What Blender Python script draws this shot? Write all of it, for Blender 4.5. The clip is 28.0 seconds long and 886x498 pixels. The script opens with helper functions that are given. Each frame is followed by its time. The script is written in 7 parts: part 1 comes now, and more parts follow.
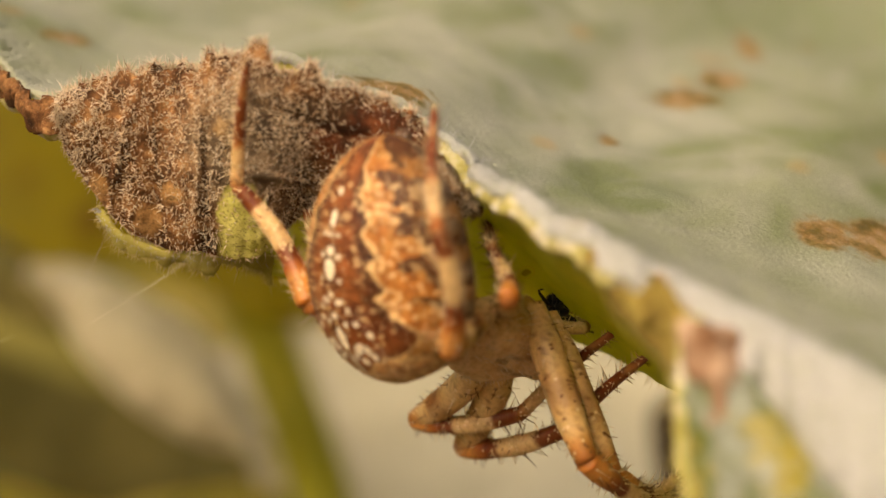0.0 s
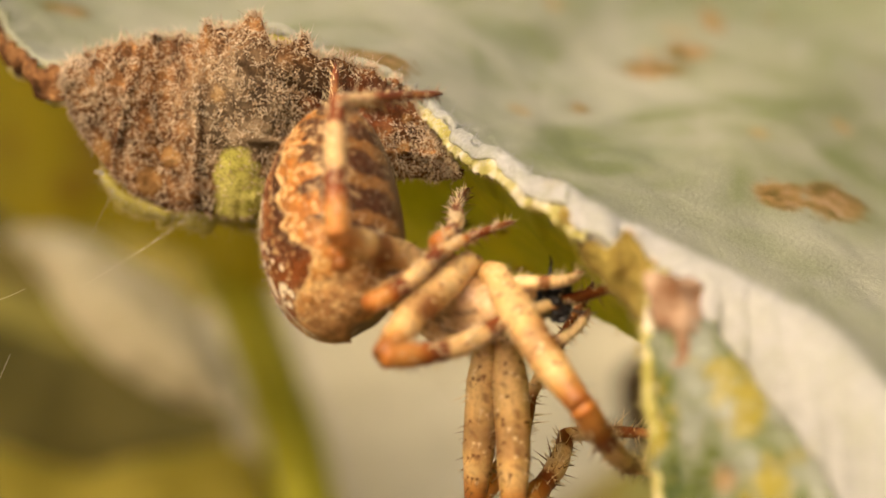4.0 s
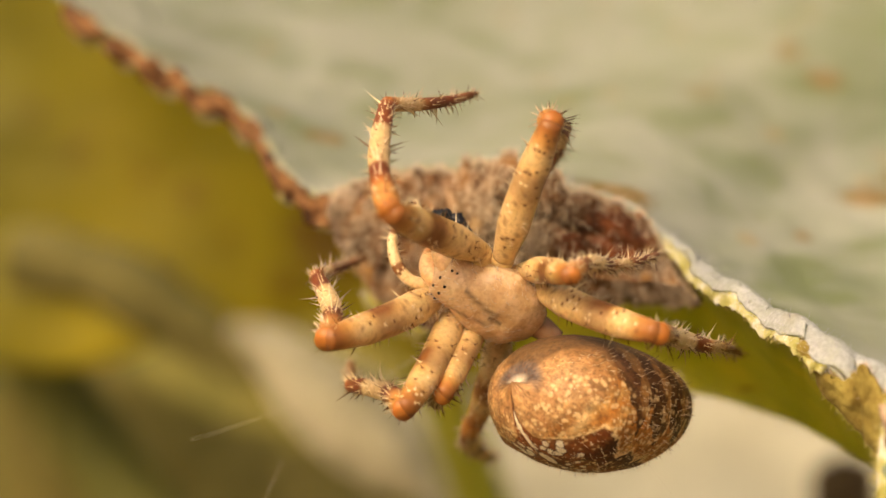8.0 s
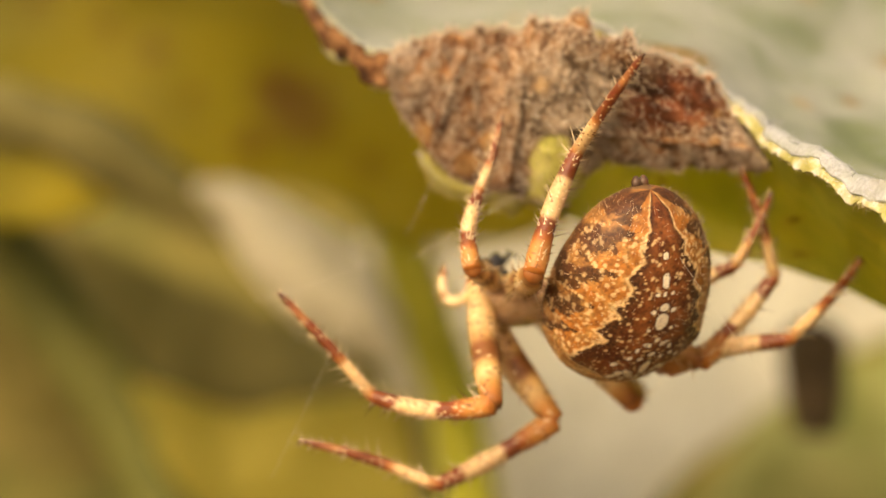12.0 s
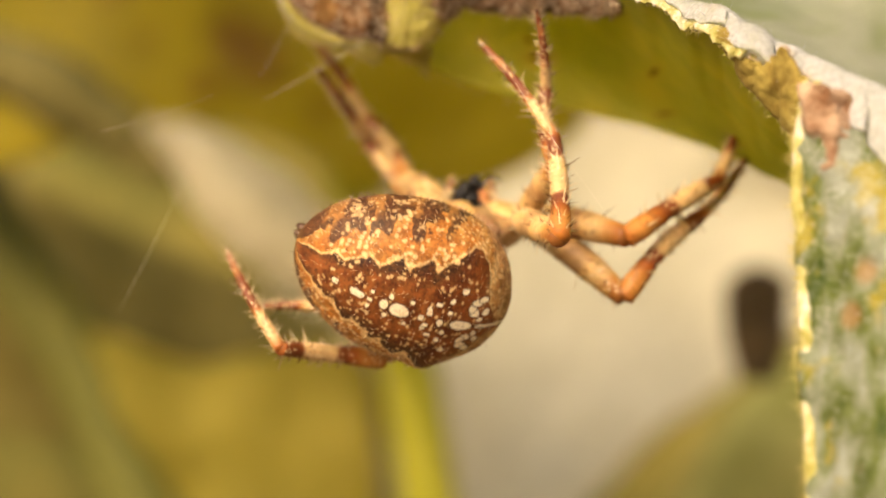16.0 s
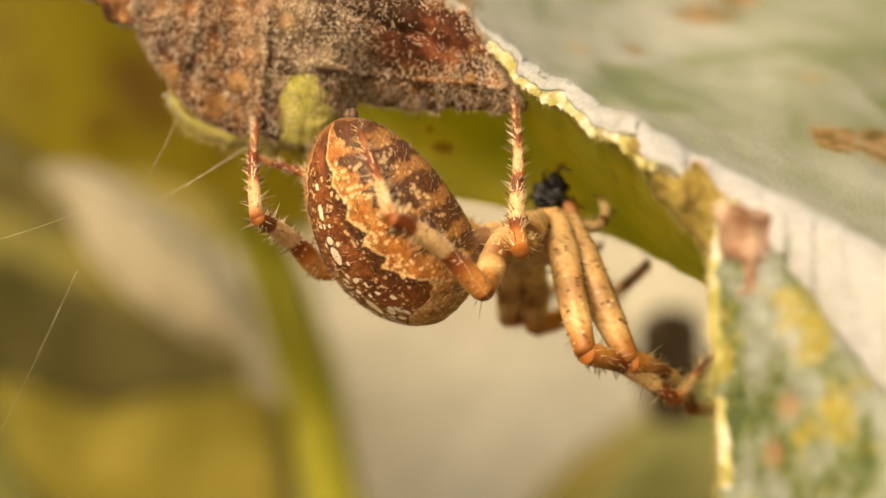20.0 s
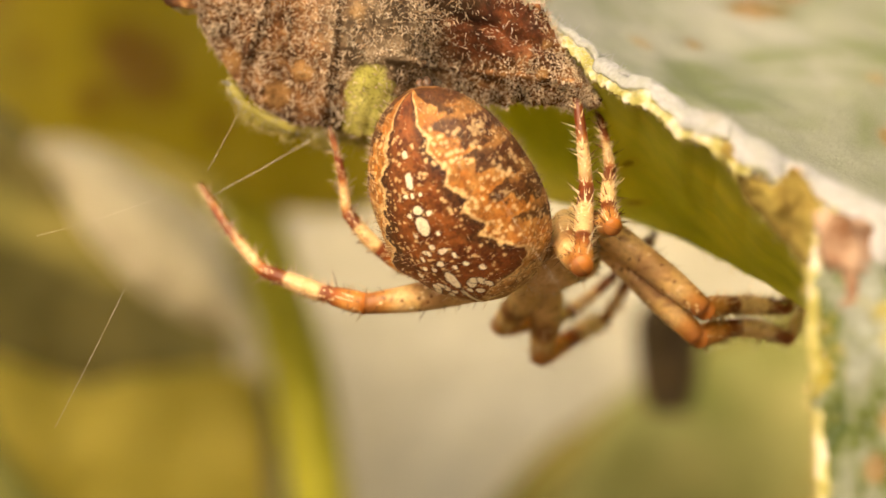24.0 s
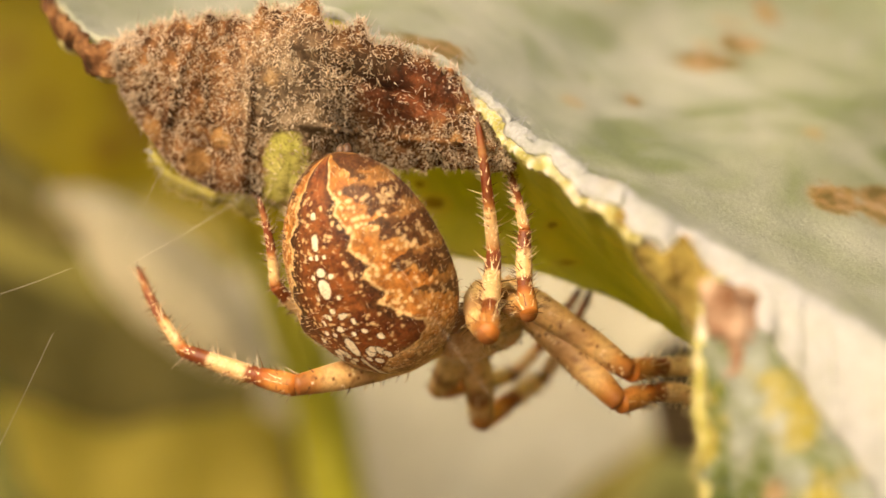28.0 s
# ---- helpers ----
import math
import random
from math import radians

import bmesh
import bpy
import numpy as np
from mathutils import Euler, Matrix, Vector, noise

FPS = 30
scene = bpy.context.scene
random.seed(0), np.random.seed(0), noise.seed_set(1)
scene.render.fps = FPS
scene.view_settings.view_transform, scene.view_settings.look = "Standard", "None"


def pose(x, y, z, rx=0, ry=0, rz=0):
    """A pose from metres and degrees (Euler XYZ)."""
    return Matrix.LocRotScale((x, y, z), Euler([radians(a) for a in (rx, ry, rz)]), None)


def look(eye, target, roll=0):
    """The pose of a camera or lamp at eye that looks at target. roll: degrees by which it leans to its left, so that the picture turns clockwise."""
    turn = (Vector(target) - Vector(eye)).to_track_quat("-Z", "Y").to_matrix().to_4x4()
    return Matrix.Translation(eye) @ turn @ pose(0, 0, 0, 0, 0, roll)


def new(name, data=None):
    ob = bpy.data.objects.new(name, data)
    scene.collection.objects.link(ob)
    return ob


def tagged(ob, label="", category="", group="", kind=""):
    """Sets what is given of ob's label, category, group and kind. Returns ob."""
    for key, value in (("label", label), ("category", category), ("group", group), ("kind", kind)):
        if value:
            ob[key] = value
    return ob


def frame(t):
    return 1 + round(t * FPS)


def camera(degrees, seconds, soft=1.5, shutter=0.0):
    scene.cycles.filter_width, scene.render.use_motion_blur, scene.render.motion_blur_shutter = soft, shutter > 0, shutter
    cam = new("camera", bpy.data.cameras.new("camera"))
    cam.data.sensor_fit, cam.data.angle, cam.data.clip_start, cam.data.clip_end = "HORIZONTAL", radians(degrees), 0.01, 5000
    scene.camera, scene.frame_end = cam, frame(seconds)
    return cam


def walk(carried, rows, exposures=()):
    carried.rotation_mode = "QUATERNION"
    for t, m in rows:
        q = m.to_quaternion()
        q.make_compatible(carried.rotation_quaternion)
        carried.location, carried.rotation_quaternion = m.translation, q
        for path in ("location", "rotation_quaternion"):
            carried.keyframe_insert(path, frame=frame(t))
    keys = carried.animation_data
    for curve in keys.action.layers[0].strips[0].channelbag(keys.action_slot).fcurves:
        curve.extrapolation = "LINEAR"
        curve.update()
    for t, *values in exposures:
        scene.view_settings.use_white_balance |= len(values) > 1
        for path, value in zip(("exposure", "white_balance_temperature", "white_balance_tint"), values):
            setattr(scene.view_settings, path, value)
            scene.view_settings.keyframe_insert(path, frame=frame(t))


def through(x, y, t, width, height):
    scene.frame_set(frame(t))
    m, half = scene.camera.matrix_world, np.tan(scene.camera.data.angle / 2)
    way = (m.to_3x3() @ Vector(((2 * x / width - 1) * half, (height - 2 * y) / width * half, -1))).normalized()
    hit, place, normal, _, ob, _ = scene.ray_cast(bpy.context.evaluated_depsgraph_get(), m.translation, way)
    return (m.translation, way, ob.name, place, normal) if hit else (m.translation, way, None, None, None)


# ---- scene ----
# Lengths below are in millimetres and become metres in part(); MM is one millimetre.
MM = 0.001

cam = camera(24, 28.0, soft=1.5)
cam.data.dof.use_dof = True
cam.data.dof.focus_distance = 0.0755
cam.data.dof.aperture_fstop = 37.0
cam.data.dof.aperture_blades = 0


def eye(x, y, z, yaw, pitch, roll):
    """The camera's pose from millimetres and degrees: yaw to the left of +y, pitch up."""
    return pose(x * MM, y * MM, z * MM) @ pose(0, 0, 0, 0, 0, yaw) @ pose(0, 0, 0, 90 + pitch) @ pose(0, 0, 0, 0, 0, roll)


walk(cam, [
    (0, eye(5.56, -78.33, -0.84, 1.49, 2.89, -0.85)),
    (0.5, eye(4.73, -78.03, -0.53, 0.68, 2.27, -0.80)),
    (1, eye(3.50, -78.62, 0.30, -0.10, 1.85, -0.81)),
    (1.5, eye(4.70, -80.33, -3.49, 1.63, 4.08, -0.47)),
    (2, eye(3.93, -80.52, -3.99, 0.63, 3.63, 1.27)),
    (2.5, eye(-2.42, -76.78, 1.53, -2.57, 0.11, -0.27)),
    (3, eye(0.36, -81.99, -1.50, -1.33, 2.70, -0.82)),
    (3.5, eye(5.11, -82.28, -1.99, 0.24, 2.41, -0.67)),
    (5.5, eye(4.91, -88.12, 1.33, 1.10, 1.63, -1.07)),
    (6, eye(5.64, -87.19, 1.20, 2.51, 1.93, -1.35)),
    (6.5, eye(4.36, -88.64, 1.04, 2.80, 2.19, -0.95)),
    (7, eye(-1.94, -88.01, 3.28, 0.86, 1.59, -0.66)),
    (7.5, eye(-2.35, -87.84, 4.71, 2.59, 1.36, -1.05)),
    (8, eye(2.25, -90.25, -0.11, 5.15, 4.28, 0.44)),
    (8.5, eye(-1.04, -90.11, -0.59, 3.67, 4.12, 0.29)),
    (9, eye(-7.79, -90.08, 1.17, 0.09, 2.09, 0.49)),
    (9.5, eye(-6.65, -87.28, 1.28, 0.60, 2.26, 0.97)),
    (10, eye(-0.82, -89.26, -2.30, 4.20, 3.72, -0.21)),
    (10.5, eye(-4.67, -90.92, 2.04, 3.95, 1.11, -0.27)),
    (11, eye(-6.21, -91.48, -0.86, 3.06, 2.14, 1.49)),
    (11.5, eye(-8.48, -91.09, 4.21, 0.68, -1.81, -0.14)),
    (12, eye(-4.69, -89.21, -0.05, 2.18, 0.46, 0.95)),
    (12.5, eye(-1.75, -89.80, 1.74, 3.55, -1.16, 0.14)),
    (14.5, eye(-5.03, -87.59, -1.31, 0.43, 0.24, 0.09)),
    (15, eye(-1.55, -87.91, -4.64, 2.01, 1.22, 1.21)),
    (15.5, eye(-1.31, -89.12, -6.34, 1.39, 1.58, 1.88)),
    (16, eye(2.48, -88.99, -7.39, 2.91, 1.21, 1.90)),
    (16.5, eye(1.97, -88.89, -6.15, 2.45, 0.11, 0.58)),
    (17, eye(0.06, -87.65, -3.78, 1.81, -0.04, 0.55)),
    (17.5, eye(0.31, -86.95, -4.78, 2.12, 1.44, 1.27)),
    (18, eye(2.28, -85.60, -1.70, 2.33, 0.50, 0.66)),
    (18.5, eye(4.67, -85.71, -3.16, 2.94, 1.90, 0.77)),
    (19, eye(1.77, -85.86, 0.05, 0.53, 0.23, 0.26)),
    (19.5, eye(1.65, -84.38, -0.62, 0.16, 0.16, 0.71)),
    (20, eye(2.60, -84.79, -2.78, 0.45, 1.04, 0.93)),
    (20.5, eye(2.72, -83.59, -3.05, 0.89, 0.96, 1.18)),
    (21, eye(1.90, -83.58, -3.16, 0.74, 1.47, 1.43)),
    (21.5, eye(-1.90, -84.59, -1.60, -1.41, 0.52, 1.13)),
    (23.5, eye(1.01, -83.18, -2.25, 1.31, 0.50, 1.65)),
    (24, eye(-2.12, -83.04, -1.88, -1.16, 0.28, 2.05)),
    (24.5, eye(2.46, -82.87, -3.76, 1.44, 1.65, 1.77)),
    (25, eye(1.18, -82.74, -0.95, 0.74, 0.86, 1.65)),
    (25.5, eye(0.85, -83.51, -1.55, 0.40, 1.72, 1.66)),
    (26, eye(1.30, -83.37, -0.96, 0.58, 1.44, 1.81)),
    (26.5, eye(-0.19, -82.98, 0.23, -0.44, 0.50, 1.41)),
    (27, eye(1.99, -83.04, -0.34, 0.80, 0.63, 1.21)),
    (27.5, eye(3.43, -82.47, -0.08, 1.33, 0.62, 1.23)),
    (28, eye(4.17, -82.75, -0.29, 1.27, 0.97, 1.30)),
], exposures=[(0, -0.40, 8000, 14), (3, -0.27, 8000, 14), (7, -0.24, 8000, 14), (12, -0.07, 8000, 14), (16, 0.02, 8000, 14), (18, 0.0, 8000, 14), (21, -0.12, 8000, 14), (24, 0.0, 8000, 14), (28, -0.02, 8000, 14)])

# ---- world and sun ----
SUN_TURN, SUN_HEIGHT = radians(206), radians(34)
world = bpy.data.worlds.new("sky")
scene.world = world
world.use_nodes = True
sky = world.node_tree.nodes.new("ShaderNodeTexSky")
sky.sky_type = "NISHITA"
sky.sun_disc = False
sky.sun_elevation, sky.sun_rotation = SUN_HEIGHT, SUN_TURN
sky.air_density, sky.dust_density, sky.ozone_density = 0.7, 6.0, 0.4
back = world.node_tree.nodes["Background"]
world.node_tree.links.new(sky.outputs["Color"], back.inputs["Color"])
back.inputs["Strength"].default_value = 0.235
sun_data = bpy.data.lights.new("sun", "SUN")
sun_data.energy, sun_data.angle, sun_data.color = 1.9, radians(40), (1.0, 0.84, 0.60)
sun = new("sun", sun_data)
towards = Vector((math.sin(SUN_TURN) * math.cos(SUN_HEIGHT), math.cos(SUN_TURN) * math.cos(SUN_HEIGHT), math.sin(SUN_HEIGHT)))
sun.matrix_world = look(towards * 3, (0, 0, 0))


# ---- mesh helpers ----
def curve(points, n):
    """n points on a smooth line through the given ones (Catmull-Rom)."""
    p = np.array(points, float)
    d = np.r_[0, np.cumsum(np.linalg.norm(np.diff(p[:, :3], axis=0), axis=1))]
    out = np.empty((n, p.shape[1]))
    q = np.vstack([2 * p[0] - p[1], p, 2 * p[-1] - p[-2]])
    for k, s in enumerate(np.linspace(0, d[-1], n)):
        i = min(np.searchsorted(d, s, side="right") - 1, len(p) - 2)
        f = (s - d[i]) / max(d[i + 1] - d[i], 1e-9)
        a, b, c, e = q[i], q[i + 1], q[i + 2], q[i + 3]
        out[k] = 0.5 * (2 * b + (c - a) * f + (2 * a - 5 * b + 4 * c - e) * f * f + (3 * b - 3 * c + e - a) * f ** 3)
    return out


def mesh_of(name, verts, faces, mats, colors=None, smooth=True):
    me = bpy.data.meshes.new(name)
    me.from_pydata((np.asarray(verts, float) * MM).tolist(), [], faces)
    for m in mats if isinstance(mats, (list, tuple)) else [mats]:
        me.materials.append(m)
    if smooth:
        me.polygons.foreach_set("use_smooth", [True] * len(me.polygons))
    if colors is not None:
        layer = me.color_attributes.new("Col", "FLOAT_COLOR", "POINT")
        rgba = np.ones((len(verts), 4), np.float32)
        rgba[:, :3] = colors
        layer.data.foreach_set("color", rgba.ravel())
    me.update()
    return me


def part(name, mesh, parent=None, label=""):
    ob = new(name, mesh)
    if parent is not None:
        ob.parent = parent
    return tagged(ob, label)


def thing(name, label, category, group="", kind=""):
    return tagged(new(name), label, category, group, kind)


def grid_faces(nu, nv, wrap=False, base=0, flip=False):
    faces = []
    for i in range(nu - 1):
        for j in range(nv if wrap else nv - 1):
            a, b = base + i * nv + j, base + i * nv + (j + 1) % nv
            f = (a, b, b + nv, a + nv)
            faces.append(f[::-1] if flip else f)
    return faces


def normals(P):
    du, dv = np.gradient(P, axis=0), np.gradient(P, axis=1)
    n = np.cross(du, dv)
    return n / np.maximum(np.linalg.norm(n, axis=2, keepdims=True), 1e-9)


def sheet(P, thick):
    """Vertices and faces of a leaf-like sheet of that thickness, from a grid of points."""
    nu, nv = P.shape[:2]
    Q = P - normals(P) * thick
    verts = np.vstack([P.reshape(-1, 3), Q.reshape(-1, 3)])
    m = nu * nv
    faces = grid_faces(nu, nv) + grid_faces(nu, nv, base=m, flip=True)
    ring = [i * nv for i in range(nu)] + [(nu - 1) * nv + j for j in range(1, nv)]
    ring += [i * nv + nv - 1 for i in range(nu - 2, -1, -1)] + [j for j in range(nv - 2, 0, -1)]
    for a, b in zip(ring, ring[1:] + ring[:1]):
        faces.append((a, b, b + m, a + m))
    return verts, faces


def ruled(A, B, nv, bulge=(0, 0, 0), power=1.0):
    """A grid between two lines of equally many points, pushed out by bulge in its middle."""
    v = np.linspace(0, 1, nv)[None, :, None] ** power
    return A[:, None] * (1 - v) + B[:, None] * v + np.sin(np.pi * v) * np.array(bulge)


def rough(P, size, amount, seed=0.0):
    """Moves a grid along its normals by fractal noise."""
    n = normals(P)
    out = P.copy()
    for i in range(P.shape[0]):
        for j in range(P.shape[1]):
            q = Vector(P[i, j] / size) + Vector((seed, 0, 0))
            out[i, j] += n[i, j] * amount * noise.fractal(q, 0.9, 2.1, 4)
    return out


def hair_mesh(name, roots, dirs, lengths, radius, mats, colors=None, bend=0.0):
    """Tapered three-sided hairs, each of two lengths with a slight bend, in one mesh."""
    roots, dirs = np.asarray(roots, float), np.asarray(dirs, float)
    k = len(roots)
    dirs = dirs / np.maximum(np.linalg.norm(dirs, axis=1, keepdims=True), 1e-9)
    lengths = np.broadcast_to(lengths, (k,))[:, None]
    radius = np.broadcast_to(radius, (k,))[:, None]
    helper = np.where(np.abs(dirs[:, 2:3]) < 0.9, [[0, 0, 1.0]], [[1.0, 0, 0]])
    s = np.cross(dirs, helper)
    s /= np.linalg.norm(s, axis=1, keepdims=True)
    w = np.cross(dirs, s)
    drift = np.random.normal(0, 1, (k, 3)) * bend
    mid, tip = roots + dirs * lengths * 0.55, roots + (dirs + drift) * lengths
    rows = []
    for a in (0, 2.094, 4.189):
        rows.append(roots + (s * math.cos(a) + w * math.sin(a)) * radius)
    for a in (0, 2.094, 4.189):
        rows.append(mid + drift * lengths * 0.2 + (s * math.cos(a) + w * math.sin(a)) * radius * 0.7)
    rows.append(tip)
    verts = np.stack(rows, 1).reshape(-1, 3)
    one = [(0, 1, 4, 3), (1, 2, 5, 4), (2, 0, 3, 5), (3, 4, 6), (4, 5, 6), (5, 3, 6)]
    faces = [tuple(7 * i + q for q in f) for i in range(k) for f in one]
    col = None if colors is None else np.repeat(np.asarray(colors, float), 7, axis=0)
    return verts, faces, col


# ---- materials ----
class Paint:
    """A small builder of node materials whose textures are measured in millimetres."""

    def __init__(self, name):
        self.m = bpy.data.materials.new(name)
        self.m.use_nodes = True
        self.t = self.m.node_tree
        self.bsdf = self.t.nodes["Principled BSDF"]
        tc = self.t.nodes.new("ShaderNodeTexCoord")
        sc = self.t.nodes.new("ShaderNodeVectorMath")
        sc.operation = "SCALE"
        sc.inputs["Scale"].default_value = 1000.0
        self.t.links.new(tc.outputs["Object"], sc.inputs[0])
        self.mm = sc.outputs[0]

    def put(self, sock, value):
        if isinstance(value, bpy.types.NodeSocket):
            self.t.links.new(value, sock)
        elif isinstance(value, (tuple, list)) and len(value) == 3 and sock.type == "RGBA":
            sock.default_value = (*value, 1)
        else:
            sock.default_value = value

    def noise(self, size, detail=4.0, rough=0.55, stretch=(1, 1, 1), warp=0.0, shift=(0, 0, 0)):
        n = self.t.nodes.new("ShaderNodeTexNoise")
        mp = self.t.nodes.new("ShaderNodeMapping")
        mp.inputs["Scale"].default_value = [1 / (size * s) for s in stretch]
        mp.inputs["Location"].default_value = shift
        self.t.links.new(self.mm, mp.inputs["Vector"])
        self.t.links.new(mp.outputs[0], n.inputs["Vector"])
        n.inputs["Scale"].default_value, n.inputs["Detail"].default_value = 1.0, detail
        n.inputs["Roughness"].default_value, n.inputs["Distortion"].default_value = rough, warp
        return n.outputs["Fac"]

    def cells(self, size, feature="F1", jitter=1.0):
        n = self.t.nodes.new("ShaderNodeTexVoronoi")
        n.feature = feature
        n.inputs["Scale"].default_value = 1 / size
        n.inputs["Randomness"].default_value = jitter
        self.t.links.new(self.mm, n.inputs["Vector"])
        return n.outputs["Distance"]

    def near(self, centre, radii, wobble=0.0, size=2.0):
        """0 at the centre, 1 on an ellipsoid round it, with an uneven outline."""
        s = self.t.nodes.new("ShaderNodeVectorMath")
        s.operation = "SUBTRACT"
        self.put(s.inputs[0], self.mm)
        s.inputs[1].default_value = centre
        d = self.t.nodes.new("ShaderNodeVectorMath")
        d.operation = "DIVIDE"
        self.put(d.inputs[0], s.outputs[0])
        d.inputs[1].default_value = radii
        ln = self.t.nodes.new("ShaderNodeVectorMath")
        ln.operation = "LENGTH"
        self.put(ln.inputs[0], d.outputs[0])
        if not wobble:
            return ln.outputs["Value"]
        return self.calc("ADD", ln.outputs["Value"], self.calc("MULTIPLY", self.calc("SUBTRACT", self.noise(size, 4, 0.6), 0.5), wobble))

    def calc(self, op, a, b=0.0):
        n = self.t.nodes.new("ShaderNodeMath")
        n.operation = op
        self.put(n.inputs[0], a)
        self.put(n.inputs[1], b)
        return n.outputs[0]

    def ramp(self, fac, stops):
        n = self.t.nodes.new("ShaderNodeValToRGB")
        e = n.color_ramp.elements
        while len(e) < len(stops):
            e.new(0.5)
        for el, (p, c) in zip(e, stops):
            el.position = p
            el.color = (*c, 1) if isinstance(c, (tuple, list)) else (c, c, c, 1)
        self.put(n.inputs["Fac"], fac)
        return n.outputs["Color"]

    def mix(self, fac, a, b, how="MIX"):
        n = self.t.nodes.new("ShaderNodeMix")
        n.data_type, n.blend_type = "RGBA", how
        self.put(n.inputs[0], fac)
        self.put(n.inputs[6], a)
        self.put(n.inputs[7], b)
        return n.outputs[2]

    def done(self, color, rough=0.7, height=None, bump=0.3, depth=0.1, glow_through=0.0, through_color=None, sss=0.0, gloss=0.3, coat=0.0):
        self.put(self.bsdf.inputs["Base Color"], color)
        self.put(self.bsdf.inputs["Roughness"], rough)
        self.bsdf.inputs["Specular IOR Level"].default_value = gloss
        if coat:
            self.bsdf.inputs["Coat Weight"].default_value = coat
        if sss:
            self.bsdf.inputs["Subsurface Weight"].default_value = sss
            self.bsdf.inputs["Subsurface Radius"].default_value = (1.0, 0.5, 0.2)
            self.bsdf.inputs["Subsurface Scale"].default_value = 0.5 * MM
        if height is not None:
            b = self.t.nodes.new("ShaderNodeBump")
            b.inputs["Strength"].default_value = bump
            b.inputs["Distance"].default_value = depth * MM
            self.put(b.inputs["Height"], height)
            self.t.links.new(b.outputs[0], self.bsdf.inputs["Normal"])
        if glow_through:
            tr = self.t.nodes.new("ShaderNodeBsdfTranslucent")
            self.put(tr.inputs["Color"], through_color if through_color is not None else color)
            mx = self.t.nodes.new("ShaderNodeMixShader")
            mx.inputs[0].default_value = glow_through
            self.t.links.new(self.bsdf.outputs[0], mx.inputs[1])
            self.t.links.new(tr.outputs[0], mx.inputs[2])
            self.t.links.new(mx.outputs[0], self.t.nodes["Material Output"].inputs["Surface"])
        return self.m


def pale_leaf():
    p = Paint("felted_leaf")
    true_mm = p.mm
    long_way = p.t.nodes.new("ShaderNodeVectorMath")
    long_way.operation = "MULTIPLY"
    p.put(long_way.inputs[0], p.mm)
    long_way.inputs[1].default_value = (1.0, 0.5, 1.0)
    p.mm = long_way.outputs[0]
    felt = p.noise(2.2, 5, 0.62, warp=0.5)
    broad = p.noise(10.0, 4, 0.55, warp=0.8)
    col = p.ramp(felt, [(0.30, (0.27, 0.335, 0.22)), (0.50, (0.405, 0.45, 0.37)), (0.68, (0.60, 0.63, 0.57))])
    green = p.ramp(p.calc("ADD", p.calc("MULTIPLY", broad, 0.7), p.calc("MULTIPLY", felt, 0.5)), [(0.55, 0.0), (0.67, 0.7)])
    col = p.mix(green, col, (0.15, 0.215, 0.06))
    for shift, stretch in (((3, 1, 0), (2.0, 1.0, 0.5)), ((8, 4, 2), (0.7, 1.6, 0.6))):
        vein = p.noise(11.0, 2, 0.4, stretch=stretch, warp=1.2, shift=shift)
        col = p.mix(p.ramp(vein, [(0.36, 0.0), (0.50, 0.45), (0.64, 0.0)]), col, (0.60, 0.61, 0.56))
    specks = p.ramp(p.cells(4.2), [(0.08, 0.6), (0.17, 0.0)])
    col = p.mix(specks, col, (0.52, 0.34, 0.16))
    blotch = p.ramp(p.calc("ADD", p.cells(7.5), p.calc("MULTIPLY", p.noise(1.5, 3, 0.6), 0.2)), [(0.17, 0.5), (0.27, 0.0)])
    col = p.mix(blotch, col, (0.50, 0.36, 0.22))
    p.mm = true_mm
    young = p.ramp(p.near((22, 34, 20), (13, 26, 12), 0.9, 5.0), [(0.55, 0.55), (1.15, 0.0)])
    col = p.mix(young, col, (0.20, 0.27, 0.12))
    for centre, radii in (((14.0, 14.6, 10.1), (1.8, 4.0, 0.9)), ((16.0, 18.2, 11.4), (1.5, 4.0, 0.9)), ((18.0, 24.5, 13.8), (0.7, 6.0, 1.7)), ((17.6, -1.6, 3.4), (1.4, 4.5, 0.9)), ((19.9, -0.2, 3.2), (1.9, 5.0, 1.1)),
                          ((10.1, 7.2, 7.6), (0.55, 2.0, 0.6)), ((11.6, 32.2, 21.0), (1.1, 3.0, 0.9)), ((13.3, 28.6, 18.6), (1.2, 3.0, 1.0)), ((6.9, 26.8, 18.7), (0.5, 2.0, 0.6)), ((-12.0, 6.9, 12.6), (1.2, 2.4, 0.6)),
                          ((-17.0, 5.0, 14.5), (1.1, 2.4, 0.7)), ((21.3, 28.0, 14.0), (0.7, 3.0, 0.7)), ((1.9, -2.2, 9.0), (2.4, 2.5, 0.9))):
        hit = p.near(centre, radii, 1.7, 0.9)
        col = p.mix(p.ramp(hit, [(0.65, 0.95), (1.05, 0.0)]), col, p.ramp(p.noise(0.9, 4, 0.7), [(0.38, (0.11, 0.075, 0.015)), (0.5, (0.40, 0.22, 0.08)), (0.62, (0.55, 0.38, 0.24))]))
    fuzz = p.noise(0.16, 3, 0.7)
    lip = p.t.nodes.new("ShaderNodeVertexColor")
    lip.layer_name = "Col"
    col = p.mix(p.ramp(fuzz, [(0.50, 0.0), (0.68, 0.3)]), col, (0.50, 0.51, 0.46))
    grain = p.ramp(p.noise(0.20, 4, 0.75), [(0.36, (0.44, 0.46, 0.48)), (0.48, (0.62, 0.64, 0.67)), (0.60, (0.78, 0.80, 0.83))])
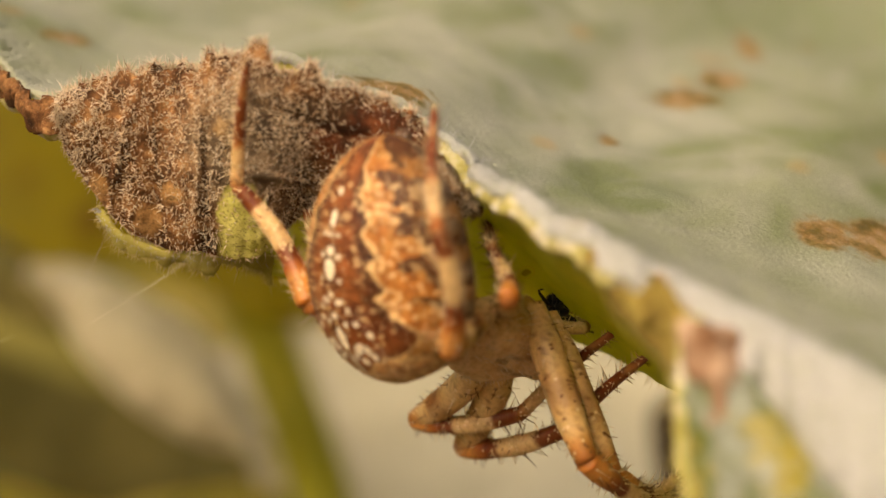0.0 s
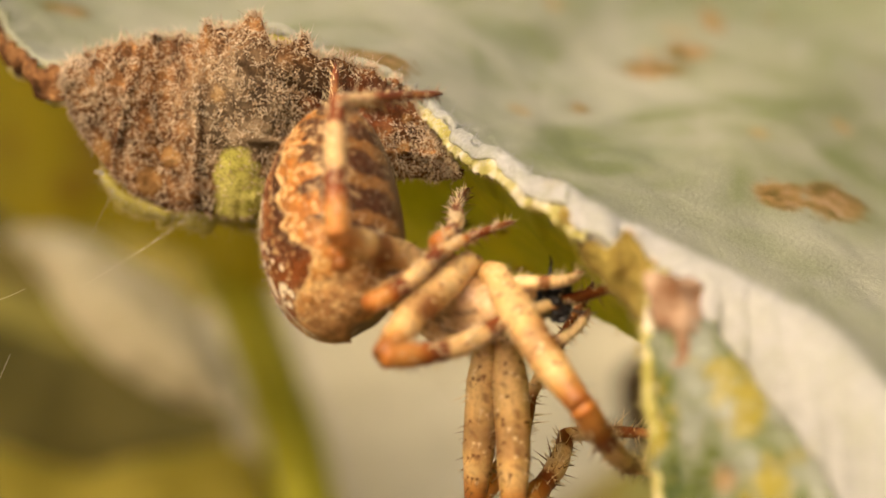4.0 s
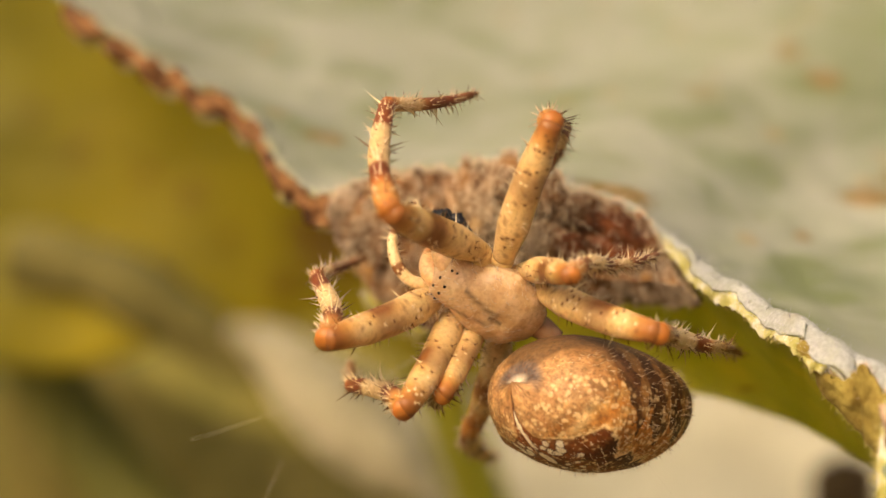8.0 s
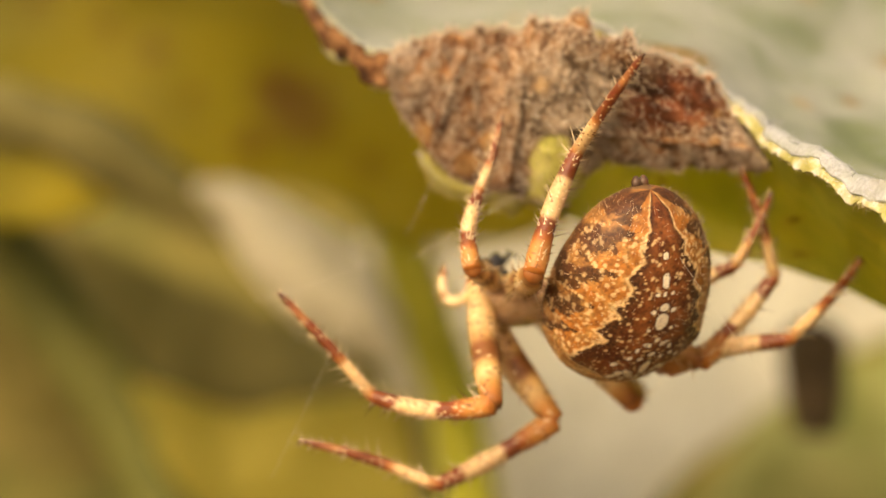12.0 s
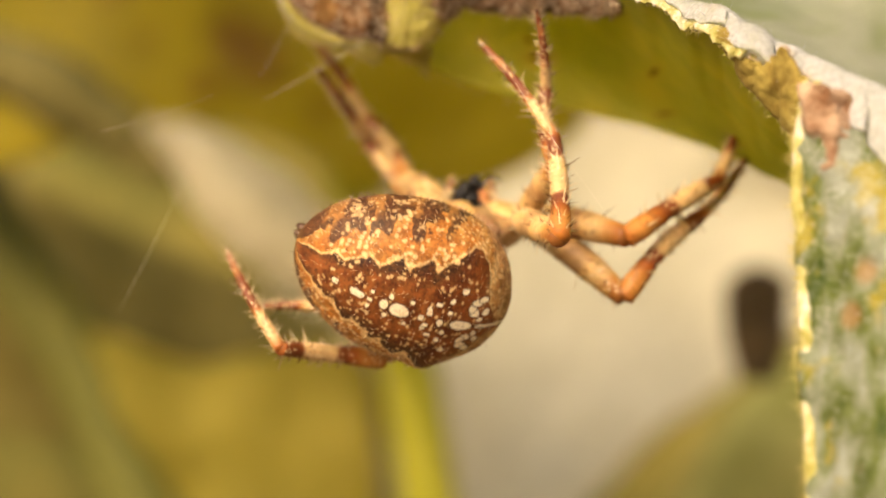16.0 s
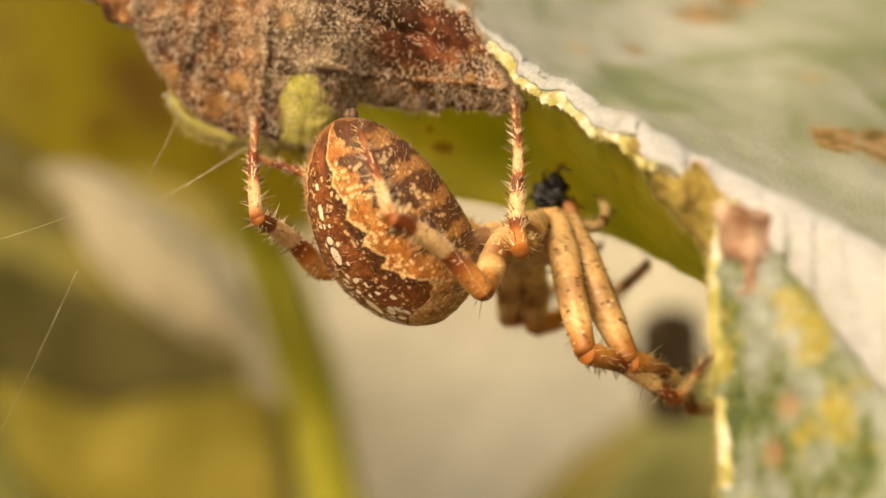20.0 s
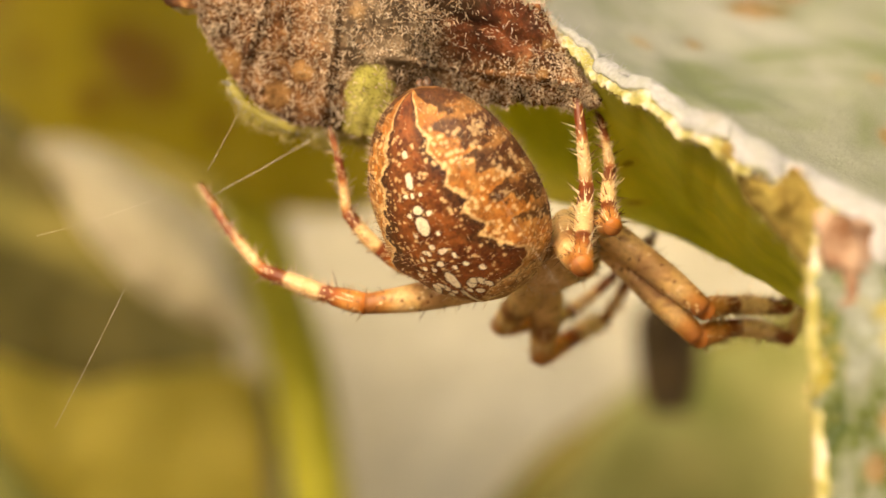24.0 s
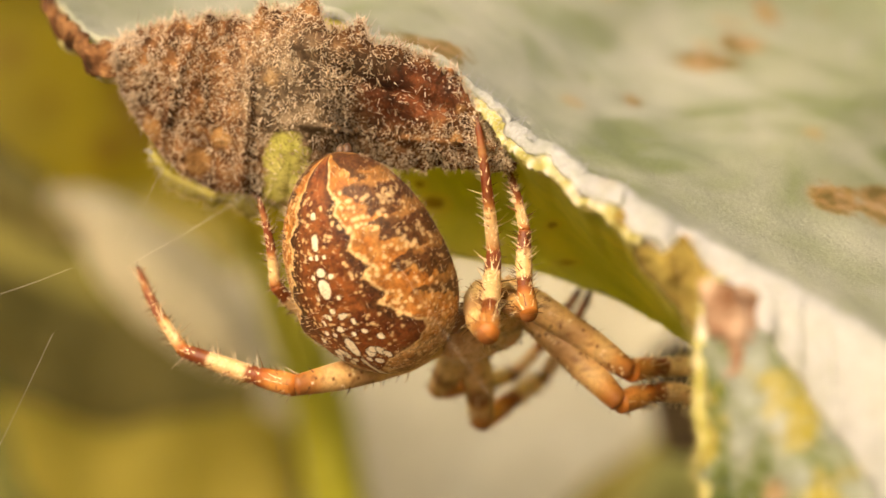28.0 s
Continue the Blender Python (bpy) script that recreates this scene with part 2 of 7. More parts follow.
    edge_fac = p.calc("MULTIPLY", lip.outputs["Color"], p.ramp(p.noise(1.1, 4, 0.6), [(0.35, 0.55), (0.55, 1.0)]))
    col = p.mix(edge_fac, col, grain)
    return p.done(col, 0.95, p.calc("ADD", fuzz, p.noise(1.2, 4, 0.6)), 0.9, 0.15, 0.42, (0.72, 0.76, 0.32), gloss=0.1)


LESIONS = (((1.85, 2.3, 3.0), (0.9, 9.0, 0.46)), ((1.3, 2.3, 3.75), (0.35, 9.0, 0.24)), ((7.3, 0.0, 0.7), (0.7, 9.0, 0.18)), ((6.6, -2.0, 2.1), (0.35, 9.0, 0.22)))


def yellow_underside():
    p = Paint("yellow_green_leaf_underside")
    a, b = p.noise(4.0, 4, 0.55), p.noise(0.25, 4, 0.6)
    col = p.ramp(a, [(0.30, (0.48, 0.52, 0.10)), (0.50, (0.66, 0.65, 0.14)), (0.66, (0.82, 0.74, 0.16))])
    col = p.mix(p.ramp(b, [(0.5, 0.0), (0.75, 0.35)]), col, (0.66, 0.60, 0.25))
    for centre, radii in LESIONS:
        hit = p.near(centre, radii, 0.5, 0.4)
        col = p.mix(p.ramp(hit, [(0.35, 1.0), (0.6, 0.0)]), col, (0.30, 0.12, 0.03))
        col = p.mix(p.ramp(hit, [(0.55, 0.0), (0.8, 0.8), (1.3, 0.0)]), col, (0.75, 0.58, 0.14))
    return p.done(col, 0.7, b, 0.4, 0.08, 0.72, through_color=p.mix(0.6, (0.96, 0.95, 0.26), col), gloss=0.25)


def edge_yellow():
    p = Paint("yellow_leaf_margin")
    a = p.noise(0.8, 4, 0.6)
    col = p.ramp(a, [(0.30, (0.30, 0.25, 0.05)), (0.44, (0.50, 0.47, 0.15)), (0.54, (0.66, 0.62, 0.30)), (0.66, (0.84, 0.82, 0.70))])
    return p.done(col, 0.8, a, 0.4, 0.1, 0.3, gloss=0.2)


BLISTERS = [(-6.16, 5.06, 0.5), (-7.03, 4.17, 0.66), (2.9, 5.1, 0.34), (-8.9, 5.4, 0.6), (-4.0, 7.2, 0.5), (3.0, 6.2, 0.28)]


def dead_brown():
    p = Paint("withered_leaf")
    fine, mid = p.noise(0.13, 4, 0.75), p.noise(0.9, 5, 0.65)
    col = p.ramp(mid, [(0.32, (0.028, 0.012, 0.005)), (0.45, (0.105, 0.044, 0.016)), (0.56, (0.25, 0.12, 0.048)), (0.68, (0.50, 0.28, 0.12))])
    grey = p.near((-3.0, -4.4, 6.4), (3.2, 9.0, 3.2), 0.8, 1.5)
    col = p.mix(p.ramp(grey, [(0.45, 0.9), (1.05, 0.0)]), col, p.ramp(mid, [(0.34, (0.045, 0.030, 0.018)), (0.48, (0.15, 0.112, 0.070)), (0.64, (0.38, 0.30, 0.20))]))
    red = p.near((1.1, -4.6, 6.7), (2.7, 9.0, 1.5), 0.7, 1.2)
    col = p.mix(p.ramp(red, [(0.6, 0.95), (1.05, 0.0)]), col, p.ramp(mid, [(0.36, (0.030, 0.011, 0.006)), (0.50, (0.10, 0.028, 0.011)), (0.70, (0.26, 0.075, 0.026))]))
    dark = p.near((-0.6, -4.6, 7.6), (1.8, 9.0, 0.8), 0.7, 0.8)
    col = p.mix(p.ramp(dark, [(0.5, 0.85), (1.1, 0.0)]), col, (0.05, 0.028, 0.014))
    alive = p.calc("MINIMUM", p.near((-3.5, -4.6, 4.2), (1.0, 9.0, 1.2), 0.7, 0.5), p.near((-3.3, -4.0, 3.0), (1.35, 9.0, 1.7), 0.5, 0.5))
    col = p.mix(p.ramp(alive, [(0.80, 1.0), (1.0, 0.0)]), col, p.ramp(mid, [(0.3, (0.46, 0.45, 0.09)), (0.7, (0.70, 0.66, 0.22))]))
    for x0, z0, r in BLISTERS:
        hit = p.near((x0, -3.8, z0), (r, 5.0, r), 1.1, 0.6)
        col = p.mix(p.ramp(hit, [(0.60, 0.5), (1.0, 0.0)]), col, p.ramp(mid, [(0.35, (0.40, 0.20, 0.06)), (0.65, (0.62, 0.40, 0.17))]))
        col = p.mix(p.ramp(hit, [(0.92, 0.0), (1.08, 0.6), (1.25, 0.0)]), col, (0.05, 0.02, 0.008))
    col = p.mix(p.ramp(fine, [(0.38, 0.65), (0.48, 0.0)]), col, (0.05, 0.03, 0.012))
    col = p.mix(p.ramp(fine, [(0.60, 0.0), (0.70, 0.6)]), col, (0.55, 0.42, 0.28))
    for centre, radii in (((-4.75, -4, 6.2), (0.10, 9, 3.0)), ((-8.0, -4, 6.0), (0.12, 9, 1.6)), ((-6.6, -4, 6.6), (0.09, 9, 1.6)), ((-2.2, -5, 7.2), (0.09, 9, 1.5)), ((0.2, -5, 5.3), (2.6, 9, 0.10))):
        col = p.mix(p.ramp(p.near(centre, radii, 2.2, 0.8), [(0.5, 0.7), (1.2, 0.0)]), col, (0.05, 0.025, 0.012))
    return p.done(col, 0.9, p.calc("ADD", fine, p.calc("MULTIPLY", mid, 0.5)), 0.6, 0.14, gloss=0.15)


def plain_noise(name, lo, hi, size, rough=0.7, through=0.0, through_color=None, spots=None, bump=0.3, darker_area=None):
    p = Paint(name)
    a, b = p.noise(size, 4, 0.55), p.noise(size * 0.12, 4, 0.6)
    col = p.mix(p.ramp(a, [(0.32, 0.0), (0.68, 1.0)]), lo, hi)
    col = p.mix(p.ramp(b, [(0.4, 0.25), (0.6, 0.0)]), col, tuple(c * 0.5 for c in lo))
    if spots:
        for centre, r in spots:
            col = p.mix(p.ramp(p.near(centre, (r, 60, r), 0.5, r), [(0.5, 0.8), (1.1, 0.0)]), col, (0.12, 0.045, 0.01))
    # mixes one rounded area softly to a darker tone, translucent colour included
    if darker_area:
        centre, radii, tone = darker_area
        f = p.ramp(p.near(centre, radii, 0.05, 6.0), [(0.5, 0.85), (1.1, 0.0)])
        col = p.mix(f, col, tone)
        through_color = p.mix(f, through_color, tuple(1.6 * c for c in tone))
    return p.done(col, rough, b, bump, size * 0.03, through, through_color)


def skin(name, rough, sss, bump, gloss=0.35, size=0.12, coat=0.0):
    """Body surface that takes its pigment from the mesh's colour layer."""
    p = Paint(name)
    v = p.t.nodes.new("ShaderNodeVertexColor")
    v.layer_name = "Col"
    f = p.noise(size, 4, 0.6)
    col = p.mix(p.ramp(f, [(0.35, 0.35), (0.55, 0.0)]), v.outputs["Color"], (0.25, 0.11, 0.03))
    return p.done(col, rough, f, bump, 0.05, sss=sss, gloss=gloss, coat=coat)


M_PALE = pale_leaf()
M_UNDER = yellow_underside()
M_EDGE = edge_yellow()
M_DEAD = dead_brown()
M_HAIR_WHITE = plain_noise("pale_leaf_hair", (0.70, 0.70, 0.67), (0.83, 0.83, 0.81), 0.5, 0.8, 0.3)


def tan_hair():
    p = Paint("tan_leaf_hair")
    g = p.t.nodes.new("ShaderNodeNewGeometry")
    col = p.ramp(g.outputs["Random Per Island"], [(0.0, (0.22, 0.12, 0.05)), (0.18, (0.62, 0.44, 0.26)), (0.35, (0.86, 0.72, 0.52)), (1.0, (0.93, 0.84, 0.68))])
    return p.done(col, 0.6, glow_through=0.35)


M_HAIR_TAN = tan_hair()
M_HAIR_YELLOW = plain_noise("yellow_leaf_hair", (0.62, 0.52, 0.14), (0.80, 0.72, 0.36), 0.5, 0.8, 0.3)


def flap_leaf():
    p = Paint("mottled_leaf_flap")
    a, b = p.noise(1.9, 4, 0.6, stretch=(0.7, 1, 1.6)), p.noise(2.2, 4, 0.6, shift=(5, 2, 1))
    col = p.ramp(a, [(0.36, (0.05, 0.085, 0.016)), (0.45, (0.11, 0.145, 0.035)), (0.52, (0.195, 0.23, 0.135)), (0.60, (0.265, 0.30, 0.235)), (0.70, (0.40, 0.43, 0.38))])
    col = p.mix(p.ramp(b, [(0.54, 0.0), (0.62, 0.8)]), col, (0.36, 0.30, 0.045))
    spots = p.ramp(p.calc("ADD", p.cells(3.0), p.calc("MULTIPLY", a, 0.25)), [(0.22, 0.9), (0.32, 0.0)])
    col = p.mix(p.calc("MULTIPLY", spots, 0.7), col, (0.36, 0.19, 0.07))
    f = p.noise(0.15, 3, 0.7)
    col = p.mix(p.ramp(f, [(0.54, 0.0), (0.74, 0.4)]), col, (0.62, 0.64, 0.58))
    return p.done(col, 0.85, p.calc("ADD", f, a), 0.5, 0.12, 0.2, gloss=0.15)


M_FLAP = flap_leaf()
M_TISSUE = plain_noise("hairy_green_tissue", (0.40, 0.34, 0.08), (0.62, 0.58, 0.20), 0.9, 0.85, 0.45, (0.70, 0.66, 0.12))
M_DRY = plain_noise("dry_brown_tissue", (0.20, 0.095, 0.045), (0.52, 0.38, 0.26), 0.8, 0.85)
M_TAB = plain_noise("olive_torn_tissue", (0.22, 0.15, 0.03), (0.48, 0.38, 0.10), 0.7, 0.85, 0.2)
M_ABDOMEN = skin("patterned_abdomen_skin", 0.5, 0.12, 0.35, 0.25)
M_LEG = skin("leg_skin", 0.42, 0.22, 0.2, 0.35, 0.2)
M_BODY = skin("carapace_skin", 0.42, 0.3, 0.15, 0.4, 0.18)
M_EYE = plain_noise("eye_black", (0.01, 0.007, 0.005), (0.02, 0.012, 0.01), 0.3, 0.12)
M_PREY = plain_noise("chewed_black_prey", (0.006, 0.006, 0.007), (0.03, 0.03, 0.032), 0.4, 0.3)
M_SILK = plain_noise("silk", (0.72, 0.66, 0.50), (0.85, 0.80, 0.66), 1.0, 0.4)

# ---- the leaf ----
# The leaf's margin: from high on one side, past the withered part, towards the viewer and down.
EDGE = [
    (-61.64, 34, 44.67),
    (-44.54, 24, 32.94),
    (-31.94, 15, 23.91),
    (-27.45, 12, 20.83),
    (-23.32, 9.5, 18.02),
    (-19.4, 7, 15.45),
    (-15.43, 4, 12.98),
    (-12.49, -1, 9.7),
    (-10.15, -3.5, 8.5),
    (-5.38, -3.6, 9.44),
    (-2.44, -4.5, 9.72),
    (-0.24, -5, 8.57),
    (1.93, -5, 8.02),
    (3.44, -5, 6.71),
    (4.65, -7.2, 5.57),
    (5.73, -10.2, 4.29),
    (7.33, -13.4, 2.99),
    (8.63, -15.6, 1.88),
    (9.51, -16.5, 0.96),
    (10.29, -16.6, 0.5),
    (11.09, -17.6, -0.08),
    (12.15, -18.5, -0.9),
    (13.69, -20, -2.81),
    (15.67, -23, -6.18),
    (17.68, -27, -10.46),
    (19.64, -33, -15.66),
]
N_EDGE = 560
edge = curve(EDGE, N_EDGE)
for k in range(N_EDGE):
    j = Vector((edge[k, 0] * 0.9, 3.1, edge[k, 2] * 0.9))
    edge[k, 2] += 0.28 * noise.fractal(j, 0.8, 2.2, 4)
    edge[k, 1] += 0.35 * noise.fractal(j + Vector((9, 0, 0)), 0.8, 2.2, 3)

leaf = thing("leaf", "large pale green felted leaf with a withered curled margin", "leaf")


def build_blade():
    nv = 150
    v = (np.linspace(0, 1, nv) ** 1.7 * 62)[None, :]
    P = np.empty((N_EDGE, nv, 3))
    calm = curve(EDGE, N_EDGE)
    for _ in range(60):
        calm[1:-1] = (calm[:-2] + 2 * calm[1:-1] + calm[2:]) / 4
    pull = np.exp(-v / 1.2)[..., None]
    E = calm[:, None] * (1 - pull) + edge[:, None] * pull
    # a rolled white lip that grows towards the viewer, hollow behind it, then the open blade
    lip = np.interp(calm[:, 0], [-9, 2, 4.7, 6, 7.6, 8.9, 10.3, 11.1, 12.1, 13.7, 15.7, 18, 22], [0.05, 0.06, 0.2, 0.33, 0.48, 0.75, 1.0, 1.1, 1.35, 2.4, 4.4, 5.6, 6.5])[:, None]
    rolled = np.interp(calm[:, 0], [2, 6], [0.0, 1.0])[:, None]
    width = 0.45 + 0.42 * lip
    slope = np.interp(calm[:, 0], [-9, 2, 6, 9, 11.5, 14, 18, 24], [0.225, 0.225, 0.23, 0.24, 0.15, 0.10, 0.05, 0.03])[:, None]
    ahead = np.maximum(v - width, 0)
    fan = np.linspace(-0.15, 0.75, N_EDGE)[:, None]
    P[..., 0] = E[..., 0] + fan * v * v / (v + 6)
    P[..., 1] = E[..., 1] + v
    P[..., 2] = E[..., 2] + lip * np.sin(np.pi / 2 * np.clip(v / width, 0, 1)) ** 0.8 - rolled * (0.3 + 0.22 * lip) * (1 - np.exp(-ahead / 2.6)) + slope * ahead * ahead / (ahead + 2.5 + 5 * rolled) + 0.0023 * ahead ** 2
    for i in range(0, N_EDGE):
        for jj in range(nv):
            x, y = P[i, jj, 0], P[i, jj, 1]
            fade = min(1.0, v[0, jj] / 4)
            P[i, jj, 2] += fade * (0.8 * noise.noise(Vector((x / 9, y / 16, 0.3))) + 0.16 * noise.noise(Vector((x / 1.7, y / 3, 4))))
            if v[0, jj] < 5:
                P[i, jj, 2] += min(1.0, v[0, jj] / 0.5) * (0.035 * noise.noise(Vector((x * 3.1, y * 2.4, 1))) + 0.06 * noise.noise(Vector((x * 9, y * 6, 2))))
    verts, faces = sheet(P, -0.35)
    far = v / (np.minimum(width, 1.3) * 2.2 + 0.3) + 0 * P[..., 0]
    white = np.clip(1.6 - far, 0, 0.95) * np.interp(calm[:, 0], [-6, 2, 6], [0.0, 0.5, 1.0])[:, None]
    white = np.tile(white.ravel(), 2)[:, None] * np.ones((1, 3))
    part("blade", mesh_of("blade", verts, faces, M_PALE, white), leaf, "pale green felted blade with brown scars")
    # short felt standing along the margin
    near = P[:, :26]
    n = normals(near)
    k = 64000
    iu, iv = np.random.randint(0, N_EDGE, k), (np.random.rand(k) ** 1.3 * 26).astype(int)
    keep = near[iu, iv][:, 0] > np.random.uniform(-14, 5, k)
    iu, iv = iu[keep], iv[keep]
    k = len(iu)
    roots = near[iu, iv] + np.random.normal(0, 0.05, (k, 3))
    d = n[iu, iv] * np.sign(n[iu, iv][:, 2:3] + 1e-6) + np.random.normal(0, 0.6, (k, 3)) + np.array([0, -0.25, 0.2])
    long = np.where(np.random.rand(k) < 0.06, 2.3, 1.0)
    verts, faces, _ = hair_mesh("felt", roots, d, np.random.uniform(0.08, 0.28, k) * long, 0.013, M_HAIR_WHITE, bend=0.3)
    tagged(part("felt", mesh_of("felt", verts, faces, M_HAIR_WHITE), leaf, "short white felt hairs"), kind="stuff")


build_blade()

LOWER = [
    (-7.85, -1.8, 3.45),
    (-6.65, -1.4, 2.94),
    (-5.66, -1.1, 2.82),
    (-4.1, -0.7, 2.78),
    (-3.11, 0.5, 2.34),
    (0.33, 0.5, 1.21),
    (4.24, 2.6, 0.62),
    (7.7, 2.5, -0.05),
    (10.6, 0.5, -1.25),
    (12.5, -3.5, -2.5),
    (15.4, -8, -4.6),
]


def part_of_edge(x0, x1, n):
    """The stretch of the margin between two places along x."""
    keep = edge[(edge[:, 0] >= x0) & (edge[:, 0] <= x1)]
    return curve(keep[::3], n)


def fringe(name, line, n, length, material, down, spread=0.5):
    iu = np.random.rand(n) * (len(line) - 1)
    i0 = iu.astype(int)
    f = (iu - i0)[:, None]
    roots = line[i0] * (1 - f) + line[np.minimum(i0 + 1, len(line) - 1)] * f
    d = np.array(down)[None] + np.random.normal(0, spread, (n, 3))
    verts, faces, _ = hair_mesh(name, roots, d, np.random.uniform(0.4, 1.0, n) * length, 0.016, material, bend=0.3)
    tagged(part(name, mesh_of(name, verts, faces, material), leaf), kind="stuff")


def build_underside():
    n = 160
    low = curve(LOWER, n)
    up = part_of_edge(-8.6, 14.0, n) + np.array([0, 0.25, -0.05])
    P = ruled(up, low, 40, (0, 3.4, -0.15))
    P = rough(P, 3.4, 0.12, 3.0)
    verts, faces = sheet(P, 0.22)
    part("underside", mesh_of("underside", verts, faces, M_UNDER), leaf, "yellow-green underside folded below the margin")
    fringe("underside_hairs", P[:, -1], 260, 0.7, M_HAIR_YELLOW, (0, -0.3, -1.0), 0.4)
    # yellow margin between the two faces
    a = part_of_edge(2.2, 9.2, 120) + np.array([0, -0.12, 0.02])
    b = a + np.stack([-0.25 + 0 * a[:, 0], 0.05 + 0 * a[:, 0], -0.22 - 0.45 * np.array([abs(noise.fractal(Vector((q * 0.9, 1, 6)), 0.5, 2.2, 5)) for q in a[:, 0]])], 1)
    P = rough(rough(ruled(a, b, 12, (0, -0.06, 0)), 1.3, 0.08), 0.22, 0.045)
    verts, faces = sheet(P, 0.15)
    part("margin", mesh_of("margin", verts, faces, M_EDGE), leaf, "yellow leaf margin")
    fringe("margin_hairs", P[:, 8], 900, 0.42, M_HAIR_YELLOW, (0, -0.6, -0.3), 0.6)
    fringe("margin_felt", P[:, 1], 2600, 0.40, M_HAIR_WHITE, (-0.1, -0.7, -0.25), 0.6)
    a = part_of_edge(-26, -9.8, 160) + np.array([0, -0.1, 0])
    b = a + np.stack([0.15 + 0 * a[:, 0], 0 * a[:, 0], -0.7 - 0.5 * np.sin(a[:, 0] * 1.3) ** 2], 1)
    a[:, 2] += np.array([0.30 * noise.fractal(Vector((q * 1.2, 4, 1)), 0.45, 2.2, 6) + 0.75 * max(0.0, noise.noise(Vector((q * 0.55, 9, 3)))) ** 0.7 * ((q * 0.47) % 1.0) ** 2 for q in a[:, 0]])
    P = rough(rough(ruled(a, b, 16, (0, -0.3, 0)), 1.1, 0.32), 0.35, 0.08)
    verts, faces = sheet(P, 0.2)
    part("withered_margin", mesh_of("withered_margin", verts, faces, M_DEAD), leaf, "brown withered margin")
    c = b + np.array([0.0, 0.15, 0.1])
    d = c + np.array([0.1, 0.3, -0.30])
    P = rough(ruled(c, d, 6, (0, -0.1, 0)), 1.4, 0.1)
    verts, faces = sheet(P, 0.15)
    part("margin", mesh_of("margin", verts, faces, M_EDGE), leaf, "yellow leaf margin")
    fringe("margin_hairs", a, 240, 0.45, M_HAIR_TAN, (0, -0.5, 0.6), 0.6)


build_underside()

PATCH_TOP = [
    (-10.14, -3.7, 8.48),
    (-9.63, -4, 8.89),
    (-8.39, -4.2, 9.09),
    (-7.05, -4.4, 9.5),
    (-5.25, -4.8, 9.62),
    (-3.65, -5.8, 9.63),
    (-2.61, -6.8, 9.9),
    (-1.96, -7, 9.07),
    (-1.22, -7, 8.85),
    (-0.69, -7.1, 9.18),
    (-0.34, -6.9, 8.35),
    (0.67, -6.7, 8.3),
    (1.94, -6.3, 7.97),
    (2.8, -6.1, 7.38),
    (3.54, -5.9, 6.49),
    (4.25, -5.8, 5.57),
    (4.94, -5.6, 4.22),
]
PATCH_LOW = [
    (-10.26, -3.5, 7.93),
    (-10.07, -3.1, 7.03),
    (-9.7, -2.9, 6.04),
    (-8.83, -2.8, 4.76),
    (-7.72, -2.8, 3.69),
    (-6.49, -2.8, 3.19),
    (-5.26, -2.8, 3.01),
    (-4.47, -2.9, 2.82),
    (-3.46, -3, 2.73),
    (-2.65, -3.1, 2.99),
    (-1.93, -3.2, 3.87),
    (-1.39, -3.3, 4.4),
    (-0.54, -3.4, 4.19),
    (0.57, -3.7, 4.02),
    (1.9, -4.1, 4.04),
    (3.22, -4.6, 3.97),
    (4.19, -5, 3.91),
    (5.04, -5.5, 3.97),
]


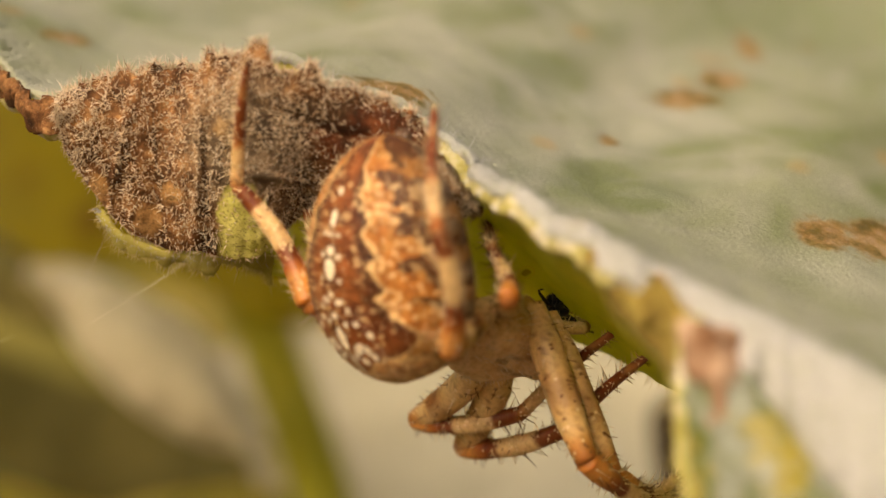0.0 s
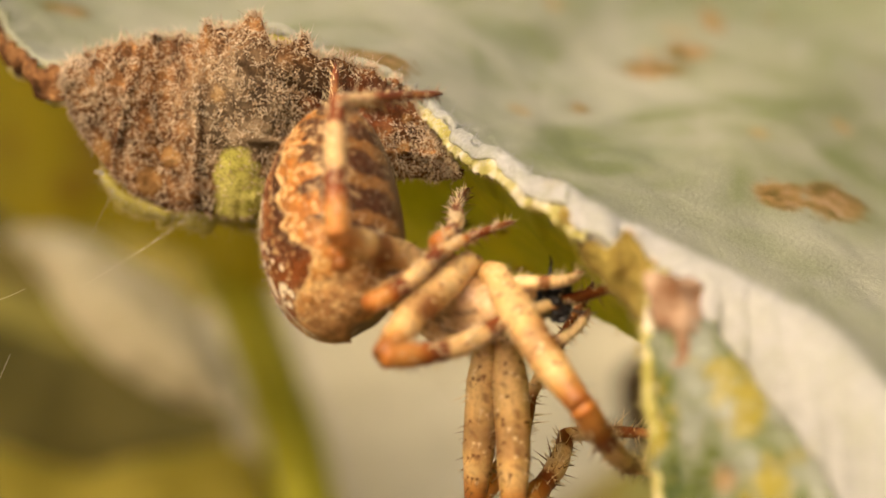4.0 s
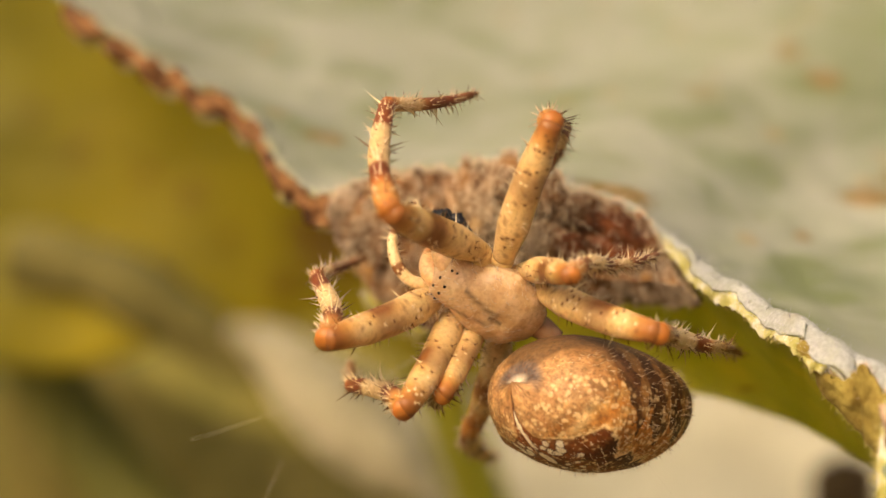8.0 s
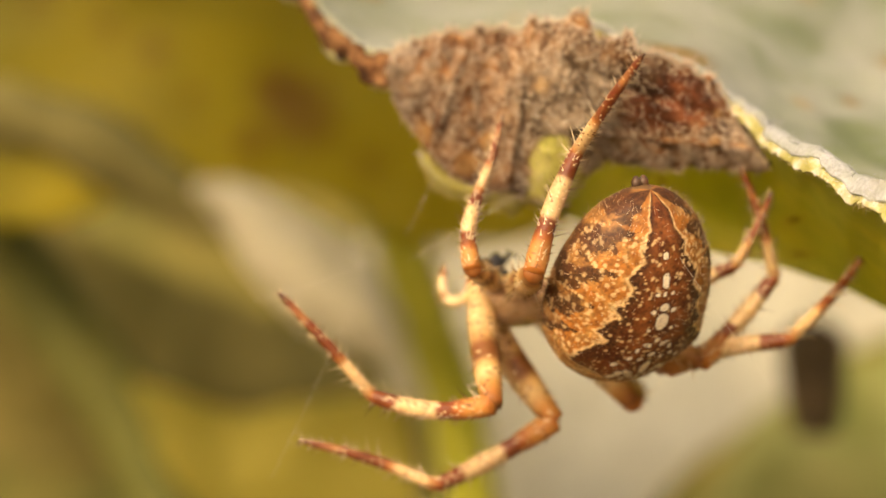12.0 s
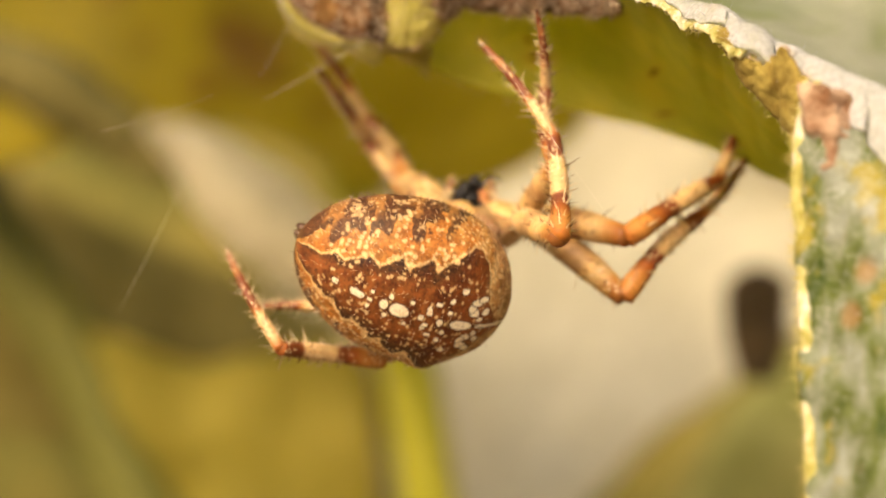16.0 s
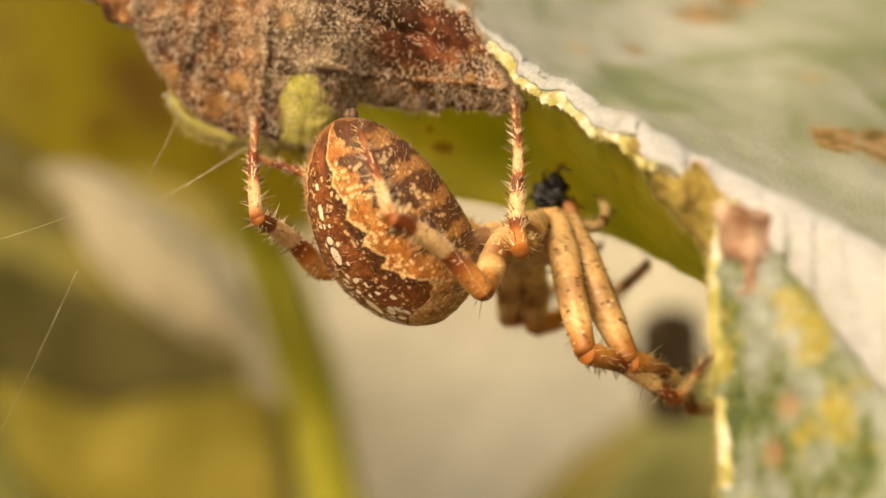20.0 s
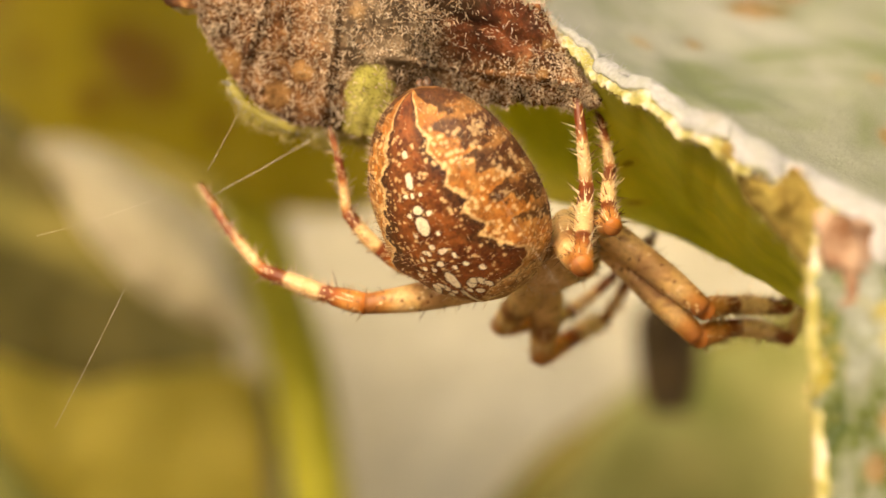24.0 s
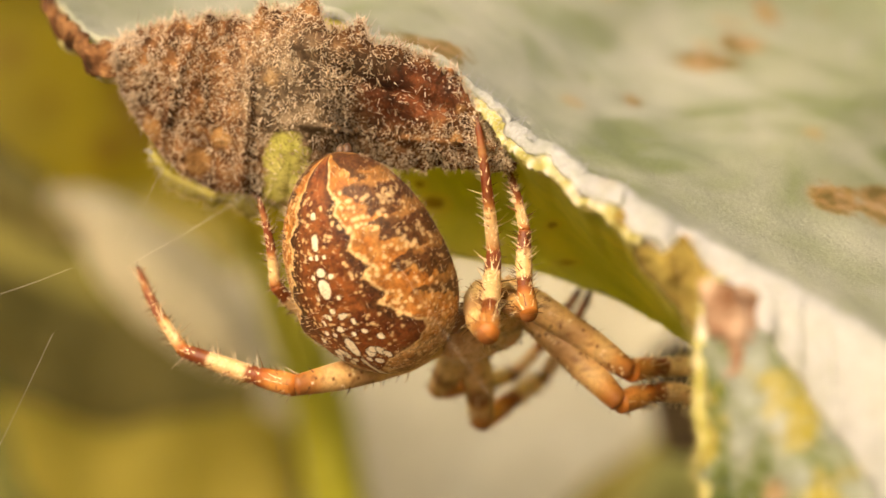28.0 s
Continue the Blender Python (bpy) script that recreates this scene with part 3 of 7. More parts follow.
def build_patch():
    n, nv = 230, 110
    top, low = curve(PATCH_TOP, n), curve(PATCH_LOW, n)
    for k in range(n):
        low[k, 2] += 0.10 * noise.fractal(Vector((low[k, 0] * 2.1, 2, 5)), 0.7, 2.2, 4)
    v = np.linspace(0, 1, nv)[None, :, None]
    P = top[:, None] * (1 - v) + low[:, None] * v
    P += np.sin(np.pi * np.clip(v, 0, 1)) ** 0.8 * np.array([0, -1.0, 0])
    jag = np.array([0.42 * noise.fractal(Vector((q * 1.5, 7, 0)), 0.55, 2.2, 5) for q in top[:, 0]])
    P[..., 2] += jag[:, None] * np.exp(-v[..., 0] / 0.045)
    P[..., 1] -= 0.3 * jag[:, None] * np.exp(-v[..., 0] / 0.08)
    x = P[..., 0]
    z = P[..., 2]
    # folds: raised veins that run down the patch, and hollows between them
    for x0, lean, wide, high in ((-4.9, -0.13, 0.16, 0.30), (-7.9, -0.35, 0.2, 0.25), (-2.2, 0.45, 0.2, 0.25), (-6.4, -0.2, 0.5, -0.3), (-3.4, 0.2, 0.8, 0.25), (-0.6, 0.35, 0.5, -0.3), (1.0, 0.8, 0.6, 0.35)):
        line = x0 + lean * (6.5 - z)
        P[..., 1] -= high * np.exp(-((x - line) / wide) ** 2)
    for z0, lean, wide, high in ((5.3, -0.10, 0.13, 0.22), (7.3, -0.32, 0.25, -0.25)):
        line = z0 + lean * (x + 1.0)
        P[..., 1] -= high * np.exp(-((z - line) / wide) ** 2) * (x > -3.2)
    for x0, z0, r in BLISTERS:
        P[..., 1] -= 0.12 * np.exp(-(((x - x0) ** 2 + (z - z0) ** 2) / (0.7 * r) ** 2) ** 2)
    P = rough(P, 2.6, 0.16, 1.0)
    P = rough(P, 0.3, 0.03, 5.0)
    verts, faces = sheet(P, 0.22 if normals(P)[..., 1].mean() < 0 else -0.22)
    part("withered_patch", mesh_of("withered_patch", verts, faces, M_DEAD), leaf, "brown and grey withered hairy leaf tissue")
    nn = normals(P)
    nn = np.where(nn[..., 1:2] > 0, -nn, nn)
    k = 17000
    iu, iv = np.random.randint(2, n - 2, k), np.random.randint(1, nv - 1, k)
    clump = np.array([noise.fractal(Vector(q * 1.6), 0.8, 2.2, 3) for q in P[iu, iv]]) + np.random.normal(0, 0.25, k)
    bare = np.zeros(k, bool)
    for x0, z0, r in BLISTERS:
        bare |= (P[iu, iv][:, 0] - x0) ** 2 + (P[iu, iv][:, 2] - z0) ** 2 < (0.85 * r) ** 2
    at = P[iu, iv]
    bare |= ((at[:, 0] - 1.3) / 2.6) ** 2 + ((at[:, 2] - 6.6) / 1.5) ** 2 < np.random.uniform(0.3, 1.4, k)
    bare |= ((at[:, 0] + 3.4) / 1.0) ** 2 + ((at[:, 2] - 4.1) / 1.3) ** 2 < 1.0
    bare |= ((at[:, 0] + 3.3) / 1.3) ** 2 + ((at[:, 2] - 3.0) / 1.5) ** 2 < 1.0
    bare &= np.random.rand(k) < 0.85
    keep = (clump > -0.22) & ~bare
    iu, iv = iu[keep], iv[keep]
    k = len(iu)
    jitter = np.random.uniform(-0.5, 0.5, (k, 2))
    roots = P[iu, iv] + (P[iu + 1, iv] - P[iu, iv]) * jitter[:, :1] + (P[iu, iv + 1] - P[iu, iv]) * jitter[:, 1:]
    d = 0.6 * nn[iu, iv] + np.random.normal(0, 0.7, (k, 3)) + np.array([0.15, 0, -0.3])
    verts, faces, _ = hair_mesh("withered_hairs", roots, d, np.random.uniform(0.09, 0.20, k), np.random.uniform(0.017, 0.027, k), M_HAIR_TAN, bend=0.8)
    tagged(part("withered_hairs", mesh_of("withered_hairs", verts, faces, M_HAIR_TAN), leaf, "dense pale hairs on the withered tissue"), kind="stuff")
    fringe("crest_hairs", P[:, 0], 1700, 0.48, M_HAIR_TAN, (0, -0.4, 0.8), 0.6)
    fringe("withered_fringe", P[:, -1], 300, 0.35, M_HAIR_TAN, (0, -0.4, -0.9), 0.6)
    # rolled pale rim below the patch
    low_line = curve([(-9.05, -2.7, 4.75), (-8.4, -2.7, 4.0), (-7.74, -2.6, 3.56), (-6.51, -2.6, 3.09), (-4.63, -2.4, 3.01), (-2.66, -1.6, 2.91)], 70)
    wide = np.interp(np.arange(70), [0, 25, 69], [0.3, 0.9, 1.1]) * np.array([1 + 0.9 * noise.fractal(Vector((q * 0.9, 5, 2)), 0.6, 2.2, 4) for q in low_line[:, 0]])
    P = rough(rough(ruled(low_line, low_line + np.array([-0.12, 0.45, -0.42]) * wide[:, None], 10, (0, -0.10, 0)), 1.3, 0.16), 0.3, 0.05)
    verts, faces = sheet(P, 0.15)
    part("margin", mesh_of("margin", verts, faces, M_TISSUE), leaf, "yellow-green rim below the withered patch")
    fringe("rim_hairs", P[:, -1], 650, 0.5, M_HAIR_YELLOW, (-0.3, -0.4, -0.8), 0.6)
    fringe("rim_hairs", P[:, 4], 700, 0.3, M_HAIR_WHITE, (-0.2, -0.8, -0.3), 0.7)


build_patch()

FLAP_SIDE = [
    (10.97, -18.2, 0.18),
    (10.72, -18.4, -0.9),
    (10.56, -18.6, -2.88),
    (10.73, -18.9, -5.37),
    (10.86, -19.2, -7.49),
    (11.1, -20, -12.68),
    (11.38, -21, -17.69),
]


def build_flap():
    n = 120
    side = curve(FLAP_SIDE, n)
    far = part_of_edge(11.0, 40.0, n)
    P = ruled(side, far, 60, (0, -0.7, 0.0))
    P = rough(P, 2.2, 0.28, 8.0)
    verts, faces = sheet(P, 0.25)
    part("flap", mesh_of("flap", verts, faces, M_FLAP), leaf, "hanging mottled green and white leaf flap")
    fringe("flap_hairs", P[:, 0], 420, 0.45, M_HAIR_YELLOW, (-0.9, -0.4, 0.0), 0.5)
    a = side + np.array([-0.05, -0.12, 0])
    P2 = rough(ruled(a, a + np.array([0.55, -0.05, 0]), 6, (0, -0.12, 0)), 0.8, 0.12)
    verts, faces = sheet(P2, 0.12)
    part("margin", mesh_of("flap_margin", verts, faces, M_EDGE), leaf, "yellow margin of the flap")
    nn = normals(P)
    nn = np.where(nn[..., 1:2] > 0, -nn, nn)
    k = 3000
    iu, iv = np.random.randint(1, n - 1, k), np.random.randint(1, 59, k)
    verts, faces, _ = hair_mesh("flap_felt", P[iu, iv], nn[iu, iv] + np.random.normal(0, 0.6, (k, 3)), np.random.uniform(0.08, 0.22, k), 0.009, M_HAIR_WHITE, bend=0.3)
    tagged(part("flap_felt", mesh_of("flap_felt", verts, faces, M_HAIR_WHITE), leaf), kind="stuff")
    a = curve([(10.64, -18.8, 0.04), (10.75, -18.9, -1.07), (11.28, -18.9, -2.5), (11.68, -18.7, -4.22)], 60)
    b = curve([(11.83, -18.9, -0.14), (12.53, -19, -0.53), (12.29, -19, -2.14), (11.96, -18.7, -4.23)], 60)
    P = rough(rough(ruled(a, b, 20, (0, -0.55, 0)), 0.9, 0.3), 0.3, 0.07)
    verts, faces = sheet(P, 0.15)
    part("dry_strip", mesh_of("dry_strip", verts, faces, M_DRY), leaf, "dry curled brown strip at the flap's top")
    a = curve([(8.26, -15.2, 2.28), (8.68, -15.7, 1.92), (9.07, -16.2, 1.25), (9.55, -16.7, 0.86), (10.1, -16.7, 1), (10.4, -17.3, 1.42), (10.68, -17.6, 0.73), (11.17, -18, 0.14)], 70)
    b = curve([(8.36, -14.8, 1.81), (8.76, -15.2, 1.25), (9.32, -15.6, 0.42), (9.82, -16.0, -0.27), (10.26, -16, -0.77), (10.47, -16.6, -1.22), (10.67, -17.2, -1.67), (10.82, -17.8, -1.46)], 70)
    for k in range(70):
        a[k, 2] += 0.18 * noise.fractal(Vector((k * 0.13, 3, 0)), 0.7, 2.2, 3)
    P = rough(ruled(a, b, 22, (0, -0.35, 0)), 0.8, 0.2)
    verts, faces = sheet(P, 0.15)
    part("torn_tab", mesh_of("torn_tab", verts, faces, M_TAB), leaf, "torn olive tab of the leaf margin")
    fringe("tab_hairs", P[:, -1], 220, 0.4, M_HAIR_YELLOW, (-0.5, -0.4, -0.6), 0.5)
    fringe("tab_hairs", P[:, 0], 160, 0.3, M_HAIR_TAN, (0, -0.4, 0.7), 0.5)


build_flap()

# ---- behind: blurred leaves, stems and ground ----
def far_leaf(name, label, outline_a, outline_b, material, bulge, seed, ribs=True):
    """A leaf between two long outlines, with a raised midrib, as a thing with blade and midrib."""
    ob = thing(name, label, "leaf", "leaves behind")
    a, b = curve(outline_a, 60), curve(outline_b, 60)
    P = rough(ruled(a, b, 40, bulge), 14.0, 1.6, seed)
    verts, faces = sheet(P, 0.5)
    part("blade", mesh_of("blade", verts, faces, material), ob)
    if ribs:
        mid = P[:, 20]
        part("midrib", tube_mesh("midrib", mid, np.linspace(0.9, 0.3, 60), material), ob)
    return ob


def tube_mesh(name, line, radii, material, sides=10):
    line = np.asarray(line, float)
    t = np.gradient(line, axis=0)
    t /= np.linalg.norm(t, axis=1, keepdims=True)
    s = np.cross(t, np.where(np.abs(t[:, 1:2]) < 0.9, [[0, 1.0, 0]], [[1.0, 0, 0]]))
    s /= np.linalg.norm(s, axis=1, keepdims=True)
    w = np.cross(t, s)
    ang = np.linspace(0, 2 * math.pi, sides, endpoint=False)
    V = line[:, None] + (s[:, None] * np.cos(ang)[None, :, None] + w[:, None] * np.sin(ang)[None, :, None]) * np.asarray(radii)[:, None, None]
    n = len(line)
    faces = grid_faces(n, sides, True)
    faces += [tuple(range(sides))[::-1], tuple((n - 1) * sides + j for j in range(sides))]
    return mesh_of(name, V.reshape(-1, 3), faces, material)


SPOTS = [((-43.52, 106.0, 21.66), 1.3), ((-39.11, 106.0, 19.63), 1.6), ((-24.95, 106.0, 13.86), 4.2), ((-27.69, 106.0, 15.92), 3.0), ((-18.94, 106.0, 9.25), 1.6), ((-50.13, 106.0, 23.93), 1.5), ((-29.65, 106.0, 11.06), 2.0), ((-54.66, 106.0, 27.61), 1.5), ((-35.17, 106.0, 15.17), 1.2)]
# the olive leaf gets darker towards its left end
M_OLIVE = plain_noise("olive_yellow_leaf", (0.26, 0.225, 0.014), (0.46, 0.39, 0.026), 9.0, 0.6, 0.5, (0.72, 0.60, 0.025), SPOTS, darker_area=((-72, 104, 22), (26, 60, 40), (0.17, 0.155, 0.016)))
M_STRAW = plain_noise("straw_pale_leaf", (0.54, 0.50, 0.33), (0.73, 0.68, 0.49), 10.0, 0.8, 0.2)
M_PALEBACK = plain_noise("pale_felted_leaf", (0.52, 0.50, 0.35), (0.76, 0.74, 0.56), 24.0, 0.9, 0.2)
M_STEM = plain_noise("yellow_green_stem", (0.44, 0.44, 0.035), (0.60, 0.58, 0.08), 12.0, 0.6, 0.3, (0.62, 0.60, 0.06))
M_DULLSTEM = plain_noise("olive_stem", (0.12, 0.135, 0.03), (0.24, 0.23, 0.05), 12.0, 0.6, 0.2)
M_YELLOW = plain_noise("yellow_leaf", (0.28, 0.25, 0.04), (0.48, 0.42, 0.085), 9.0, 0.7, 0.5, (0.66, 0.58, 0.09))
# dark brown that paints the shade inside a gap between leaves
M_GAP = plain_noise("gap_shade", (0.05, 0.035, 0.016), (0.12, 0.08, 0.035), 3.0, 0.8)
M_GREEN = plain_noise("green_leaf", (0.24, 0.27, 0.06), (0.54, 0.52, 0.18), 14.0, 0.6, 0.3)
M_GREY = plain_noise("olive_brown_leaf", (0.13, 0.115, 0.025), (0.27, 0.225, 0.06), 20.0, 0.8, 0.2)
M_GREYBROWN = plain_noise("grey_brown_leaf", (0.17, 0.15, 0.045), (0.27, 0.235, 0.08), 9.0, 0.8, 0.2)
M_BACK = plain_noise("hedge", (0.08, 0.09, 0.018), (0.25, 0.21, 0.05), 60.0, 0.9)
M_SOIL = plain_noise("soil", (0.10, 0.07, 0.04), (0.2, 0.15, 0.08), 90.0, 0.95)
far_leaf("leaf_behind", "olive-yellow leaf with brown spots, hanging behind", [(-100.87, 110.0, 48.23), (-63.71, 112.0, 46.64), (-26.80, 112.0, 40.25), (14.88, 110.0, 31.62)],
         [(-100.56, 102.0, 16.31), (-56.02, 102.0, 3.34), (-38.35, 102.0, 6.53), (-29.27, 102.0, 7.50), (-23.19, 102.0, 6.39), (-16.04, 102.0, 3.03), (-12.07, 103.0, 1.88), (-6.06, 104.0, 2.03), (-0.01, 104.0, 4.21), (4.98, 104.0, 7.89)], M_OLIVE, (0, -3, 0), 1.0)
far_leaf("leaf_behind", "narrow straw-coloured leaf, slanting behind", [(-33.92, 98.0, 6.79), (-30.57, 98.0, 7.27), (-25.87, 96.0, 5.55), (-20.01, 96.0, 1.59), (-16.52, 96.0, -2.96), (-14.55, 96.0, -8.87)],
         [(-33.92, 98.0, 6.44), (-31.64, 98.0, 3.52), (-28.42, 96.0, -0.34), (-23.64, 96.0, -4.62), (-19.06, 96.0, -7.74), (-14.88, 96.0, -9.37)], M_STRAW, (0, -2, 0), 2.0)
far_leaf("leaf_behind", "narrow grey-brown leaf behind the straw leaf", [(-55.33, 101.0, 15.49), (-46.91, 101.0, 14.34), (-40.59, 101.0, 12.13), (-34.76, 101.0, 7.85), (-31.55, 101.0, 4.57)],
         [(-55.22, 101.0, 11.86), (-47.83, 101.0, 9.92), (-42.51, 101.0, 6.41), (-36.71, 101.0, 3.44), (-32.01, 101.0, 2.25)], M_GREYBROWN, (0, -2, 0), 8.0)
far_leaf("leaf_behind", "broad pale felted leaf far behind", [(-40.44, 185.0, -32.90), (-34.42, 185.0, -7.73), (-16.89, 182.0, 10.16), (-1.06, 180.0, 19.02), (20.51, 180.0, 14.60), (33.0, 181.0, 9.2), (44.50, 182.0, 3.0)],
         [(-25.18, 150.0, -66.72), (-11.62, 152.0, -50.83), (4.76, 156.0, -34.87), (16.46, 160.0, -23.22), (28.78, 166.0, -14.64), (53.28, 176.0, 0.12)], M_PALEBACK, (0, 6, 0), 3.0)
far_leaf("leaf_behind", "golden-yellow leaf low behind", [(-45.2, 126, -12.5), (-40.81, 126, -13.8), (-33.01, 126, -15.77), (-26.02, 126, -14.53), (-17.29, 126, -13.85), (-14.91, 126, -19.05)],
         [(-38.2, 126, -24.0), (-34.8, 126, -31.5), (-31.02, 126, -40.18), (-24.58, 126, -42.41), (-17.04, 126, -39.40), (-13.61, 126, -33.54)], M_YELLOW, (0, -3, 0), 4.0)
far_leaf("leaf_behind", "olive-brown leaf behind the straw leaf", [(-76.16, 165, 15.49), (-62.14, 165, 5.24), (-48.20, 165, -1.53), (-32.94, 165, -6.89), (-19.11, 165, -12.25)],
         [(-75.80, 165, -22.53), (-61.84, 165, -26.50), (-44.48, 165, -29.04), (-30.65, 165, -30.24), (-16.20, 165, -28.68)], M_GREY, (0, -3, 0), 5.0)
far_leaf("leaf_behind", "narrow pale felted leaf beside the stem", [(-18.93, 130, -10.81), (-17.93, 130, -17.77), (-17.21, 130, -25.89), (-16.18, 130, -34.57)],
         [(-11.40, 130, -8.36), (-10.95, 130, -17.65), (-10.52, 130, -25.77), (-9.79, 130, -34.46)], M_PALEBACK, (0, -1, 0), 9.0)
far_leaf("leaf_behind", "green leaf low behind the flap", [(19.28, 230.0, -44.06), (26.46, 230.0, -30.27), (33.23, 230.0, -19.82), (47.38, 230.0, -12.70), (79.00, 230.0, -6.86)],
         [(5.02, 230.0, -86.54), (17.50, 230.0, -77.68), (29.94, 230.0, -68.83), (46.61, 230.0, -64.07), (79.74, 230.0, -58.79)], M_GREEN, (0, -4, 0), 6.0)
# an added dark sheet that stands for a shaded gap, not a leaf
gap_sheet = far_leaf("shaded_gap", "dark brown sheet in place of the shaded gap between the leaves behind", [(19.44, 91.0, -4.18), (17.76, 91.0, -5.65), (17.95, 91.0, -10.16), (18.83, 91.0, -14.17)],
         [(20.76, 91.0, -4.15), (23.05, 91.0, -5.52), (23.23, 91.0, -10.02), (22.45, 91.0, -14.07)], M_GAP, (0, -1, 0), 7.0, False)
stem = thing("plant_stem", "thick yellow-green plant stem behind", "stem")
part("stalk", tube_mesh("stalk", curve([(-19.26, 115.0, 9.58), (-15.24, 115.0, -0.00), (-11.74, 115.0, -10.67), (-9.33, 115.0, -21.45), (-6.82, 115.0, -35.73), (-2.89, 115.0, -64.98), (16, 150, -300), (20, 152, -905)], 40), np.linspace(2.8, 3.4, 40), M_STEM, 24), stem)
stem = thing("plant_stem", "slanting dark green stem behind", "stem")
part("stalk", tube_mesh("stalk", curve([(-71.77, 130.0, 25.59), (-64.89, 130.0, 9.46), (-56.41, 130.0, -3.45), (-46.23, 130.0, -16.13), (-36.49, 130.0, -35.67), (6, 128, -300), (10, 130, -905)], 40), np.linspace(4.0, 4.6, 40), M_DULLSTEM, 24), stem)


def backdrop():
    """A far hedge of soft foliage that closes the view, and the ground below it."""
    xs, zs = np.linspace(-1600, 1600, 80), np.linspace(-905, 900, 46)
    P = np.array([[(x, 620 + 60 * math.sin(x / 190) + 0.0004 * z * z, z) for z in zs] for x in xs])
    P = rough(P, 120.0, 40.0, 2.0)
    verts, faces = sheet(P, 8.0)
    tagged(part("backdrop", mesh_of("backdrop", verts, faces, M_BACK)), "dark green hedge far behind", "hedge", kind="structure")
    g = [(-60000, -60000, -900), (60000, -60000, -900), (60000, 60000, -900), (-60000, 60000, -900)]
    tagged(part("ground", mesh_of("ground", g, [(0, 1, 2, 3)], M_SOIL)), "bare brown garden soil", "ground", kind="structure")


backdrop()

SILK = (((-4.33, -5.2, 3.23), (-9.30, -5.5, 0.10)),
        ((-5.00, -5.2, 2.90), (-8.80, -5.3, 0.45)),
        ((-8.20, -5.0, 3.70), (-9.40, -5.5, 1.10)),
        ((-5.56, -6.4, 4.79), (-4.20, -6.4, 2.85)),
        ((-15.01, -9, -1.57), (-10.66, -9, -0.02)),
        ((-11.66, -7, -2.37), (-14.45, -7, -8.51)),
        ((1.05, -12.8, 0.40), (4.55, -12.4, -4.30)))
for a, b in SILK:
    a, b = np.array(a), np.array(b)
    s = np.linspace(0, 1, 14)[:, None]
    line = a * (1 - s) + b * s + np.array([0, 0, -0.08]) * np.sin(np.pi * s)
    strand = thing("silk_strand", "fine pale spider silk strand stretched below the leaf", "silk", "silk strands")
    part("thread", tube_mesh("thread", line, np.full(14, 0.0045), M_SILK, 5), strand)



# ---- the spider ----
# Its own axes: +y ahead, +z its back, +x its right. The root stands at the middle of the front body.
spider = thing("garden_spider", "brown and orange garden spider with a white cross on its abdomen", "spider")


def value(points, sizes, seed):
    """Fractal noise for many points."""
    return np.array([noise.fractal(Vector(q / sizes) + Vector((seed, 0, 0)), 0.8, 2.1, 4) for q in points])


def blend(a, b, f):
    f = np.clip(f, 0, 1)[:, None]
    return a * (1 - f) + np.asarray(b) * f


def step01(x, lo, hi):
    s = np.clip((x - lo) / (hi - lo), 0, 1)
    return s * s * (3 - 2 * s)


A_LEN = 8.35


def abdomen_shape(v, a):
    w = np.clip(v, 0, 1)
    f = np.where(w < 0.60, (1 - (1 - w / 0.60) ** 2.1) ** 0.54, np.sqrt(np.clip(1 - ((w - 0.60) / 0.40) ** 2, 0, 1)) ** 0.86)
    up = np.cos(a)
    # a blunt shoulder on each side
    f = f * (1 + 0.08 * np.exp(-((np.abs(a) - 0.92) / 0.24) ** 2 - ((v - 0.725) / 0.075) ** 2))
    x = 3.3 * f * np.sin(a)
    z = np.where(up > 0, 2.6, 2.35) * f * up + 0.25 * np.sin(np.pi * v)
    y = A_LEN * (v - 0.5) + 0.25 * up * step01(v, 0.6, 1.0)
    return np.stack([x, y, z], -1)


FOLIUM_V = [0, 0.05, 0.09, 0.16, 0.20, 0.29, 0.33, 0.43, 0.47, 0.56, 0.60, 0.67, 0.73, 0.77, 0.81, 0.85, 0.90, 1]
FOLIUM_A = [0.24, 0.38, 0.31, 0.46, 0.36, 0.54, 0.43, 0.63, 0.50, 0.76, 0.60, 0.82, 1.04, 1.02, 0.76, 0.48, 0.16, 0.03]


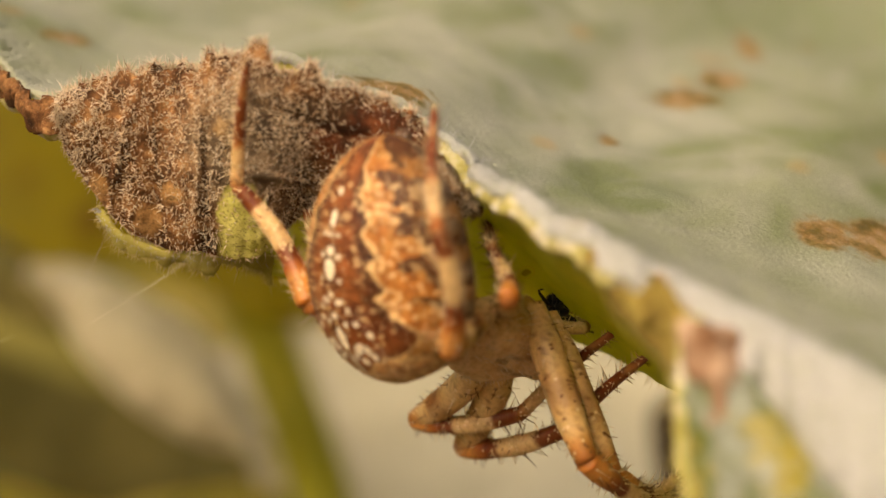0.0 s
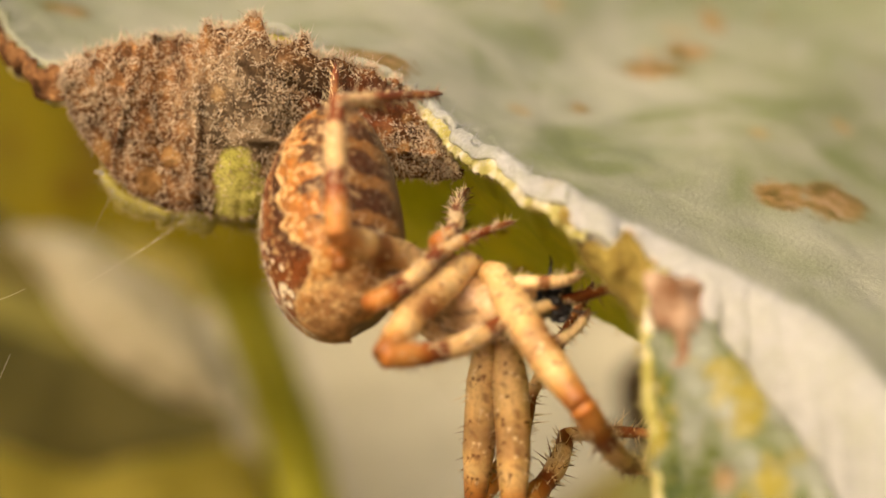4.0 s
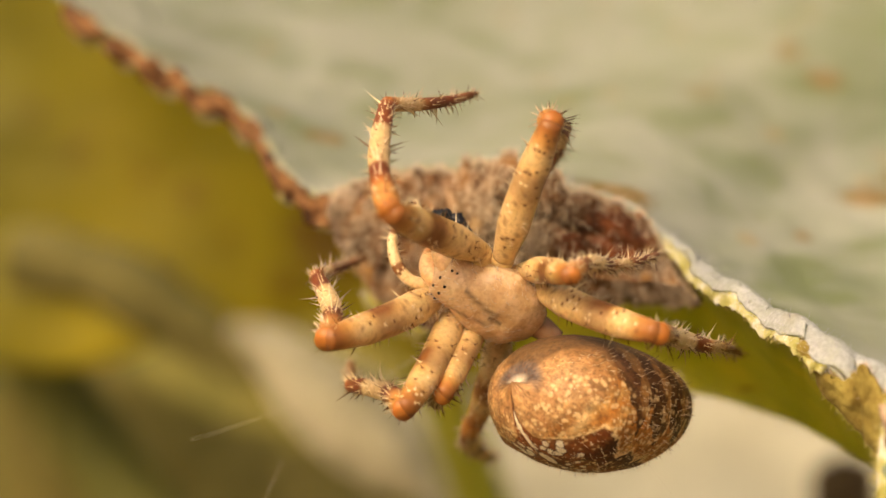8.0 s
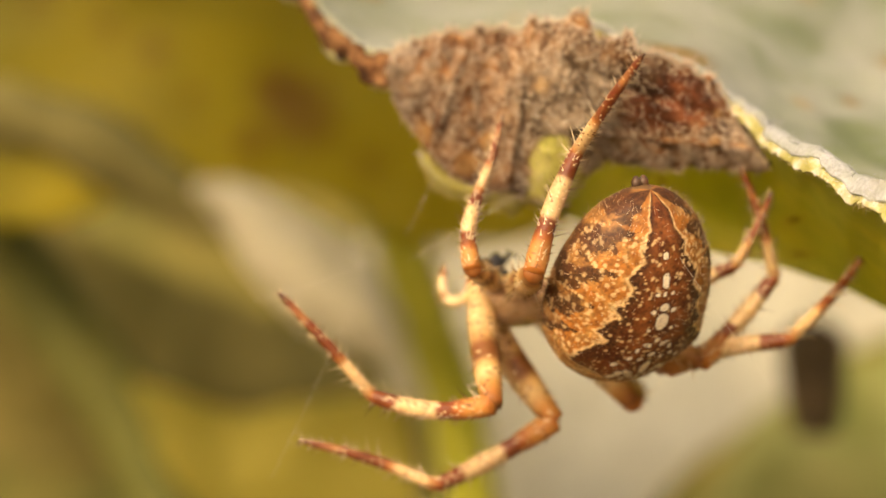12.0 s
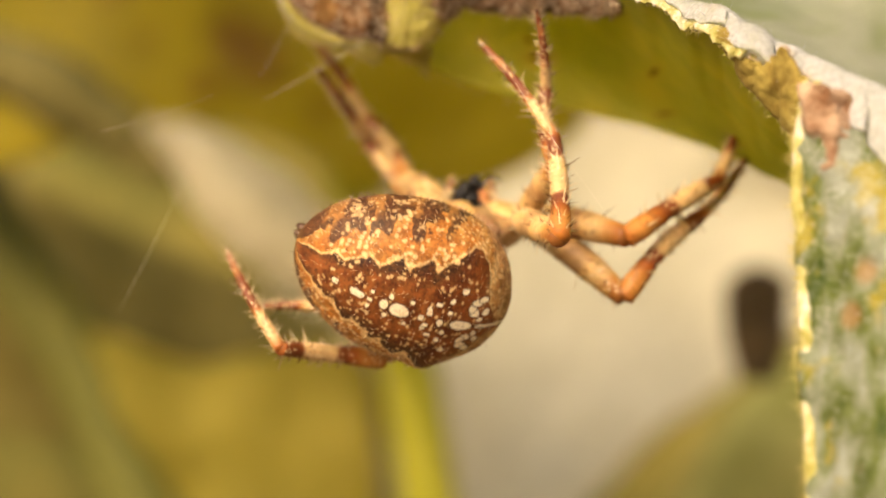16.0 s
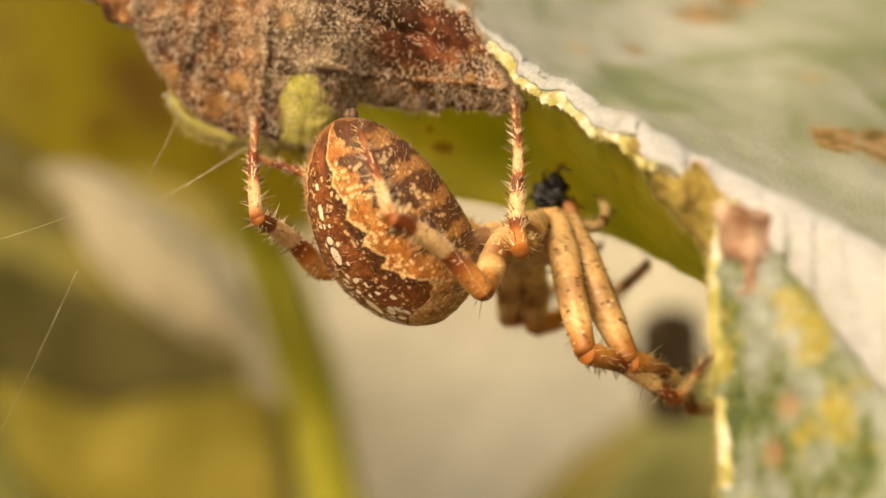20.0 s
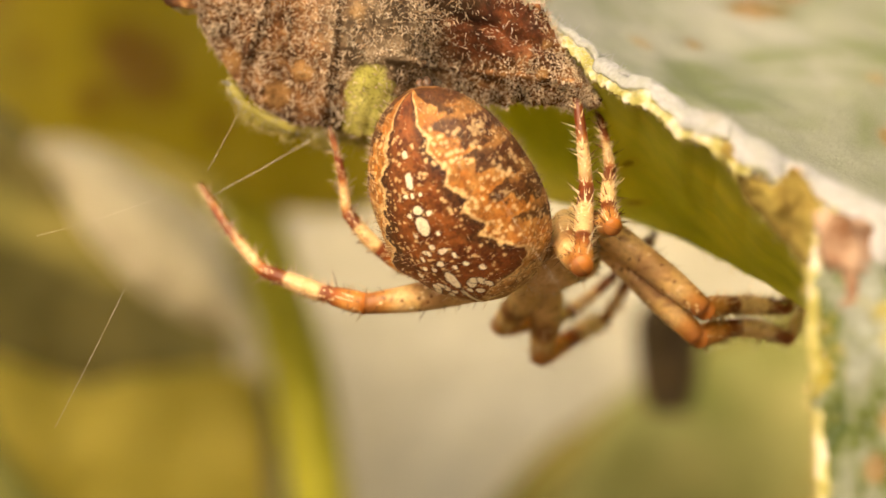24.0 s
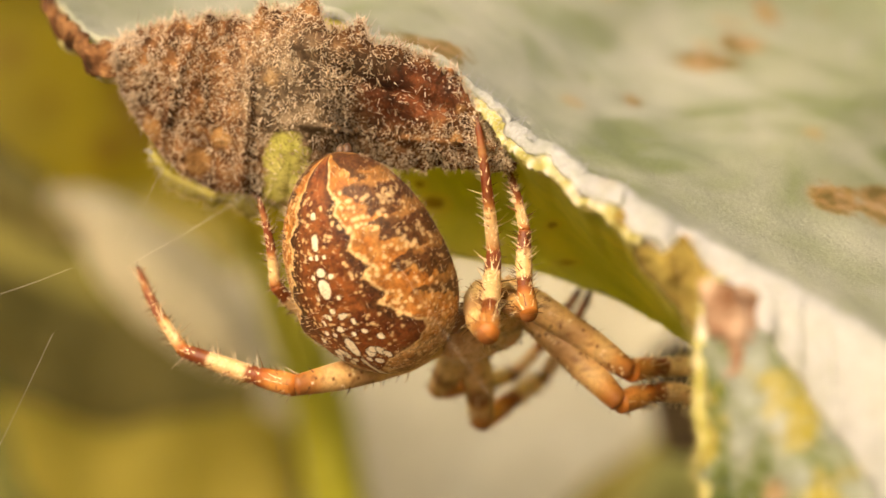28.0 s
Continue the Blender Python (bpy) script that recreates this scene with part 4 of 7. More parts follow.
def abdomen_colors(P, v, a):
    lat = np.abs(a)
    n1, n2 = value(P, 0.5, 1.0), value(P, 1.4, 7.0)
    edge_a = np.interp(v + 0.012 * n1 + 0.015 * n2, FOLIUM_V, FOLIUM_A) * (1 + 0.10 * n2 * np.sign(a)) + 0.035 * n1
    cream, orange, dark, red = (0.50, 0.27, 0.085), (0.37, 0.135, 0.025), (0.024, 0.008, 0.0035), (0.095, 0.021, 0.006)
    base = np.ones((len(P), 1))
    col = blend(base * np.array(orange), cream, 0.15 + 0.9 * n1 + 0.5 * step01(v, 0.62, 0.8))
    # flanks: ragged dark blotches in rows, then hairy red-brown
    out = lat - edge_a
    tooth = (6.2 * v + 0.10 * n1 + 0.35) % 1.0
    ragged = np.interp(v, [0, 0.3, 0.7, 0.9], [0.34, 0.50, 0.55, 0.75]) + 0.40 * tooth - 0.20 + 0.14 * n2 + 0.10 * n1
    dark_band = step01(out, ragged - 0.02, ragged + 0.04) * (1 - 0.8 * step01(v, 0.70, 0.80))
    flank = step01(out, ragged + 0.22, ragged + 0.45)
    side_col = blend(base * np.array((0.075, 0.026, 0.009)), (0.40, 0.19, 0.055), 0.8 * step01(np.sin(2 * np.pi * (6.2 * v - 0.30 * lat)) + 1.0 * n1, -0.15, 0.6))
    side_col = blend(side_col, (0.40, 0.21, 0.085), 0.8 * step01(v, 0.66, 0.80))
    col = blend(col, dark, 0.88 * dark_band)
    col = blend(col, side_col, 0.9 * np.maximum(flank, step01(v, 0.72, 0.82) * step01(out, 0.5, 0.75)))
    belly = step01(lat, 2.2, 2.6)
    col = blend(col, (0.15, 0.085, 0.04), belly)
    # front face: soft tan
    front = step01(v + 0.012 * n1 + 0.03 * step01(lat, 0.6, 1.3), 0.86, 0.93)
    face = blend(base * np.array((0.36, 0.185, 0.075)), (0.52, 0.30, 0.13), 0.4 + 0.9 * n1)
    col = blend(col, face, front * (1 - belly))
    col = blend(col, blend(base * np.array((0.22, 0.075, 0.02)), (0.40, 0.18, 0.055), 0.4 + 1.2 * n1), 0.7 * step01(v + 0.01 * n1, 0.83, 0.87) * (1 - front) * (1 - step01(lat, 0.9, 1.4)))
    # folium: red-brown with darker scalloped edges and a cream border
    inside = step01(edge_a - lat, 0.0, 0.025)
    seg = np.interp(v, FOLIUM_V, [0, 1, 0, 1, 0, 1, 0, 1, 0, 1, 0, 1, 1, 0.6, 0.4, 0.3, 0, 0])
    inner = blend(base * np.array(red), (0.25, 0.078, 0.02), 0.85 * (1 - seg) + 0.1 + 1.0 * n1)
    rim = step01(lat / np.maximum(edge_a, 0.05) + 0.25 * n1, 0.50, 0.92)
    inner = blend(inner, dark, rim * (0.9 - 0.55 * step01(v, 0.66, 0.78)))
    inner = blend(inner, (0.23, 0.062, 0.017), step01(v, 0.70, 0.78) * 0.6 * (1 - 0.5 * rim))
    col = blend(col, inner, inside)
    line = np.exp(-((lat - edge_a - 0.022) / 0.028) ** 2) * step01(lat, 0.12, 0.2)
    col = blend(col, (0.82, 0.60, 0.30), 0.85 * line * (1 - step01(v, 0.86, 0.92)))
    arch = np.exp(-(((lat - 0.93) / 0.34) ** 2 + ((v - 0.845) / 0.020) ** 2))
    col = blend(col, (0.74, 0.52, 0.25), 0.75 * arch)
    col = blend(col, (0.13, 0.10, 0.085), step01(v, 0.975, 0.992) * step01(lat, 1.0, 1.8))
    mott = value(P, 0.30, 11.0)
    col = col * (1 + 0.45 * np.clip(mott, -0.7, 0.7))[:, None]
    col = blend(col, dark, 0.45 * step01(value(P, 0.12, 5.0), 0.34, 0.5) * (1 - belly))
    streak = value(P * np.array([2.2, 0.6, 2.2]), 0.16, 21.0)
    col = col * (1 + 0.35 * np.clip(streak, -0.8, 0.8))[:, None]
    # cream specks, pebbled on the orange band, and the cross
    rng = np.random.RandomState(4)
    white, x, y, up = (0.88, 0.78, 0.58), P[:, 0], P[:, 1], P[:, 2]
    for k in range(820):
        sv, sa = rng.uniform(0.12, 0.97), rng.uniform(-1.75, 1.75)
        c = abdomen_shape(np.array([sv]), np.array([sa]))[0]
        r = rng.uniform(0.042, 0.108) * (0.75 if abs(sa) < np.interp(sv, FOLIUM_V, FOLIUM_A) else 1.0)
        near = np.linalg.norm(P - c, axis=1)
        col = blend(col, (0.80, 0.56, 0.28), (0.72 - 0.28 * dark_band) * step01(1.1 - near / r, 0, 0.4))
    marks = [(0, -0.10, 0.23, 0.34), (-0.04, -0.72, 0.17, 0.15), (0.02, -1.75, 0.15, 0.26), (0.05, -1.25, 0.08, 0.09), (0.02, -2.6, 0.10, 0.11), (0, 0.75, 0.10, 0.11),
             (0.0, 1.5, 0.11, 0.12), (0.0, 2.35, 0.17, 0.40), (0.02, 3.15, 0.11, 0.22), (0, 3.62, 0.075, 0.55)]
    for s in (-1, 1):
        marks += [(s * 0.55, 2.72, 0.14, 0.18), (s * 0.75, 2.58, 0.17, 0.14), (s * 0.98, 2.70, 0.14, 0.20), (s * 1.12, 2.92, 0.12, 0.15), (s * 0.42, 0.95, 0.12, 0.09), (s * 0.72, 1.25, 0.09, 0.12), (s * 0.45, 1.75, 0.10, 0.09),
                  (s * 0.9, 1.7, 0.09, 0.09), (s * 0.33, 3.0, 0.09, 0.11), (s * 0.62, 3.15, 0.12, 0.12), (s * 0.40, -0.55, 0.09, 0.09), (s * 0.32, -1.25, 0.07, 0.07), (s * 0.5, 0.25, 0.08, 0.08), (s * 0.28, 1.0, 0.10, 0.11), (s * 1.35, 2.05, 0.10, 0.12)]
    for mx, my, rx, ry in marks:
        d = ((x - mx + 0.05 * n1) / rx) ** 2 + ((y - my) / ry) ** 2
        col = blend(col, dark, 0.6 * step01(2.4 - d, 0, 0.5) * (up > 0))
        col = blend(col, white, step01(1.35 - d, 0, 0.35) * (up > 0))
    return np.clip(col, 0.005, 0.95)


def build_abdomen():
    nv, na = 300, 280
    v = (np.linspace(0, 1, nv) ** 0.95)[:, None] * np.ones((1, na))
    a = np.linspace(-math.pi, math.pi, na, endpoint=False)[None, :] * np.ones((nv, 1))
    P = abdomen_shape(v, a)
    flat = P.reshape(-1, 3)
    cols = abdomen_colors(flat, v.ravel(), a.ravel())
    dent = np.array([noise.fractal(Vector(q / 1.1), 0.8, 2.1, 3) for q in flat])
    bars = 0.05 * np.cos(2 * np.pi * 6.2 * v.ravel()) * (np.abs(a.ravel()) < 1.2) * (v.ravel() < 0.7)
    flat = flat * (1 + 0.010 * dent[:, None] + 0.12 * bars[:, None] * 0.2)
    ob = part("abdomen", mesh_of("abdomen", flat, grid_faces(nv, na, True), M_ABDOMEN, cols), spider, "egg-shaped abdomen with a wavy brown band and white cross")
    # fine hairs
    rng = np.random.RandomState(8)
    k = 1900
    hv, ha = rng.uniform(0.03, 0.97, k), rng.uniform(-2.4, 2.4, k)
    root = abdomen_shape(hv, ha)
    d = root * np.array([1, 0.25, 1]) / np.maximum(np.linalg.norm(root, axis=1, keepdims=True), 1e-6) + rng.normal(0, 0.3, (k, 3)) + np.array([0, -0.5, 0])
    shade = np.where(rng.rand(k, 1) < 0.65, [[0.78, 0.62, 0.40]], [[0.12, 0.06, 0.03]])
    verts, faces, col = hair_mesh("abdomen_hairs", root, d, rng.uniform(0.12, 0.32, k), 0.0075, M_ABDOMEN, shade, 0.2)
    tagged(part("abdomen_hairs", mesh_of("abdomen_hairs", verts, faces, M_ABDOMEN, col), ob), kind="stuff")
    for s in (-1, 1):
        line = np.array([(0.14 * s, -3.7, -0.55), (0.16 * s, -4.05, -0.75), (0.15 * s, -4.2, -0.85)])
        me = ring_tube(line, [0.2, 0.19, 0.08], [(0.07, 0.04, 0.022)] * 3)
        part("spinneret", mesh_of("spinneret", me[0], me[1], M_BODY, me[2]), ob)
    return ob


def ring_tube(line, radii, colors, sides=14, squash=1.0):
    """A round body along a line with a radius and colour at each point."""
    line, radii = np.asarray(line, float), np.asarray(radii, float)
    t = np.gradient(line, axis=0)
    t /= np.linalg.norm(t, axis=1, keepdims=True)
    ref = np.array([0, 0, 1.0]) if abs(t[:, 2]).mean() < 0.9 else np.array([1.0, 0, 0])
    s = np.cross(t, ref)
    s /= np.linalg.norm(s, axis=1, keepdims=True)
    w = np.cross(s, t)
    ang = np.linspace(0, 2 * math.pi, sides, endpoint=False)
    V = line[:, None] + (s[:, None] * np.cos(ang)[None, :, None] + w[:, None] * np.sin(ang)[None, :, None] * squash) * radii[:, None, None]
    n = len(line)
    verts = np.vstack([V.reshape(-1, 3), line[0] - t[0] * radii[0] * 0.3, line[-1] + t[-1] * radii[-1] * 0.3])
    faces = grid_faces(n, sides, True)
    faces += [(n * sides, (j + 1) % sides, j) for j in range(sides)]
    b = (n - 1) * sides
    faces += [(n * sides + 1, b + j, b + (j + 1) % sides) for j in range(sides)]
    c = np.repeat(np.asarray(colors, float), sides, axis=0)
    c = np.vstack([c, c[0], c[-1]])
    return verts, faces, c


def build_front_body():
    nv, na = 70, 64
    v = np.linspace(0, 1, nv)[:, None] * np.ones((1, na))
    a = np.linspace(-math.pi, math.pi, na, endpoint=False)[None] * np.ones((nv, 1))
    wide = np.interp(v, [0, 0.06, 0.2, 0.42, 0.6, 0.72, 0.9, 0.97, 1], [0.05, 0.8, 1.5, 1.78, 1.55, 1.12, 0.98, 0.8, 0.1])
    high = np.interp(v, [0, 0.06, 0.25, 0.45, 0.65, 0.8, 0.93, 1], [0.05, 0.45, 0.95, 1.12, 1.1, 1.12, 0.95, 0.1])
    low = np.interp(v, [0, 0.1, 0.5, 0.9, 1], [0.05, 0.5, 0.75, 0.5, 0.1])
    up = np.cos(a)
    P = np.stack([wide * np.sin(a), 4.7 * (v - 0.5), np.where(up > 0, high, low) * up], -1)
    P[..., 2] -= 0.16 * np.exp(-((v - 0.42) / 0.10) ** 2) * np.exp(-(P[..., 0] / 0.35) ** 2) * (up > 0)
    flat, vv = P.reshape(-1, 3), v.ravel()
    n1 = value(flat, 0.6, 2.0)
    col = np.tile(np.array((0.70, 0.49, 0.28)), (len(flat), 1))
    col = blend(col, (0.56, 0.34, 0.16), 0.4 + 1.0 * n1)
    top = flat[:, 2] > 0
    groove = np.exp(-((np.abs(flat[:, 0]) - 0.25 - 0.9 * (vv - 0.40)) / 0.09) ** 2) * ((vv > 0.40) & (vv < 0.75)) * top
    col = blend(col, (0.10, 0.06, 0.035), 0.8 * groove)
    mid = np.exp(-(flat[:, 0] / 0.10) ** 2) * ((vv > 0.34) & (vv < 0.46)) * top
    col = blend(col, (0.10, 0.06, 0.03), 0.8 * mid)
    col = blend(col, (0.36, 0.24, 0.13), step01(vv, 0.8, 0.95) * 0.5)
    col = blend(col, (0.30, 0.18, 0.08), (~top) * 0.7)
    body = part("carapace", mesh_of("carapace", flat, grid_faces(nv, na, True), M_BODY, col), spider, "tan carapace with dark grooves and grey hairs")
    rng = np.random.RandomState(3)
    k = 420
    iu, ia = rng.randint(6, nv - 4, k), rng.randint(0, na, k)
    root = P[iu, ia]
    keep = root[:, 2] > -0.1
    root = root[keep]
    d = root * np.array([1, 0.1, 1]) + rng.normal(0, 0.25, root.shape) + np.array([0, 0.9, 0])
    verts, faces, hc = hair_mesh("carapace_hairs", root, d, rng.uniform(0.2, 0.45, len(root)), 0.010, M_BODY, np.tile([[0.72, 0.62, 0.48]], (len(root), 1)), 0.15)
    tagged(part("carapace_hairs", mesh_of("carapace_hairs", verts, faces, M_BODY, hc), body), kind="stuff")
    for x, y, z, r in ((0.24, 2.08, 0.72, 0.10), (-0.24, 2.08, 0.72, 0.10), (0.2, 1.82, 0.98, 0.09), (-0.2, 1.82, 0.98, 0.09), (0.72, 1.9, 0.62, 0.08), (-0.72, 1.9, 0.62, 0.08), (0.80, 1.72, 0.68, 0.07), (-0.80, 1.72, 0.68, 0.07)):
        bm = bmesh.new()
        bmesh.ops.create_uvsphere(bm, u_segments=14, v_segments=10, radius=r * 0.72)
        bmesh.ops.translate(bm, verts=bm.verts, vec=(x, y, z))
        me = mesh_of("eye", [q.co[:] for q in bm.verts], [[q.index for q in f.verts] for f in bm.faces], M_EYE)
        bm.free()
        part("eye", me, body, "glossy black eye")
    for s in (-1, 1):
        line = curve([(0.42 * s, 1.9, 0.25), (0.46 * s, 2.35, -0.15), (0.42 * s, 2.5, -0.75), (0.34 * s, 2.4, -1.25)], 12)
        me = ring_tube(line, [0.38, 0.40, 0.40, 0.40, 0.39, 0.38, 0.36, 0.34, 0.32, 0.29, 0.25, 0.18], [(0.66, 0.42, 0.21)] * 8 + [(0.46, 0.20, 0.08)] * 4, 18)
        jaw = part("chelicera", mesh_of("chelicera", me[0], me[1], M_BODY, me[2]), spider, "orange-brown jaw")
        me = ring_tube(curve([(0.34 * s, 2.4, -1.25), (0.15 * s, 2.5, -1.45), (-0.05 * s, 2.42, -1.42)], 8), np.linspace(0.11, 0.02, 8), [(0.06, 0.02, 0.01)] * 8, 8)
        part("fang", mesh_of("fang", me[0], me[1], M_BODY, me[2]), jaw)
        line = curve([(0.85 * s, 1.7, -0.3), (1.25 * s, 2.5, 0.0), (1.2 * s, 3.3, -0.2), (0.95 * s, 3.9, -0.9), (0.75 * s, 4.0, -1.7)], 30)
        c = [(0.76, 0.56, 0.30) if q not in range(13, 16) and q < 25 else (0.22, 0.09, 0.03) for q in range(30)]
        me = ring_tube(line, np.interp(np.arange(30), [0, 6, 12, 14, 20, 26, 29], [0.2, 0.25, 0.23, 0.24, 0.2, 0.17, 0.06]), c, 12)
        me = spikes(me[0], me[1], me[2], 29 * 12, 70, 0.25, 0.5, rng)
        part("pedipalp", mesh_of("pedipalp", me[0], me[1], M_LEG, me[2]), spider, "short banded bristly feeler")
    me = ring_tube(curve([(0, -1.9, -0.1), (0, -2.5, -0.05), (0, -3.0, 0.1)], 8), np.linspace(0.5, 0.4, 8), [(0.30, 0.17, 0.09)] * 8, 14)
    part("waist", mesh_of("waist", me[0], me[1], M_BODY, me[2]), spider)
    return body


def spikes(verts, faces, cols, first, k, lo, hi, rng, dark=0.2, thick=0.055):
    """Draws k of the first faces out into bristles that lean towards the limb's end."""
    verts, cols, faces = verts.tolist(), cols.tolist(), list(faces)
    for q in rng.choice(first, min(k, first), replace=False):
        ring = faces[q]
        p = np.array([verts[i] for i in ring])
        mid = p.mean(0)
        n = np.cross(p[1] - p[0], p[3] - p[0])
        n /= max(np.linalg.norm(n), 1e-9)
        if n @ (mid - np.array([0, mid[1], 0])) < 0:
            n = -n
        d = n + np.array([0, rng.uniform(0.25, 0.8), 0]) + rng.normal(0, 0.1, 3)
        d /= np.linalg.norm(d)
        tone = (0.16, 0.065, 0.02) if rng.rand() < dark else (0.80, 0.62, 0.36)
        size = np.linalg.norm(p[2] - p[0])
        inner = mid + (p - mid) * (thick / max(size, 0.05))
        b = len(verts)
        verts += inner.tolist() + [(mid + d * rng.uniform(lo, hi)).tolist()]
        cols += [list(tone)] * 5
        faces[q] = (ring[0], ring[1], b + 1, b)
        faces += [(ring[1], ring[2], b + 2, b + 1), (ring[2], ring[3], b + 3, b + 2), (ring[3], ring[0], b, b + 3)]
        faces += [(b, b + 1, b + 4), (b + 1, b + 2, b + 4), (b + 2, b + 3, b + 4), (b + 3, b, b + 4)]
    return np.array(verts), faces, np.array(cols)


PALE, ORANGE, BROWN, BLACK, FEMUR = (0.64, 0.44, 0.21), (0.53, 0.23, 0.06), (0.16, 0.034, 0.008), (0.045, 0.016, 0.008), (0.67, 0.46, 0.21)


def limb(name, length, start, end, radii, bands, bow, k, rng, scale):
    """A leg segment along +y from start to end (shares of length). bands: (share, colour) with soft borders."""
    n = 40
    s = np.linspace(0, 1, n)
    line = np.stack([0 * s, length * (start + (end - start) * s), bow * length * np.sin(np.pi * (start + (end - start) * s))], 1)
    r = np.interp(s, [q[0] for q in radii], [q[1] for q in radii]) * scale
    cols = np.stack([np.interp(s, [b[0] for b in bands], [b[1][c] for b in bands]) for c in range(3)], 1)
    v, f, c = ring_tube(line, r, cols, 18)
    if name == "femur":
        # the bands are strong below and fade on the upper side
        rel = (v[:, 2] - np.interp(v[:, 1], line[:, 1], line[:, 2])) / np.interp(v[:, 1], line[:, 1], r)
        c = blend(c, FEMUR, 0.5 * step01(rel, -0.35, 0.35) * (1 - step01(v[:, 1] / length, 0.80, 0.92)))
    dots = np.array([noise.noise(Vector(q * 7.0)) for q in v])
    c = blend(c, (0.14, 0.05, 0.018), 0.65 * step01(dots, 0.46, 0.54))
    patchy = np.array([noise.noise(Vector(q * 1.6 + np.array([0, 4, 2]))) for q in v])
    c = np.clip(c * (1 + 0.25 * patchy[:, None]), 0.004, 0.95)
    v, f, c = spikes(v, f, c, (n - 1) * 18, int(k * 1.5), 0.16 * scale + 0.08, 0.34 * scale + 0.14, rng, 0.55 if name == "femur" else 0.28, 0.042)
    # a few long stout spines that stand off the limb
    stout = {"femur": 7, "patella": 4, "tibia": 12, "metatarsus": 9}.get(name, 0)
    if stout:
        v, f, c = spikes(v, f, c, (n - 2) * 18, stout, 0.50 * scale, 0.85 * scale, rng, 0.25, 0.065)
    return mesh_of(name, v, f, M_LEG, c)


LEGS = {}
LENGTHS = {1: (6.2, 5.4, 5.8), 2: (5.9, 5.1, 5.5), 3: (4.5, 3.2, 3.4), 4: (6.1, 4.8, 5.0)}
HIPS = {1: (1.35, 1.35, -0.35), 2: (1.65, 0.5, -0.4), 3: (1.65, -0.45, -0.4), 4: (1.35, -1.3, -0.35)}
ORDER = {1: "first", 2: "second", 3: "third", 4: "fourth"}


def build_leg(side, which):
    rng = np.random.RandomState(10 * which + (side > 0))
    hx, hy, hz = HIPS[which]
    hip = np.array([hx * side, hy, hz])
    scale = {1: 1.0, 2: 0.95, 3: 0.78, 4: 0.92}[which]
    line = curve([hip * np.array([0.35, 0.45, 1.2]), hip * np.array([0.75, 0.8, 1.1]), hip], 10)
    me = ring_tube(line, np.array([0.45, 0.5, 0.52, 0.52, 0.5, 0.48, 0.47, 0.46, 0.46, 0.44]) * scale, [(0.64, 0.41, 0.17)] * 10, 16)
    leg = part("leg", mesh_of("leg", me[0], me[1], M_LEG, me[2]), spider, f"banded bristly {ORDER[which]} leg on the {'right' if side > 0 else 'left'} side of the body")
    a, b, c = LENGTHS[which]
    parts = [
        part("femur", limb("femur", a, 0, 1, [(0, 0.42), (0.25, 0.64), (0.7, 0.60), (1, 0.42)], [(0, FEMUR), (0.36, FEMUR), (0.46, (0.54, 0.32, 0.12)), (0.53, (0.20, 0.075, 0.022)), (0.65, (0.20, 0.075, 0.022)), (0.70, (0.56, 0.34, 0.12)), (0.78, FEMUR), (0.87, (0.50, 0.25, 0.07)), (0.95, (0.36, 0.14, 0.035)), (1, (0.28, 0.10, 0.025))], 0.03, 45, rng, scale), leg),
        part("patella", limb("patella", b, 0, 0.33, [(0, 0.44), (0.4, 0.47), (1, 0.40)], [(0, (0.40, 0.14, 0.028)), (0.2, ORANGE), (0.55, ORANGE), (0.78, (0.34, 0.10, 0.018)), (1, BROWN)], 0.08, 26, rng, scale), leg),
        part("tibia", limb("tibia", b, 0.32, 1, [(0, 0.36), (0.4, 0.40), (1, 0.30)], [(0, BROWN), (0.15, BROWN), (0.21, PALE), (0.66, PALE), (0.72, BROWN), (0.94, BROWN), (1, (0.30, 0.09, 0.02))], 0.08, 60, rng, scale), leg),
        part("metatarsus", limb("metatarsus", c, 0, 0.70, [(0, 0.28), (0.3, 0.26), (1, 0.19)], [(0, (0.30, 0.10, 0.025)), (0.06, (0.42, 0.20, 0.07)), (0.14, PALE), (0.42, PALE), (0.50, (0.36, 0.13, 0.03)), (0.58, BROWN), (1, BROWN)], -0.03, 60, rng, scale), leg),
        part("tarsus", limb("tarsus", c, 0.69, 1, [(0, 0.19), (0.7, 0.15), (1, 0.06)], [(0, BROWN), (0.15, (0.34, 0.15, 0.05)), (0.40, (0.26, 0.09, 0.03)), (0.65, BROWN), (1, BLACK)], -0.03, 26, rng, scale), leg),
    ]
    LEGS[side, which] = (leg, hip, parts)


abdomen = build_abdomen()
build_front_body()
for which in (1, 2, 3, 4):
    for side in (-1, 1):
        build_leg(side, which)


